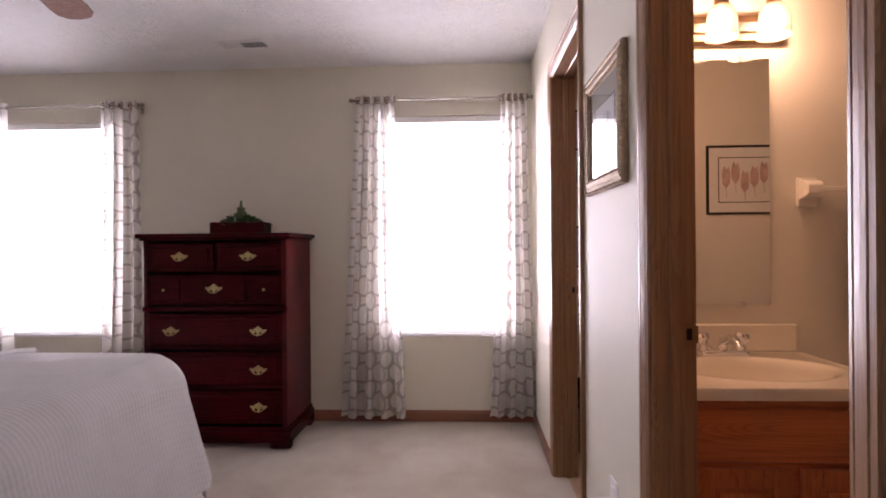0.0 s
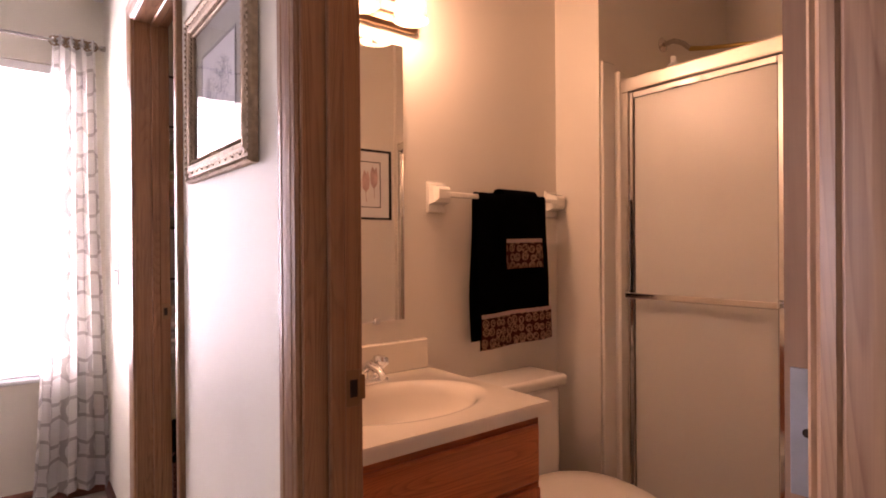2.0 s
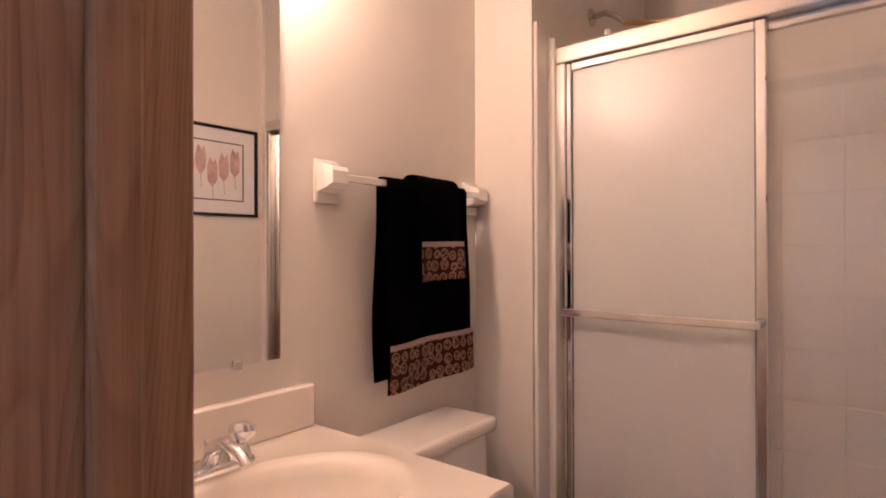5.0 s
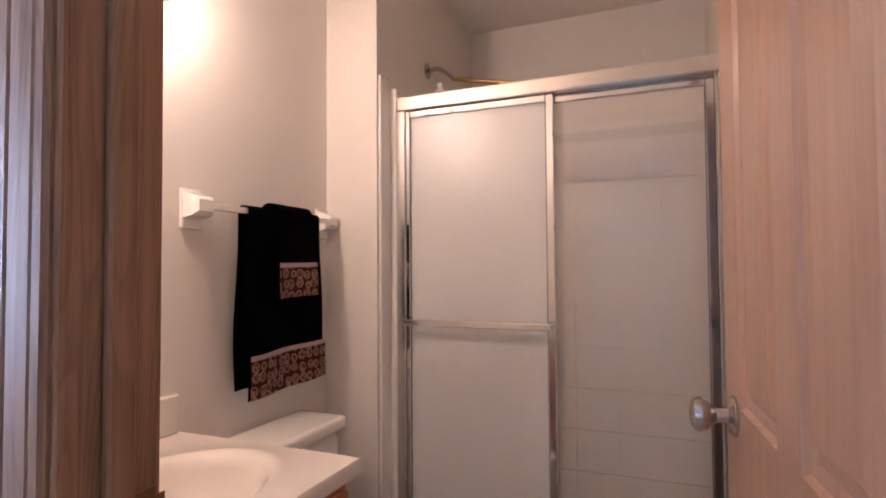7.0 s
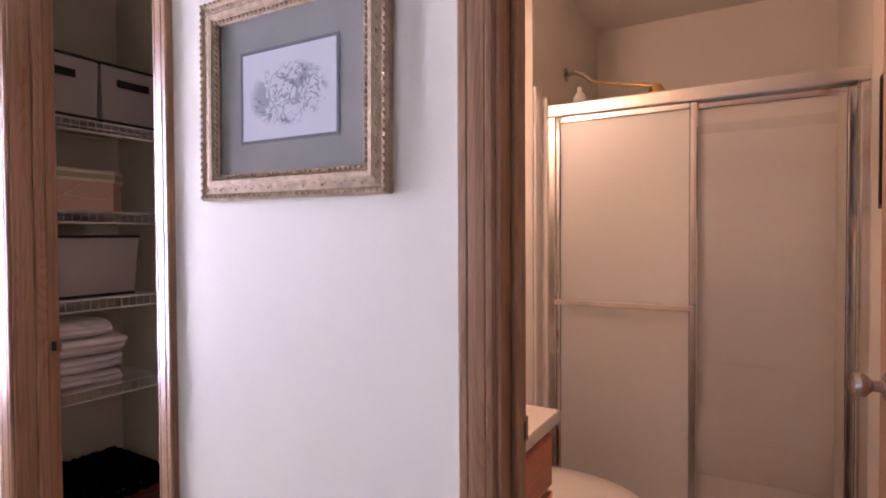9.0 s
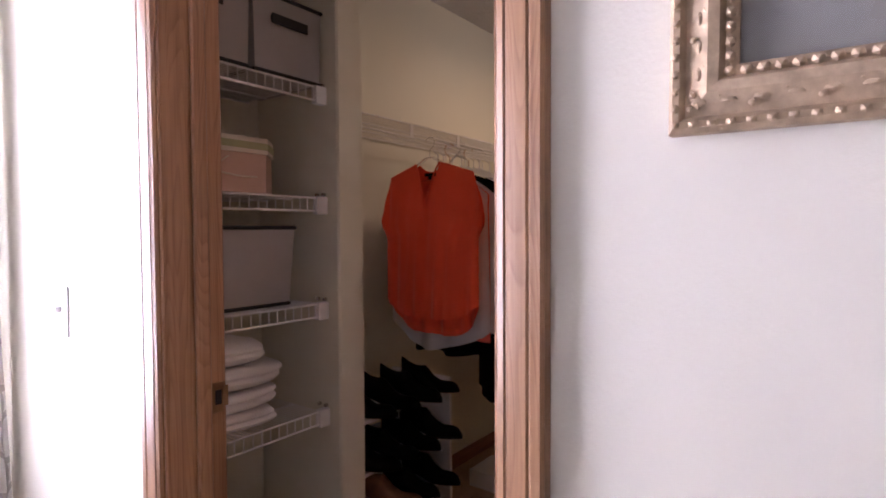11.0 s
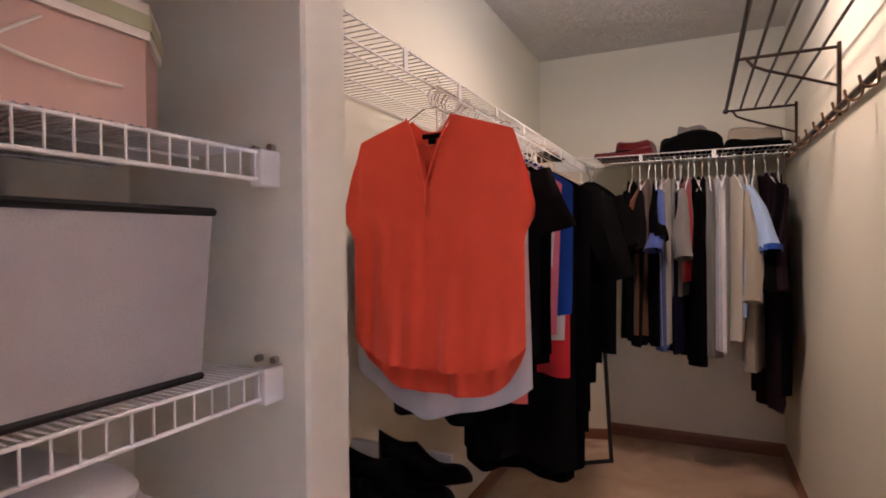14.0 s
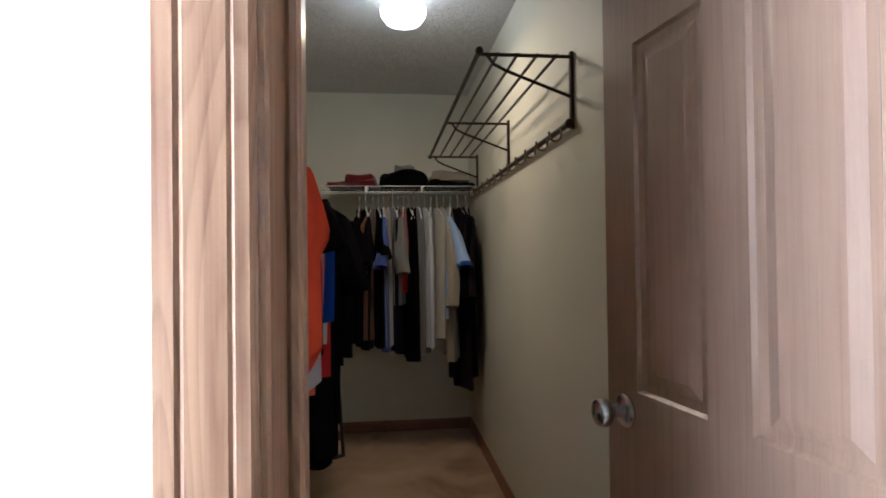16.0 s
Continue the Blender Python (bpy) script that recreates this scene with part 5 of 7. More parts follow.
def shower_enclosure():
    t = thing("shower_enclosure", "framed sliding shower doors of obscure glass in bright aluminium", "shower door")
    y0, y1, xa, xb = 0.776, 1.852, 2.305, 2.360
    bm = bmesh.new()
    box(bm, (xa - 0.004, y0, 1.782), (xb + 0.004, y1, 1.834), 0.006, 2)
    part("header", bm, M_CHROME_BRUSHED, t)
    part("track", boxes(((xa, y0, 0.115), (xb, y1, 0.140)), bevel=0.003), M_CHROME_BRUSHED, t)
    for ya, yb in ((y0, y0 + 0.026), (y1 - 0.034, y1)):
        part("side_jamb", boxes(((xa, ya, 0.140), (xb, yb, 1.782)), bevel=0.003), M_CHROME_BRUSHED, t)
    for nm, px, pa, pb, bar in (("outer_panel", 2.312, 1.282, 1.818, True), ("inner_panel", 2.338, 0.806, 1.318, False)):
        fr = part(nm, boxes(((px, pa, 0.150), (px + 0.020, pa + 0.026, 1.780)), ((px, pb - 0.016, 0.150), (px + 0.020, pb, 1.780)), ((px, pa + 0.026, 0.150), (px + 0.020, pb - 0.016, 0.176)), ((px, pa + 0.026, 1.756), (px + 0.020, pb - 0.016, 1.780)), bevel=0.003), M_CHROME, t)
        gp = part("pane", boxes(((px + 0.008, pa + 0.026, 0.176), (px + 0.013, pb - 0.016, 1.756))), M_FROST if bar else M_FROST_IN, fr, "obscure textured glass")
        gp.visible_shadow = False
        part("gasket", boxes(((px + 0.006, pa + 0.0262, 0.178), (px + 0.015, pa + 0.0285, 1.754)), ((px + 0.006, pb - 0.0185, 0.178), (px + 0.015, pb - 0.0162, 1.754))), M_GASKET, fr, "dark rubber gasket")
        if bar:
            bm = bmesh.new()
            box(bm, (px - 0.044, pa + 0.010, 1.010), (px - 0.036, pb - 0.006, 1.032), 0.003)
            for by in (pa + 0.010, pb - 0.022):
                box(bm, (px - 0.037, by, 1.012), (px, by + 0.014, 1.030), 0.003)
            part("towel_rail", bm, M_CHROME, fr)
    part("curb", boxes(((2.285, y0, 0.0), (2.385, y1, 0.115)), bevel=0.012), M_PORC, t)
    bm = boxes(((2.226, 1.8845 - 0.012, 0.0), (2.3045, 1.8845, 1.90)), bevel=0.004)
    part("surround_flange", bm, M_PORC, t)
    part("surround_edge", boxes(((2.300, y1 + 0.0005, 0.0), (2.345, 1.8845, 1.87)), bevel=0.006), M_PORC, t)
    part("pan", boxes(((2.385, y0, 0.0), (3.215, 1.884, 0.055)), bevel=0.01), M_PORC, t)


M_CHROME_BRUSHED = plain("bright_brushed_aluminium", (0.76, 0.74, 0.70), 0.22, 1.0, 0.05)
M_GASKET = plain("grey_rubber", (0.10, 0.09, 0.08), 0.6, var=0.1)
shower_enclosure()


def shower_head():
    t = thing("shower", "brass shower arm and head on the shower wall", "shower head")
    x, y, z = 2.66, 1.885, 2.055
    bm = bmesh.new()
    lathe(bm, [(0.0, 0.012), (0.018, 0.010), (0.032, 0.003), (0.032, 0.0)], Matrix.Translation((x, y, z)) @ pose(0, 0, 0, 90, 0, 0), 16)
    part("flange", bm, M_SATIN, t, smooth=True)
    bm = bmesh.new()
    tube(bm, [(x, y - 0.005, z), (x, y - 0.05, z + 0.004), (x, y - 0.09, z - 0.018), (x, y - 0.125, z - 0.052)], 0.0105, 10)
    part("arm", bm, M_SATIN, t, smooth=True)
    bm = bmesh.new()
    tube(bm, [(x, y - 0.122, z - 0.050), (x - 0.01, y - 0.20, z - 0.072), (x - 0.015, y - 0.30, z - 0.092), (x - 0.02, y - 0.40, z - 0.112)], [0.010, 0.008, 0.008, 0.010], 10)
    part("handle", bm, M_BRASS, t, "brass handset", True)
    bm = bmesh.new()
    lathe(bm, [(0.0, 0.0), (0.018, 0.0), (0.038, -0.030), (0.040, -0.040), (0.0, -0.042)], Matrix.Translation((x - 0.02, y - 0.41, z - 0.108)), 16)
    part("spray_face", bm, M_BRASS, t, smooth=True)
    bm = bmesh.new()
    lathe(bm, [(0.0, 0.0), (0.030, 0.0), (0.032, 0.02), (0.032, 0.13), (0.020, 0.150), (0.012, 0.155), (0.012, 0.180), (0.0, 0.182)], Matrix.Translation((2.60, 1.80, 1.79)), 14)
    b = tagged(mesh_object("bottle", bm, M_WHITE, smooth=True), "white pump bottle on a corner shelf in the shower", "bottle")
    sh = bmesh.new()
    box(sh, (2.52, 1.74, 1.778), (2.70, 1.884, 1.789), 0.003)
    tagged(mesh_object("corner_shelf", sh, M_PORC), "white ceramic shelf in the shower corner", "shelf")


shower_head()


def tulip_picture():
    t = thing("framed_print", "black-framed print of pale flower shapes on the bathroom wall", "picture")
    cx, cz, hw, hh, y = 2.045, 1.575, 0.225, 0.205, Y_PIC
    part("frame", boxes(((cx - hw, y, cz - hh), (cx - hw + 0.012, y + 0.018, cz + hh)), ((cx + hw - 0.012, y, cz - hh), (cx + hw, y + 0.018, cz + hh)), ((cx - hw + 0.012, y, cz - hh), (cx + hw - 0.012, y + 0.018, cz - hh + 0.012)), ((cx - hw + 0.012, y, cz + hh - 0.012), (cx + hw - 0.012, y + 0.018, cz + hh)), bevel=0.001), M_BLACKPLASTIC, t)
    part("mat_board", boxes(((cx - hw + 0.012, y + 0.001, cz - hh + 0.012), (cx + hw - 0.012, y + 0.006, cz + hh - 0.012))), M_PAPER, t)
    part("inner_line", boxes(((cx - 0.155, y + 0.006, cz - 0.135), (cx - 0.150, y + 0.0075, cz + 0.135)), ((cx + 0.150, y + 0.006, cz - 0.135), (cx + 0.155, y + 0.0075, cz + 0.135)), ((cx - 0.150, y + 0.006, cz - 0.135), (cx + 0.150, y + 0.0075, cz - 0.130)), ((cx - 0.150, y + 0.006, cz + 0.130), (cx + 0.150, y + 0.0075, cz + 0.135))), M_BLACKPLASTIC, t)
    mt = plain("faded_tulip_pink", (0.52, 0.36, 0.34), 0.9, var=0.3, scale=30)
    for k in range(5):
        bm = bmesh.new()
        fx = cx - 0.11 + 0.055 * k
        fz = cz + 0.01 + 0.03 * math.sin(2.1 * k)
        pts = [(0, -0.06), (0.022, -0.03), (0.026, 0.02), (0.016, 0.07), (0.004, 0.05), (-0.010, 0.075), (-0.024, 0.03), (-0.022, -0.03)]
        f = [bm.verts.new((fx + a, y + 0.0078, fz + b)) for a, b in pts]
        g = [bm.verts.new((fx + a, y + 0.0062, fz + b)) for a, b in pts]
        bm.faces.new(f)
        for i in range(len(pts)):
            bm.faces.new((f[i], g[i], g[(i + 1) % len(pts)], f[(i + 1) % len(pts)]))
        rod(bm, (fx, y + 0.007, fz - 0.06), (fx + 0.004, y + 0.007, fz - 0.115), 0.0015, 5)
        part("flower", bm, mt, t)


tulip_picture()


# ---- closet things ----
def wire_shelf(name, label, ax, a0, a1, front, back, z, pitch, lip, rails=True, group=""):
    """A ventilated wire shelf. ax: the way its front runs ('x' or 'y'); front, back: places across."""
    t = thing(name, label, "wire shelf", group=group)

    def P(a, c, zz):
        return (a, c, zz) if ax == "x" else (c, a, zz)
    s = 1 if back > front else -1
    bm = bmesh.new()
    n = int((a1 - a0) / pitch)
    for k in range(n + 1):
        a = a0 + 0.006 + (a1 - a0 - 0.012) * k / n
        rod(bm, P(a, front, z + 0.0025), P(a, back - s * 0.002, z + 0.0025), 0.0017, 5, caps=False)
    tagged(part("wire_deck", bm, M_WHITEWIRE, t), kind="stuff")
    bm = bmesh.new()
    for c in (front, front + 0.36 * (back - front), front + 0.70 * (back - front), back - s * 0.006):
        rod(bm, P(a0, c, z - 0.001), P(a1, c, z - 0.001), 0.0028, 6)
    rod(bm, P(a0, front, z - lip), P(a1, front, z - lip), 0.0032, 6)
    tagged(part("long_wire", bm, M_WHITEWIRE, t), kind="stuff")
    bm = bmesh.new()
    m = int((a1 - a0) / 0.030) if rails else int((a1 - a0) / 0.30)
    for k in range(m + 1):
        a = a0 + 0.008 + (a1 - a0 - 0.016) * k / m
        if rails:
            rod(bm, P(a, front - s * 0.001, z + 0.001), P(a, front - s * 0.001, z - lip), 0.0017, 5)
        else:
            lo, hi = P(a - 0.009, front - 0.002, z - lip), P(a + 0.009, front + 0.002, z)
            box(bm, tuple(min(p, q) for p, q in zip(lo, hi)), tuple(max(p, q) for p, q in zip(lo, hi)))
    tagged(part("lip", bm, M_WHITEWIRE, t), kind="stuff")
    return t, P


SHELF_Z = (1.737, 1.392, 1.058, 0.715)
for z in SHELF_Z:
    t, P = wire_shelf("wire_shelf", "white ventilated wire shelf of the linen nook", "x", 0.956, 1.500, 3.285, 3.638, z, 0.0125, 0.042, True, "linen shelves")
    for xx, s in ((1.5385, -1), (0.9525, 1)):
        bm = bmesh.new()
        xa, xb = sorted((xx, xx + s * 0.042))
        box(bm, (xa, 3.275, z - 0.052), (xb, 3.300, z + 0.004), 0.004, 2)
        part("end_bracket", bm, M_WHITE, t, "white plastic end bracket")
        bm = bmesh.new()
        rod(bm, (xx + s * 0.002, 3.288, z + 0.011), (xx + s * 0.012, 3.288, z + 0.011), 0.006, 8)
        rod(bm, (xx + s * 0.002, 3.320, z + 0.011), (xx + s * 0.012, 3.320, z + 0.011), 0.006, 8)
        part("wall_clip", bm, M_SATIN, t)
t, P = wire_shelf("wire_shelf", "long white wire shelf with hanging rod on the closet wall", "x", 1.653, 4.485, 3.288, 3.637, 1.694, 0.026, 0.050, False, "closet wire shelves")
for bx in (2.35, 3.05, 3.70):
    bm = bmesh.new()
    tube(bm, [(bx, 3.293, 1.666), (bx, 3.46, 1.51), (bx, 3.638, 1.345)], 0.0045, 6)
    part("brace", bm, M_WHITEWIRE, t)
t, P = wire_shelf("wire_shelf", "white wire shelf with hanging rod on the closet end wall", "y", 2.241, 3.330, 4.050, 4.486, 1.712, 0.026, 0.040, False, "closet wire shelves")
for by in (2.80, 3.26):
    bm = bmesh.new()
    tube(bm, [(4.055, by, 1.690), (4.27, by, 1.53), (4.488, by, 1.38)], 0.0045, 6)
    part("brace", bm, M_WHITEWIRE, t)

M_FELT = cloth("grey_bin_fabric", (0.40, 0.375, 0.36), 0.06, 300)
M_HATBOX = plain("blush_card", (0.60, 0.40, 0.31), 0.8, var=0.05)
M_CREAM = plain("cream_card", (0.70, 0.64, 0.52), 0.8, var=0.04)
M_SAGE = plain("sage_ribbon", (0.42, 0.42, 0.24), 0.8, var=0.08)
M_TOWELW = cloth("white_terry", (0.74, 0.72, 0.70), 0.06, 520, depth=0.004)


def fabric_bin(label, x0, x1, y0, y1, z0, z1, taper, handle, bottom_trim=True):
    t = thing("storage_bin", label, "storage bin", group="fabric bins")

    def fn_ring(z, f):
        g = taper * (1 - f)
        return [(x0 + g, y0 + g * 0.5, z), (x1 - g, y0 + g * 0.5, z), (x1 - g, y1 - g * 0.5, z), (x0 + g, y1 - g * 0.5, z)]
    bm = bmesh.new()
    rs = []
    for k in range(7):
        f = k / 6
        ring = fn_ring(z0 + (z1 - z0) * f, f)
        pts = []
        for e in range(4):
            a, b = Vector(ring[e]), Vector(ring[(e + 1) % 4])
            n = Vector(((b - a).y, -(b - a).x, 0)).normalized()
            for q in range(6):
                u = q / 6
                pts.append(a.lerp(b, u) + n * (0.004 * math.sin(math.pi * u) * math.sin(math.pi * f)))
        rs.append([bm.verts.new(p) for p in pts])
    for p, q in zip(rs, rs[1:]):
        for k in range(len(p)):
            bm.faces.new((p[k], p[(k + 1) % len(p)], q[(k + 1) % len(p)], q[k]))
    bm.faces.new(rs[0][::-1])
    bm.faces.new(rs[-1])
    part("body", bm, M_FELT, t, smooth=True)
    bm = bmesh.new()
    tube(bm, fn_ring(z1 - 0.002, 1), 0.0066, 6, True)
    part("top_trim", bm, M_BLACKPLASTIC, t, "black binding")
    if bottom_trim:
        bm = bmesh.new()
        tube(bm, fn_ring(z0 + 0.006, 0), 0.0058, 6, True)
        part("bottom_trim", bm, M_BLACKPLASTIC, t, "black binding")
    if handle:
        cx = (x0 + x1) / 2
        part("handle", boxes(((cx - 0.065, y0 - 0.010, z1 - 0.085), (cx + 0.065, y0 - 0.004, z1 - 0.055)), ((cx - 0.065, y0 - 0.005, z1 - 0.08), (cx - 0.05, y0 + 0.004, z1 - 0.06)), ((cx + 0.05, y0 - 0.005, z1 - 0.08), (cx + 0.065, y0 + 0.004, z1 - 0.06)), bevel=0.002), M_BLACKPLASTIC, t, "black strap handle")


fabric_bin("grey fabric storage bin with black binding on the shelf", 0.975, 1.272, 3.29, 3.60, 1.742, 1.972, 0.006, True)
fabric_bin("grey fabric storage bin with black binding on the shelf", 1.284, 1.530, 3.29, 3.60, 1.742, 1.972, 0.006, True)
fabric_bin("wide grey fabric bin with black edging, open top", 0.975, 1.430, 3.305, 3.600, 1.063, 1.300, 0.018, False)


def hat_box():
    t = thing("hat_box", "blush octagonal keepsake box with a cream and green lid", "box")
    x0, x1, y0, y1, z = 0.985, 1.408, 3.310, 3.600, 1.397
    c = 0.075

    def octo(g, zz):
        a, b, d, e = x0 - g, x1 + g, y0 - g, y1 + g
        return [(a + c, d, zz), (b - c, d, zz), (b, d + c, zz), (b, e - c, zz), (b - c, e, zz), (a + c, e, zz), (a, e - c, zz), (a, d + c, zz)]

    def prism(g, za, zb):
        bm = bmesh.new()
        p, q = [bm.verts.new(v) for v in octo(g, za)], [bm.verts.new(v) for v in octo(g, zb)]
        for k in range(8):
            bm.faces.new((p[k], p[(k + 1) % 8], q[(k + 1) % 8], q[k]))
        bm.faces.new(p[::-1])
        bm.faces.new(q)
        return bm
    part("body", prism(0.0, z, z + 0.112), M_HATBOX, t)
    lid = part("lid", prism(0.004, z + 0.1125, z + 0.158), M_CREAM, t, "cream lid")
    part("ribbon", prism(0.0055, z + 0.124, z + 0.144), M_SAGE, lid, "sage green ribbon")
    for pts in ([(1.02, 3.307, z + 0.008), (1.10, 3.306, z + 0.030), (1.16, 3.3065, z + 0.060), (1.21, 3.306, z + 0.098)], [(1.155, 3.306, z + 0.058), (1.20, 3.306, z + 0.050), (1.25, 3.3065, z + 0.045), (1.30, 3.306, z + 0.046)]):
        bm = bmesh.new()
        tube(bm, pts, 0.0022, 6)
        part("cord", bm, M_CREAM, t, "cream tie cord")


hat_box()


def folded_towel(x0, x1, y0, y1, z0, z1, seed):
    """A thick towel folded over twice: a soft pillow with a crease round its middle."""
    rnd = random.Random(seed)
    ph = [rnd.uniform(0, 6.28) for _ in range(5)]
    cx, cy, cz = (x0 + x1) / 2, (y0 + y1) / 2, (z0 + z1) / 2

    def sgn(c, e):
        return math.copysign(abs(c) ** e, c)

    def fn(u, v):
        a, b = 2 * math.pi * u, -math.pi / 2 + math.pi * v
        flat = sgn(math.cos(b), 0.42)
        x, y, z = sgn(math.cos(a), 0.30) * flat, sgn(math.sin(a), 0.30) * flat, sgn(math.sin(b), 0.62)
        crease = 0.045 * math.exp(-(z / 0.10) ** 2)
        x, y = x * (1 - crease * 0.5), y * (1 - crease)
        sag = 0.0045 * math.sin(3.2 * x + ph[0]) * math.cos(2.4 * y + ph[1])
        wave = 1 + 0.03 * math.sin(2.6 * z + ph[2]) + 0.02 * math.sin(5 * y + ph[3])
        return Vector((cx + (x1 - x0) / 2 * x * wave, cy + (y1 - y0) / 2 * y * wave, cz + (z1 - z0) / 2 * z * 1.05 + sag * flat))

    bm = bmesh.new()
    sheet(bm, fn, 72, 28)
    bmesh.ops.remove_doubles(bm, verts=bm.verts, dist=0.0004)
    bmesh.ops.recalc_face_normals(bm, faces=bm.faces)
    tagged(mesh_object("folded_towel", bm, M_TOWELW, smooth=True), "thick white bath towel folded in the stack", "towel", group="folded white towels")


for k, (za, zb, xe) in enumerate(((0.720, 0.778, 1.375), (0.776, 0.836, 1.388), (0.834, 0.910, 1.392), (0.906, 0.975, 1.335))):
    folded_towel(0.965 + 0.006 * k, xe, 3.300, 3.600, za, zb, k)


def basket():
    t = thing("laundry_basket", "dark red-brown wicker basket with a black furry throw on top", "basket")
    x0, x1, y0, y1, h = 1.02, 1.52, 3.24, 3.60, 0.31
    bm = boxes(((x0, y0, 0.0), (x1, y0 + 0.02, h)), ((x0, y1 - 0.02, 0.0), (x1, y1, h)), ((x0, y0 + 0.02, 0.0), (x0 + 0.02, y1 - 0.02, h)), ((x1 - 0.02, y0 + 0.02, 0.0), (x1, y1 - 0.02, h)), ((x0 + 0.02, y0 + 0.02, 0.0), (x1 - 0.02, y1 - 0.02, 0.02)), bevel=0.006)
    for k in range(9):
        z = 0.02 + k * 0.028
        for dx in range(10):
            rod(bm, (x0 + 0.05 * dx, y0 - 0.003 + 0.003 * ((dx + k) % 2), z), (x0 + 0.05 * (dx + 1), y0 - 0.003 + 0.003 * ((dx + k) % 2), z), 0.008, 6)
    part("body", bm, plain("red_brown_wicker", (0.085, 0.020, 0.012), 0.5, var=0.3, scale=60), t)
    bm = bmesh.new()
    rr = random.Random(4)

    def fur(u, v):
        e = min(u, 1 - u, v, 1 - v)
        return Vector((x0 - 0.01 + (x1 - x0 + 0.02) * u, y0 - 0.01 + (y1 - y0 + 0.02) * v, h - 0.035 + 0.10 * min(1, e * 6) ** 0.6 + rr.uniform(-0.007, 0.007)))
    sheet(bm, fur, 46, 34)
    part("throw", bm, M_FUR, t, "black furry throw")


M_FUR = cloth("black_fur", (0.003, 0.003, 0.003), 0.4, 160, depth=0.02, sheen=0.4)
basket()


# ---- clothes ----
def garment(name, label, place, turn, width, length, colour, sleeve=0.0, neck=0.0, flare=1.0, thick=0.030, seed=0, hem=0.02, stripes=None, hanger=True, hook=0.105, curved=0.0, swing=0.0, group="hanging clothes", sleeve_mat=None, spread=0.0, kick=0.0, cuff=None):
    """A garment on a hanger. Its own x goes across the shoulders, its own y through it; origin at the hanger's hook on the rail."""
    rnd = random.Random(seed * 7 + 3)
    ph = [rnd.uniform(0, 6.28) for _ in range(8)]
    ob_m = Matrix.Translation(place) @ pose(0, 0, 0, 0, 0, turn)
    hw = width / 2

    def top(s):
        y = abs(s)
        slope = -hook - 0.010 - 0.105 * max(0.0, y - 0.24) ** 1.2 / 0.76
        return slope

    def fn(side):
        def f(u, v):
            s = 2 * u - 1
            zt = top(s)
            if side > 0 and neck and abs(s) < 0.34:
                zt -= neck * (1 - abs(s) / 0.34)
            elif abs(s) < 0.30:
                zt -= 0.018 * (1 - abs(s) / 0.30)
            bottom = -hook - length + curved * (s * s) + hem * 0.4 * math.sin(5 * s + ph[0])
            z = zt + (bottom - zt) * v
            d = min(1.0, max(0.0, (-hook - z) / length))
            w = hw * (1 + 0.02 * math.sin(3 * d + ph[1])) * (1 + (flare - 1) * d) * (0.93 + 0.07 * (1 - d) if d > 0.2 else 1.0)
            e = math.sqrt(max(0.0, 1 - s * s))
            fold = (0.45 * math.sin(7.5 * s + ph[2] + 1.2 * d) + 0.35 * math.sin(13 * s + ph[3] - 0.8 * d)) * d ** 0.7
            y = side * thick * (0.35 + 0.65 * min(1, 2.2 * d)) * e + thick * 0.85 * fold * (0.35 + 0.65 * e) + swing * d
            return Vector((s * w, y, z))
        return f

    bm = bmesh.new()
    sheet(bm, fn(1), 26, 26)
    sheet(bm, fn(-1), 26, 26)
    bmesh.ops.remove_doubles(bm, verts=bm.verts, dist=0.0008)
    t = mesh_object(name, bm, colour, smooth=True)
    tagged(t, label, "clothing", group=group)
    t.matrix_world = ob_m
    if sleeve:
        for s in (-1, 1):
            a = Vector((s * hw * 0.86, 0, -hook - 0.105))
            b = Vector((s * (hw * 0.88 + 0.035 + spread + min(0.07, sleeve * 0.16)), 0.01 + kick, -hook - 0.11 - sleeve * 0.95))
            bm = bmesh.new()
            rows = 9
            rings = []
            for k in range(rows + 1):
                f = k / rows
                c = a.lerp(b, f) + Vector((0, 0.010 * math.sin(5 * f + ph[4]), 0))
                rx = 0.062 * (1 + 0.12 * f)
                ry = 0.018 + 0.022 * f + 0.006 * math.sin(3.14 * f + ph[5]) ** 2
                ux = Vector((0.97, 0, 0.24 * s)).normalized()
                rings.append([bm.verts.new(c + ux * rx * math.cos(q * math.pi / 6) + Vector((0, 1, 0)) * ry * math.sin(q * math.pi / 6) * (1 + 0.2 * math.sin(3 * q + 4 * f))) for q in range(12)])
            for p, q in zip(rings, rings[1:]):
                for k in range(12):
                    bm.faces.new((p[k], p[(k + 1) % 12], q[(k + 1) % 12], q[k]))
            bm.faces.new(rings[0])
            sl = part("sleeve", bm, sleeve_mat or colour, t, smooth=True)
            if cuff is not None:
                bm = bmesh.new()
                lo = b + Vector((0, 0.010 * math.sin(5 + ph[4]), 0.0))
                rings = [[bm.verts.new(lo + Vector((0, 0, dz)) + ux * 0.072 * math.cos(q * math.pi / 6) + Vector((0, 1, 0)) * 0.044 * math.sin(q * math.pi / 6) * (1 + 0.2 * math.sin(3 * q + 4))) for q in range(12)] for dz in (-0.006, 0.020)]
                for k in range(12):
                    bm.faces.new((rings[0][k], rings[0][(k + 1) % 12], rings[1][(k + 1) % 12], rings[1][k]))
                part("cuff", bm, cuff, sl, "royal blue cuff band", True)
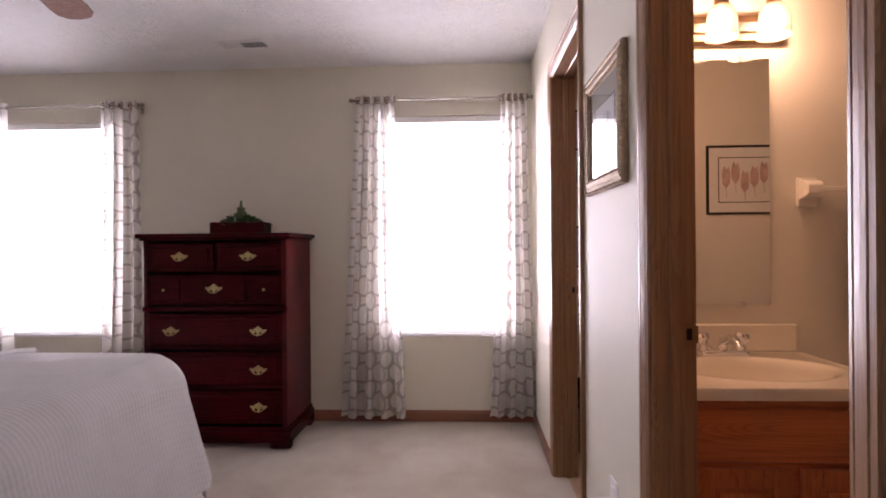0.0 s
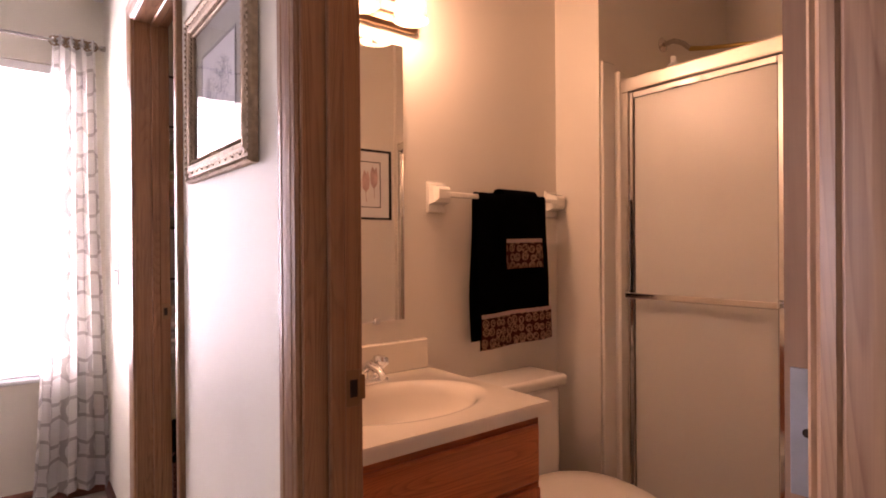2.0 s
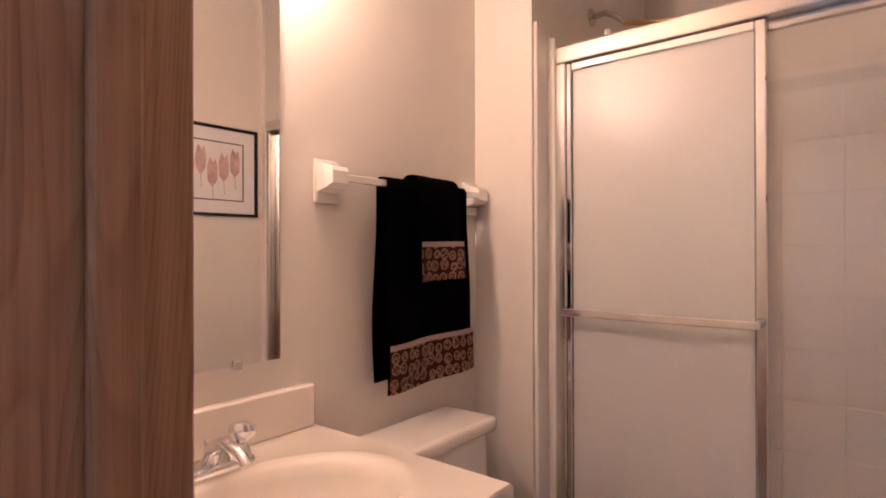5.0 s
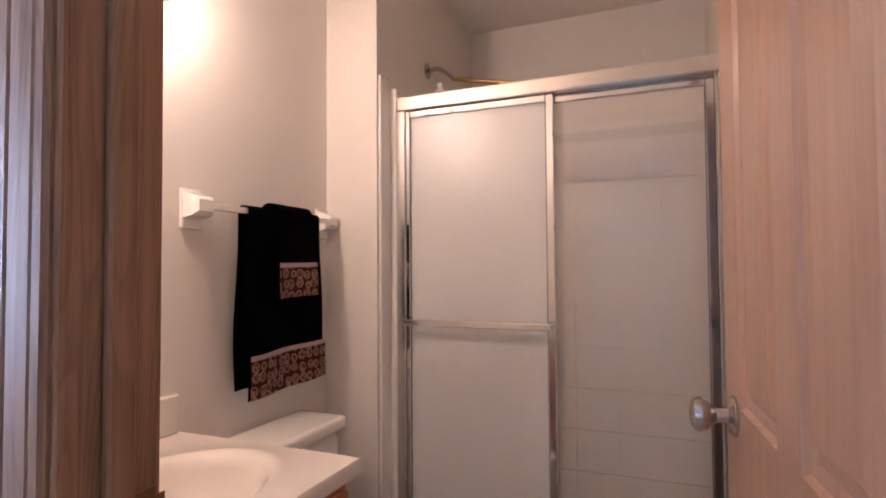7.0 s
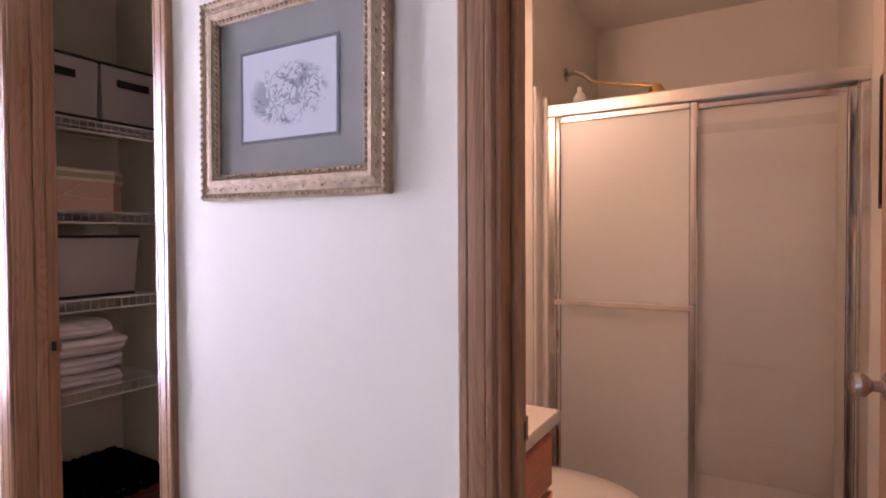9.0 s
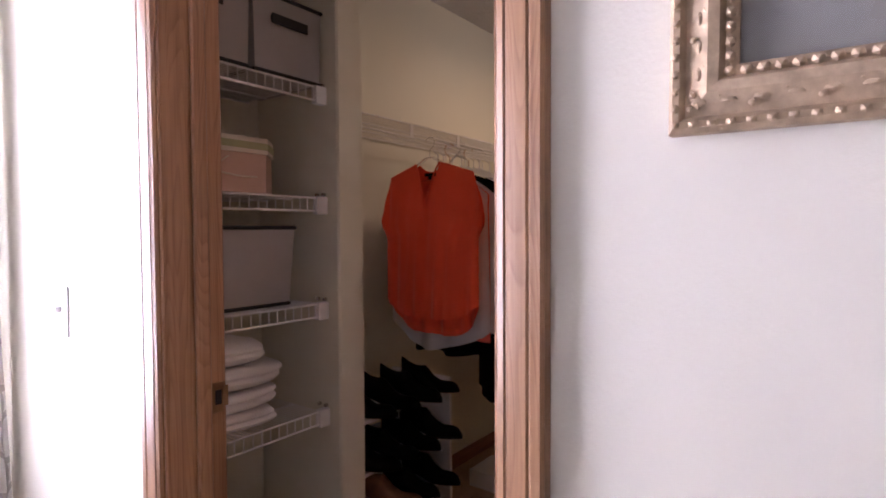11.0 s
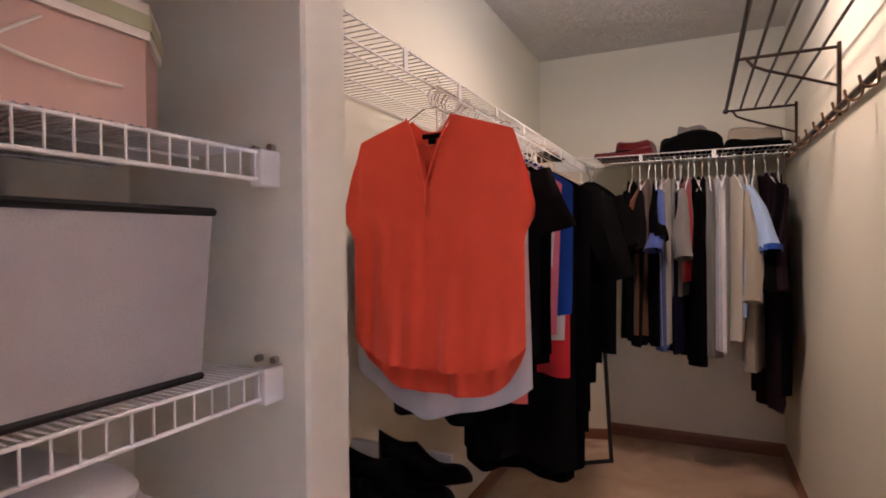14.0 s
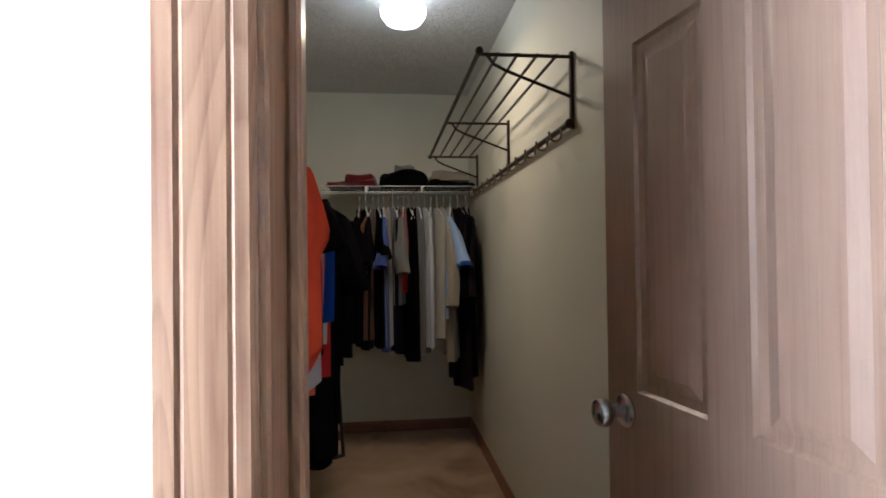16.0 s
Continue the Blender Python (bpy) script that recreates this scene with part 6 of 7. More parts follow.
    if hanger:
        bm = bmesh.new()
        hk = [(0.0, 0, -hook - 0.012), (0.0, 0, -0.045), (0.020, 0, -0.030), (0.026, 0, -0.010), (0.015, 0, 0.008), (-0.005, 0, 0.010), (-0.020, 0, 0.0)]
        tube(bm, hk, 0.0030, 6)
        tube(bm, [(-hw * 0.88, 0, -hook - 0.112), (-hw * 0.45, 0, -hook - 0.048), (0, 0, -hook - 0.014), (hw * 0.45, 0, -hook - 0.048), (hw * 0.88, 0, -hook - 0.112)], 0.0042, 6)
        part("hanger", bm, M_WHITE if seed % 5 else M_BEIGEPL, t, "plastic hanger")
    return t


M_BEIGEPL = plain("beige_plastic", (0.60, 0.46, 0.34), 0.4, var=0.03)


def dyed(name, c, weave=420.0):
    return cloth(name, c, 0.06, weave)


C_RED = dyed("coral_red_crepe", (0.90, 0.100, 0.034))
C_CORAL = dyed("coral_cotton", (0.68, 0.13, 0.10))
C_WHITE = dyed("white_cotton", (0.60, 0.585, 0.59))
C_CREAM = dyed("cream_cotton", (0.46, 0.42, 0.34))
C_BLACK = M_BLACK
C_CHAR = dyed("charcoal_knit", (0.006, 0.0055, 0.006))
C_NAVY = dyed("navy_cotton", (0.006, 0.007, 0.018))
C_BLUE = dyed("royal_blue", (0.010, 0.055, 0.32))
C_PINK = dyed("pink_jersey", (0.66, 0.16, 0.22))
C_SCARLET = dyed("scarlet_jersey", (0.52, 0.020, 0.022))
C_BROWN = dyed("rust_brown_cotton", (0.12, 0.040, 0.012))
C_SLATE = dyed("slate_blue_print", (0.05, 0.06, 0.09))
C_GREY = dyed("grey_marl", (0.17, 0.16, 0.15))
C_OXBLOOD = dyed("dark_red_knit", (0.11, 0.008, 0.010))
C_LGREY = dyed("pale_grey_cotton", (0.44, 0.45, 0.50))
C_SKY = dyed("light_blue_pique", (0.30, 0.40, 0.62))
C_BEIGE = dyed("beige_cotton", (0.34, 0.29, 0.22))
C_PLAID = dyed("blue_check", (0.06, 0.09, 0.30))
C_PURPLE = dyed("dark_plum", (0.016, 0.009, 0.014))
RAIL_N = (3.288, 1.642)


def on_north(name, label, x, *a, **k):
    return garment(name, label, (x, RAIL_N[0] + k.pop("dy", 0.165) - 0.16, RAIL_N[1]), 90 + k.pop("twist", 0), *a, **k)


# the rail lies under the lip; garments hang from it, their shoulders across the rail


def blouse(place, turn):
    """Loose V-neck blouse with cap sleeves cut in one with the body; the back hangs longer than the front."""
    half = 0.298

    def side(front):
        o = -1 if front else 1

        def f(u, v):
            s = 2 * u - 1
            x0 = abs(s) * half
            zt = -0.100 if x0 > 0.068 else (-0.100 - (0.190 * (1 - x0 / 0.068) ** 1.3 if front else 0.036 * (1 - (x0 / 0.068) ** 2)))
            if x0 > 0.068:
                zt -= 0.32 * (x0 - 0.068) + 5.5 * max(0.0, x0 - 0.225) ** 1.2
            low = (-0.765 if front else -0.845) + (0.075 if front else 0.15) * abs(s) ** 4
            z = zt + (low - zt) * v
            k = min(1.0, max(0.0, (-z - 0.345) / 0.08))
            w = 1 - 0.15 * k * k * (3 - 2 * k) + 0.03 * max(0.0, (-z - 0.4))
            e = math.sqrt(max(0.0, 1 - s * s))
            d = min(1.0, max(0.0, (-z - 0.16) / 0.6))
            fold = 0.5 * math.sin(9 * s + 0.7 + 1.4 * d) + 0.4 * math.sin(17 * s + 2.1 - d) + 0.25 * math.sin(29 * s + 5 * d)
            arm = 0.010 * math.exp(-((abs(s) - 0.80) / 0.05) ** 2) * math.exp(-((z + 0.25) / 0.12) ** 2)
            y = o * (0.013 + 0.022 * min(1.0, 2.4 * d)) * e + 0.013 * fold * d ** 0.8 * (0.4 + 0.6 * e) - o * arm
            drape = 0.004 * math.sin(40 * z + 6 * s) * math.exp(-((z + 0.30) / 0.10) ** 2) * abs(s)
            return Vector((s * half * w, y + drape, z))
        return f

    bm = bmesh.new()
    sheet(bm, side(False), 64, 44)
    sheet(bm, side(True), 64, 44)
    bmesh.ops.remove_doubles(bm, verts=bm.verts, dist=0.0008)
    t = tagged(mesh_object("blouse", bm, C_RED, smooth=True), "coral red short-sleeved V-neck blouse on a clear hanger", "clothing", group="hanging clothes")
    t.matrix_world = Matrix.Translation(place) @ pose(0, 0, 0, 0, 0, turn) @ Matrix.Scale(0.91, 4)
    for sgn_ in (-1, 1):
        bm = bmesh.new()
        tube(bm, [(sgn_ * 0.068 * f, -0.018 - 0.028 * (1 - f), -0.100 - 0.190 * (1 - f) ** 1.3) for f in (1.0, 0.75, 0.5, 0.25, 0.0)] + [(0.004, -0.046, -0.365)], 0.0032, 6)
        part("neck_binding", bm, C_RED, t)
    bm = bmesh.new()
    tube(bm, [(0.0, 0, -0.075), (0.0, 0, -0.045), (0.020, 0, -0.030), (0.026, 0, -0.010), (0.015, 0, 0.008), (-0.005, 0, 0.010), (-0.020, 0, 0.0)], 0.0024, 6)
    tube(bm, [(-0.205, 0, -0.172), (-0.10, 0, -0.122), (-0.02, 0, -0.078), (0.02, 0, -0.078), (0.10, 0, -0.122), (0.205, 0, -0.172)], 0.0052, 8)
    rod(bm, (-0.06, 0.004, -0.172), (0.06, 0.004, -0.172), 0.0012, 5)
    part("hanger", bm, M_CLEARPL, t, "clear plastic hanger")
    return t


red = blouse((2.055, RAIL_N[0] - 0.026, RAIL_N[1]), -92)
bm = bmesh.new()
box(bm, (-0.030, -0.0005, -0.156), (0.030, 0.0025, -0.142), 0.001)
box(bm, (-0.011, -0.0005, -0.170), (0.011, 0.0025, -0.1565), 0.001)
part("neck_label", bm, M_BLACK, red, "black woven neck label")
on_north("shirt", "white shirt with a curved hem behind the blouse", 2.150, 0.47, 0.735, C_WHITE, seed=2, curved=0.10, flare=1.12)
on_north("shirt", "coral cotton top on a plastic hanger", 2.188, 0.44, 0.69, C_CORAL, seed=3, flare=1.08)
on_north("shirt", "black top with a dark hem under the white shirt", 2.205, 0.38, 0.76, C_BLACK, seed=4)
on_north("shirt", "white cotton shirt among the hanging clothes", 2.232, 0.44, 0.66, C_WHITE, seed=5, flare=1.06)
on_north("shirt", "dark blue patterned top among the hanging clothes", 2.255, 0.40, 0.66, C_SLATE, seed=6)
for i, x in enumerate((2.30, 2.345, 2.39, 2.44, 2.485)):
    on_north("shirt", "black jersey top on a white hanger", x, 0.42, (0.60, 0.66, 0.64, 0.62, 0.66)[i], C_BLACK if i % 2 else C_CHAR, sleeve=0.16 if i == 0 else 0.0, seed=8 + i, flare=1.06, dy=0.15 + 0.012 * (i % 3))
on_north("shirt", "white cotton top hanging over the black dresses", 2.53, 0.42, 0.36, C_WHITE, seed=13, dy=0.15)
on_north("shirt", "pink jersey top among the hanging clothes", 2.592, 0.41, 0.58, C_PINK, seed=14, dy=0.15)
on_north("shirt", "royal blue top among the hanging clothes", 2.63, 0.46, 0.53, C_BLUE, seed=15, dy=0.14)
on_north("shirt", "white top over a scarlet hem", 2.665, 0.43, 0.62, C_WHITE, seed=16, dy=0.15)
on_north("shirt", "scarlet jersey top among the hanging clothes", 2.70, 0.43, 0.74, C_SCARLET, seed=17, dy=0.145)
for i, x in enumerate((2.74, 2.785, 2.835, 2.89)):
    on_north("dress", "long black dress on a white hanger", x, 0.42, (1.06, 1.12, 1.08, 1.12)[i], C_BLACK if i % 2 else C_CHAR, seed=60 + i, flare=1.06, hem=0.05, dy=0.14 + 0.012 * (i % 3))
for i, x in enumerate((2.95, 3.01)):
    on_north("trousers", "long black trousers folded on a hanger", x, 0.44, (1.00, 0.94)[i], C_BLACK, seed=18 + i, flare=1.02, dy=0.14)
on_north("shirt", "cream cotton shirt among the hanging clothes", 3.08, 0.44, 0.62, C_CREAM, seed=23)
for i, x in enumerate((3.14, 3.25, 3.36)):
    on_north("jacket", "black jacket on a beige hanger", x, 0.44, (0.86, 0.90, 0.84)[i], C_BLACK, sleeve=0.36, seed=25 + 5 * i, dy=0.15)
# wide black top turned towards the room in the corner
garment("shirt", "black short-sleeved shirt turned outward at the end of the rail", (3.66, 3.215, 1.655), 62, 0.44, 0.84, C_BLACK, sleeve=0.24, seed=41, thick=0.05)
RAIL_B = (4.05, 1.672)
BACK = [
    (3.010, 0.46, 0.86, C_BLACK, 0.26, "black short-sleeved shirt on a white hanger"),
    (2.970, 0.46, 0.90, C_CHAR, 0.30, "charcoal knit shirt on a white hanger"),
    (2.925, 0.47, 0.84, C_BROWN, 0.30, "rust brown shirt on a white hanger"),
    (2.890, 0.46, 0.88, C_BLACK, 0.24, "black shirt on a white hanger"),
    (2.858, 0.46, 0.90, C_PLAID, 0.30, "blue checked shirt on a white hanger"),
    (2.828, 0.46, 0.88, C_CREAM, 0.0, "cream patterned shirt on a white hanger"),
    (2.795, 0.47, 0.62, C_GREY, 0.34, "grey short-sleeved shirt on a white hanger"),
    (2.765, 0.46, 0.92, C_NAVY, 0.0, "dark navy shirt on a white hanger"),
    (2.728, 0.46, 0.56, C_SCARLET, 0.0, "scarlet shirt between dark ones on a white hanger"),
    (2.698, 0.47, 0.97, C_BLACK, 0.0, "black shirt on a white hanger"),
    (2.662, 0.46, 0.94, C_BLACK, 0.0, "black shirt on a white hanger"),
    (2.630, 0.46, 0.92, C_GREY, 0.0, "grey striped shirt on a white hanger"),
    (2.592, 0.47, 0.88, C_WHITE, 0.0, "white dress shirt on a white hanger"),
    (2.552, 0.47, 0.88, C_LGREY, 0.0, "pale grey dress shirt on a white hanger"),
    (2.512, 0.47, 0.84, C_CREAM, 0.0, "cream shirt on a white hanger"),
    (2.468, 0.48, 0.72, C_SKY, 0.30, "light blue polo shirt with royal blue cuffs on a white hanger"),
    (2.425, 0.47, 0.98, C_BEIGE, 0.55, "beige shirt on a white hanger"),
    (2.375, 0.48, 1.16, C_PURPLE, 0.5, "dark plum coat on a white hanger"),
    (2.320, 0.48, 1.08, C_BLACK, 0.5, "black coat against the closet wall"),
]
for i, (y, w, ln, col, sl, lab) in enumerate(BACK):
    garment("coat" if "coat" in lab else "shirt", lab, (RAIL_B[0], y, RAIL_B[1]), 9 * math.sin(2.3 * i), w, ln, col, sleeve=sl, seed=50 + i, thick=0.036, swing=0.015 * math.sin(i), spread=0.05 if col is C_SKY else 0.0, flare=1.05, hook=0.085, kick=0.075 if col is C_BROWN else -0.10 if col is C_SKY else 0.022 * math.sin(1.9 * i), cuff=C_BLUE if col is C_SKY else None)


def folded_pile(name, label, x0, x1, y0, y1, z, h, colour, seed, layers=2):
    rnd = random.Random(seed)
    ph = [rnd.uniform(0, 6.28) for _ in range(6)]
    bm = bmesh.new()

    def fn(u, v):
        a, b = 2 * u - 1, 2 * v - 1
        k = max(0.0, 1 - max(abs(a), abs(b)) ** 5)
        bumpy = 0.72 + 0.28 * math.sin(3.1 * a + ph[0]) * math.cos(2.3 * b + ph[1])
        return Vector((x0 + (x1 - x0) * u + 0.012 * math.sin(6 * v + ph[2]), y0 + (y1 - y0) * v + 0.012 * math.sin(7 * u + ph[3]), z + h * k ** 0.28 * bumpy + 0.006 * math.sin(13 * a + ph[4]) * k))
    sheet(bm, fn, 26, 26)
    sheet(bm, lambda u, v: Vector((x0 + (x1 - x0) * u, y0 + (y1 - y0) * v, z)), 2, 2)
    return tagged(mesh_object(name, bm, colour, smooth=True), label, "folded clothes", group="folded clothes on the shelf")


ZS = 1.7175
folded_pile("folded_clothes", "dark red knitwear folded on the wire shelf", 4.08, 4.46, 2.888, 3.214, ZS, 0.055, C_OXBLOOD, 1)
folded_pile("folded_clothes", "dark red sweater heaped on the folded knitwear", 4.11, 4.45, 2.908, 3.099, ZS + 0.035, 0.075, C_OXBLOOD, 2)
folded_pile("folded_clothes", "black sweater heaped on the wire shelf", 4.08, 4.47, 2.563, 2.879, ZS, 0.135, C_BLACK, 3)
folded_pile("folded_clothes", "grey cap lying on the black sweater", 4.14, 4.37, 2.639, 2.773, ZS + 0.105, 0.055, C_GREY, 4)
folded_pile("folded_clothes", "black folded clothes at the end of the shelf", 4.08, 4.47, 2.256, 2.553, ZS, 0.06, C_BLACK, 5)
folded_pile("folded_clothes", "beige blanket on the black folded clothes", 4.09, 4.46, 2.285, 2.534, ZS + 0.04, 0.085, C_BEIGE, 6)
folded_pile("folded_clothes", "dark folded trousers at the end of the long shelf", 3.60, 3.98, 3.350, 3.620, 1.6955, 0.05, C_BLACK, 7)


def empty_hangers(xs_, mat, group):
    for i, x in enumerate(xs_):
        bm = bmesh.new()
        hk = [(0.0, 0, -0.075), (0.0, 0, -0.045), (0.020, 0, -0.030), (0.026, 0, -0.010), (0.015, 0, 0.008), (-0.005, 0, 0.010), (-0.020, 0, 0.0)]
        tube(bm, hk, 0.0022, 6)
        tube(bm, [(0, 0, -0.075), (-0.165, 0, -0.150), (-0.18, 0, -0.168), (-0.16, 0, -0.178), (0.16, 0, -0.178), (0.18, 0, -0.168), (0.165, 0, -0.150)], 0.0026, 6, True)
        t = tagged(mesh_object("hanger", bm, mat), "empty plastic hanger on the closet rail", "hanger", group=group)
        t.matrix_world = Matrix.Translation((x, RAIL_N[0], RAIL_N[1])) @ pose(0, 0, 0, 0, 0, 90 + 6 * math.sin(3 * i))


empty_hangers((2.315, 2.36, 2.41, 2.46), M_WHITE, "white hangers")
empty_hangers((3.04, 3.10), M_BEIGEPL, "beige hangers")


def coat_rack():
    t = thing("coat_rack", "dark iron wall coat rack with a slatted shelf and hooks", "coat rack")
    xa, xm, xb = 2.235, 3.150, 4.060
    yw, yf, zs, zh = Y_CS + 0.012, 2.550, 1.908, 1.682
    for k, y in enumerate((yf, yf - 0.065, yf - 0.13, yf - 0.195, yf - 0.26)):
        bm = bmesh.new()
        rod(bm, (xa - 0.02 * (k == 0), y, zs), (xb + 0.02 * (k == 0), y, zs), 0.0085 if k == 0 else 0.0055, 8)
        if k == 0:
            for x in (xa - 0.02, xb + 0.02):
                bmesh.ops.create_uvsphere(bm, u_segments=10, v_segments=8, radius=0.014, matrix=Matrix.Translation((x, y, zs)))
        part("shelf_bar", bm, M_DARKIRON, t)
    for x in (xa, xm, xb):
        bm = bmesh.new()
        tube(bm, [(x, yf, zs - 0.004), (x, yw, zs - 0.004)], 0.0062, 8)
        part("cross_bar", bm, M_DARKIRON, t)
        bm = bmesh.new()
        box(bm, (x - 0.008, yw - 0.011, zh - 0.015), (x + 0.008, yw + 0.001, zs + 0.012), 0.001)
        part("upright", bm, M_DARKIRON, t)
        bm = bmesh.new()
        tube(bm, [(x, yf - 0.03, zs - 0.008), (x, yf - 0.05, zs - 0.035), (x, yf - 0.09, zs - 0.055), (x, yf - 0.17, zs - 0.085), (x, yf - 0.25, zs - 0.115), (x, yw, zs - 0.135)], 0.0055, 8)
        part("brace", bm, M_DARKIRON, t)
    bm = bmesh.new()
    rod(bm, (xa - 0.015, yw + 0.008, zh), (xb, yw + 0.008, zh), 0.0105, 10)
    for x in (xa - 0.015, xb):
        bmesh.ops.create_uvsphere(bm, u_segments=10, v_segments=8, radius=0.016, matrix=Matrix.Translation((x, yw + 0.008, zh)))
    part("hook_rail", bm, M_DARKIRON, t)
    for k in range(12):
        x = xa + 0.05 + k * (xb - xa - 0.1) / 11
        bm = bmesh.new()
        pts = [(x, yw + 0.016, zh - 0.002)] + [(x, yw + 0.036 - 0.020 * math.cos(a), zh - 0.026 - 0.020 * math.sin(a)) for a in [math.pi * q / 8 for q in range(9)]] + [(x, yw + 0.058, zh - 0.014)]
        tube(bm, pts, 0.0042, 7)
        part("hook", bm, M_BRONZE, t)


coat_rack()


def globe_light():
    t = thing("ceiling_globe_light", "lit white opal globe light on the closet ceiling", "ceiling lamp")
    bm = bmesh.new()
    lathe(bm, [(0.0, 0.0), (0.085, 0.0), (0.085, -0.015), (0.06, -0.03), (0.0, -0.03)], Matrix.Translation((2.95, 2.76, Z_C)), 24)
    part("base", bm, M_WHITE, t)
    bm = bmesh.new()
    lathe(bm, [(0.055, -0.030), (0.085, -0.045), (0.102, -0.075), (0.100, -0.105), (0.080, -0.135), (0.045, -0.150), (0.0, -0.155)], Matrix.Translation((2.95, 2.76, Z_C)), 28)
    g = part("globe", bm, M_GLOBE, t, "glowing opal glass", True)
    g.visible_shadow = False


globe_light()


def leaning_mirror():
    t = thing("leaning_mirror", "narrow black-framed mirror leaning in the closet corner", "mirror")
    m = Matrix.Translation((4.03, 3.118, 0.0)) @ pose(0, 0, 0, 0, 0, 124.5) @ pose(0, 0, 0, 7, 0, 0)
    w, h = 0.285, 1.28
    bm = bmesh.new()
    for lo, hi in (((0, -0.012, 0), (0.022, 0.010, h)), ((w - 0.022, -0.012, 0), (w, 0.010, h)), ((0.022, -0.012, 0), (w - 0.022, 0.010, 0.022)), ((0.022, -0.012, h - 0.022), (w - 0.022, 0.010, h))):
        box(bm, lo, hi, 0.002, 1, m)
    part("frame", bm, M_BLACKPLASTIC, t)
    bm = bmesh.new()
    box(bm, (0.022, -0.004, 0.022), (w - 0.022, 0.004, h - 0.022), 0, 1, m)
    part("glass", bm, M_MIRROR, t)


leaning_mirror()


def shoe(parent_group, x, y, z, turn, tilt, colour, heel, label, scale=1.0):
    m = Matrix.Translation((x, y, z)) @ pose(0, 0, 0, 0, 0, turn) @ pose(0, 0, 0, 0, tilt, 0) @ Matrix.Scale(scale, 4)
    bm = bmesh.new()
    rows, seg = 20, 14
    rings = []
    for k in range(rows + 1):
        f = k / rows
        px = -0.130 + 0.26 * f
        wdt = 0.031 + 0.012 * math.sin(math.pi * min(1.0, f * 1.1))
        if f < 0.15:
            wdt *= math.sqrt(max(0.05, 1 - (1 - f / 0.15) ** 2))
        if f > 0.80:
            wdt *= math.sqrt(max(0.02, 1 - ((f - 0.80) / 0.205) ** 2))
        ankle = 0.098 - 0.018 * math.sin(math.pi * min(1.0, f / 0.42)) if f < 0.42 else 0.098 - 0.050 * min(1.0, (f - 0.42) / 0.25) ** 0.8
        top_ = ankle * (1.0 if f < 0.82 else math.sqrt(max(0.12, 1 - ((f - 0.82) / 0.19) ** 2)))
        base_ = heel * max(0.0, 1 - f * 1.9) ** 0.8 + 0.010 * max(0.0, f - 0.8)
        ring = []
        for q in range(seg):
            a = 2 * math.pi * q / seg
            c, sn = math.cos(a), math.sin(a)
            ring.append(bm.verts.new(m @ Vector((px, wdt * math.copysign(abs(c) ** 0.7, c), base_ + top_ * (0.5 + 0.5 * math.copysign(abs(sn) ** 0.75, sn))))))
        rings.append(ring)
    for p, q in zip(rings, rings[1:]):
        for e in range(seg):
            bm.faces.new((p[e], p[(e + 1) % seg], q[(e + 1) % seg], q[e]))
    bm.faces.new(rings[0])
    bm.faces.new(rings[-1][::-1])
    bmesh.ops.recalc_face_normals(bm, faces=bm.faces)
    t = tagged(mesh_object("shoe", bm, colour, smooth=True), label, "shoe", group="shoes on the rack")
    if heel > 0.02:
        bm = bmesh.new()
        box(bm, (-0.125, -0.024, -0.002), (-0.080, 0.024, heel + 0.004), 0.004, 1, m)
        part("heel", bm, M_BLACKPLASTIC, t)
    return t


M_LEATHER = cloth("black_leather", (0.0024, 0.0022, 0.0024), 0.3, 90, rough=0.5)
M_SUEDE = cloth("black_suede", (0.0024, 0.002, 0.0024), 0.3, 200)
M_TANLEATHER = plain("tan_leather", (0.20, 0.095, 0.045), 0.45, var=0.25, scale=30)


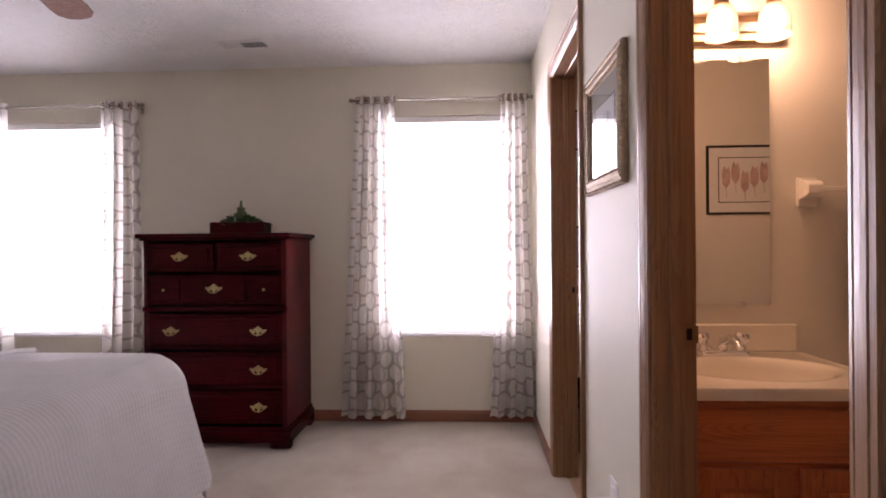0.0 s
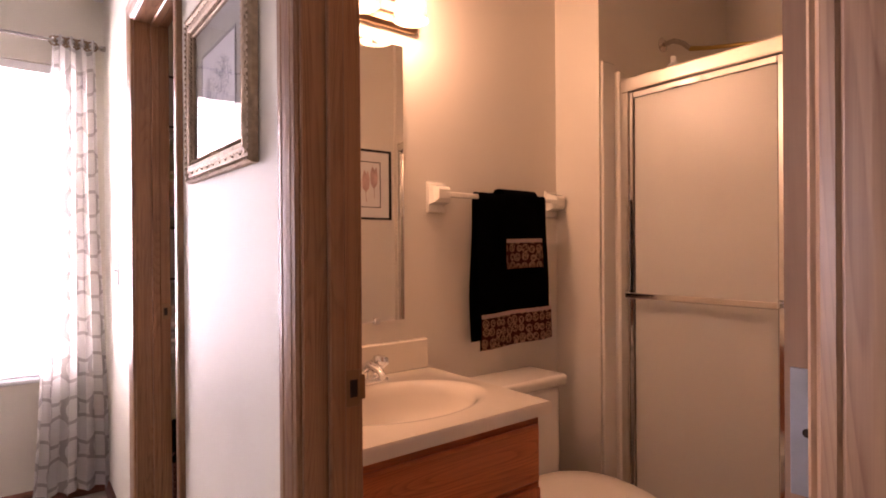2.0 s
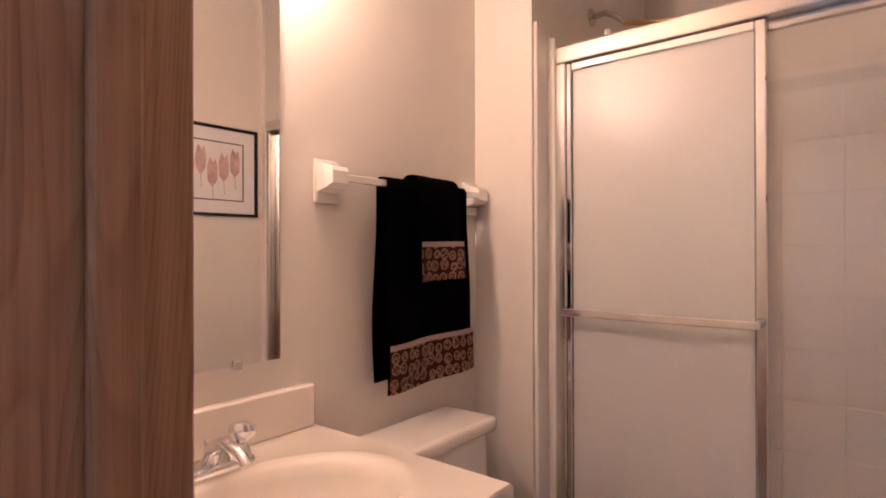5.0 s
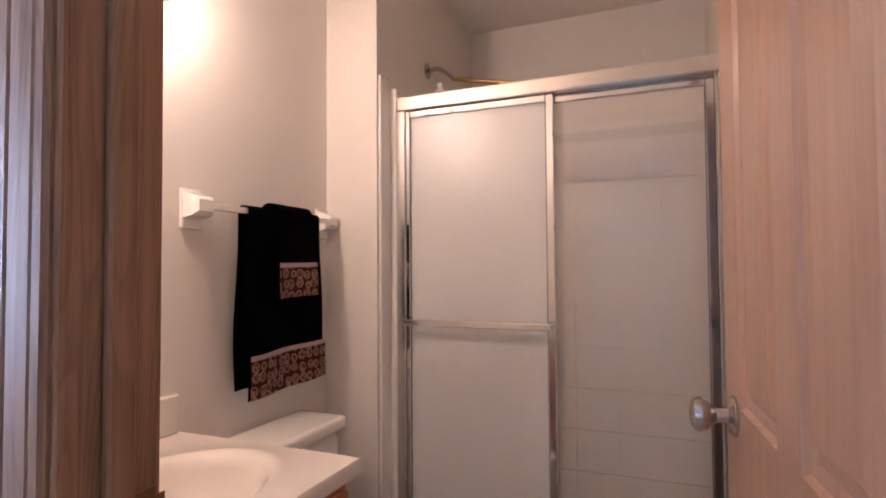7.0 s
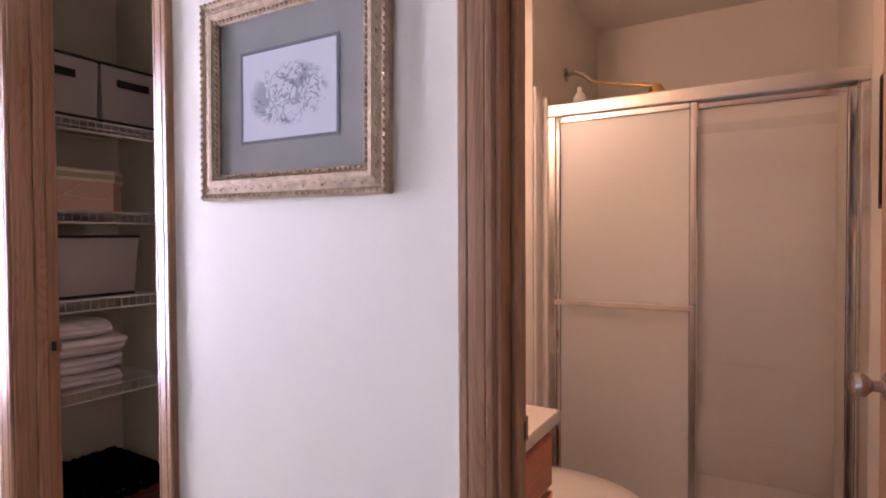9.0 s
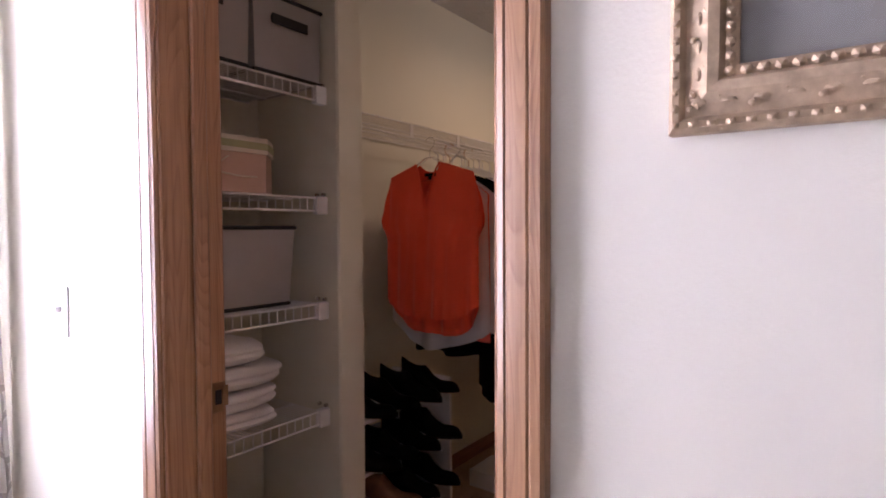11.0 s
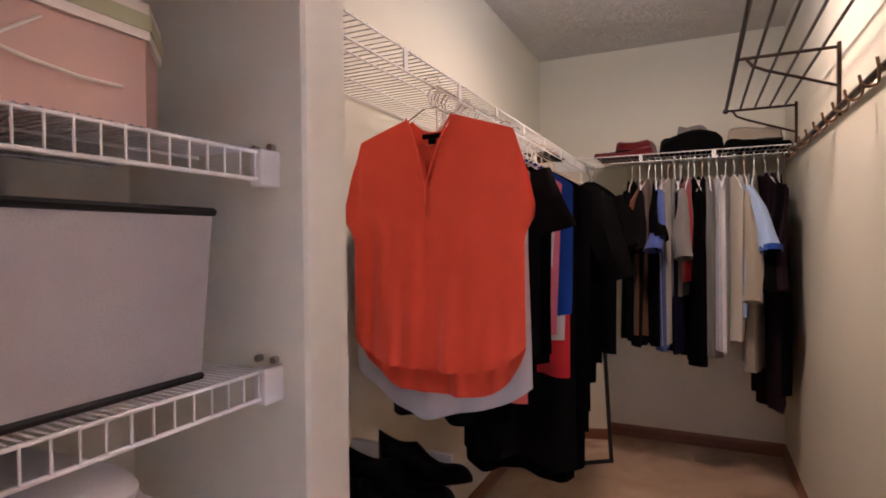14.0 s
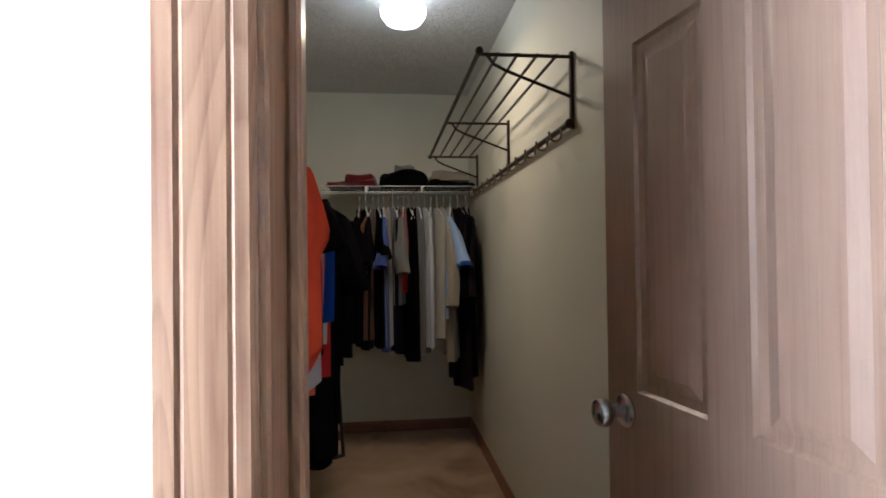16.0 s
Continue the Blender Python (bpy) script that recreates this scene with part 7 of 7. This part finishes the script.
def shoe_rack():
    t = thing("shoe_rack", "low white shelf unit for shoes under the clothes", "shoe rack")
    x0, x1, y0, y1 = 1.672, 2.250, 3.300, 3.630
    part("side_panel", boxes(((x0, y0, 0.0), (x0 + 0.016, y1, 0.66)), bevel=0.002), M_WHITE, t)
    part("side_panel", boxes(((x1 - 0.016, y0, 0.0), (x1, y1, 0.66)), bevel=0.002), M_WHITE, t)
    for z in (0.04, 0.22, 0.41, 0.60):
        part("shelf", boxes(((x0 + 0.0165, y0 + 0.004, z), (x1 - 0.0165, y1, z + 0.016)), bevel=0.002), M_WHITE, t)
    labs = ("black leather ankle boot on the rack", "black suede shoe on the rack", "tan leather loafer on the rack")
    k = 0
    for zi, z in enumerate((0.0565, 0.2365, 0.4265, 0.6165)):
        for q in range(4):
            x = x0 + 0.075 + q * 0.130
            mat = (M_LEATHER, M_SUEDE, M_LEATHER)[k % 3] if not (zi == 1 and q < 2) else M_TANLEATHER
            lab = labs[2] if mat is M_TANLEATHER else labs[k % 2]
            shoe("", x, y0 + 0.030, z + 0.002, -68 + 9 * math.sin(1.7 * k), 0, mat, 0.03 + 0.025 * (k % 2), lab, 0.94 + 0.05 * (k % 3))
            k += 1


shoe_rack()
bm = boxes(((2.62, 3.30, 0.0), (2.84, 3.46, 0.085)), bevel=0.004)
tagged(mesh_object("box", bm, M_WHITE), "low white box on the closet carpet", "box")

# ---- shower tiles, one by one ----
ST = 0.195
wall_t = tagged(mesh_object("shower_tile_wall", boxes(((3.220, 0.776, 0.055), (3.2395, 1.884, 1.86))), M_GROUT), "cream square tiles on the shower back wall", "tile wall", kind="structure")
bm = boxes(((3.213, -ST / 2 + 0.002, -ST / 2 + 0.002), (3.221, ST / 2 - 0.002, ST / 2 - 0.002)), bevel=0.002)
tile_me = bpy.data.meshes.new("tile")
bm.to_mesh(tile_me)
bm.free()
tile_me.materials.append(M_TILE)
y = 0.776 + ST / 2
while y + ST / 2 < 1.95:
    z = 0.055 + ST / 2
    while z + ST / 2 < 1.87:
        if y + ST / 2 < 1.884:
            o = new("tile", tile_me)
            o.parent = wall_t
            o.location = (random.uniform(-0.0006, 0.0006), y, z)
        z += ST
    y += ST
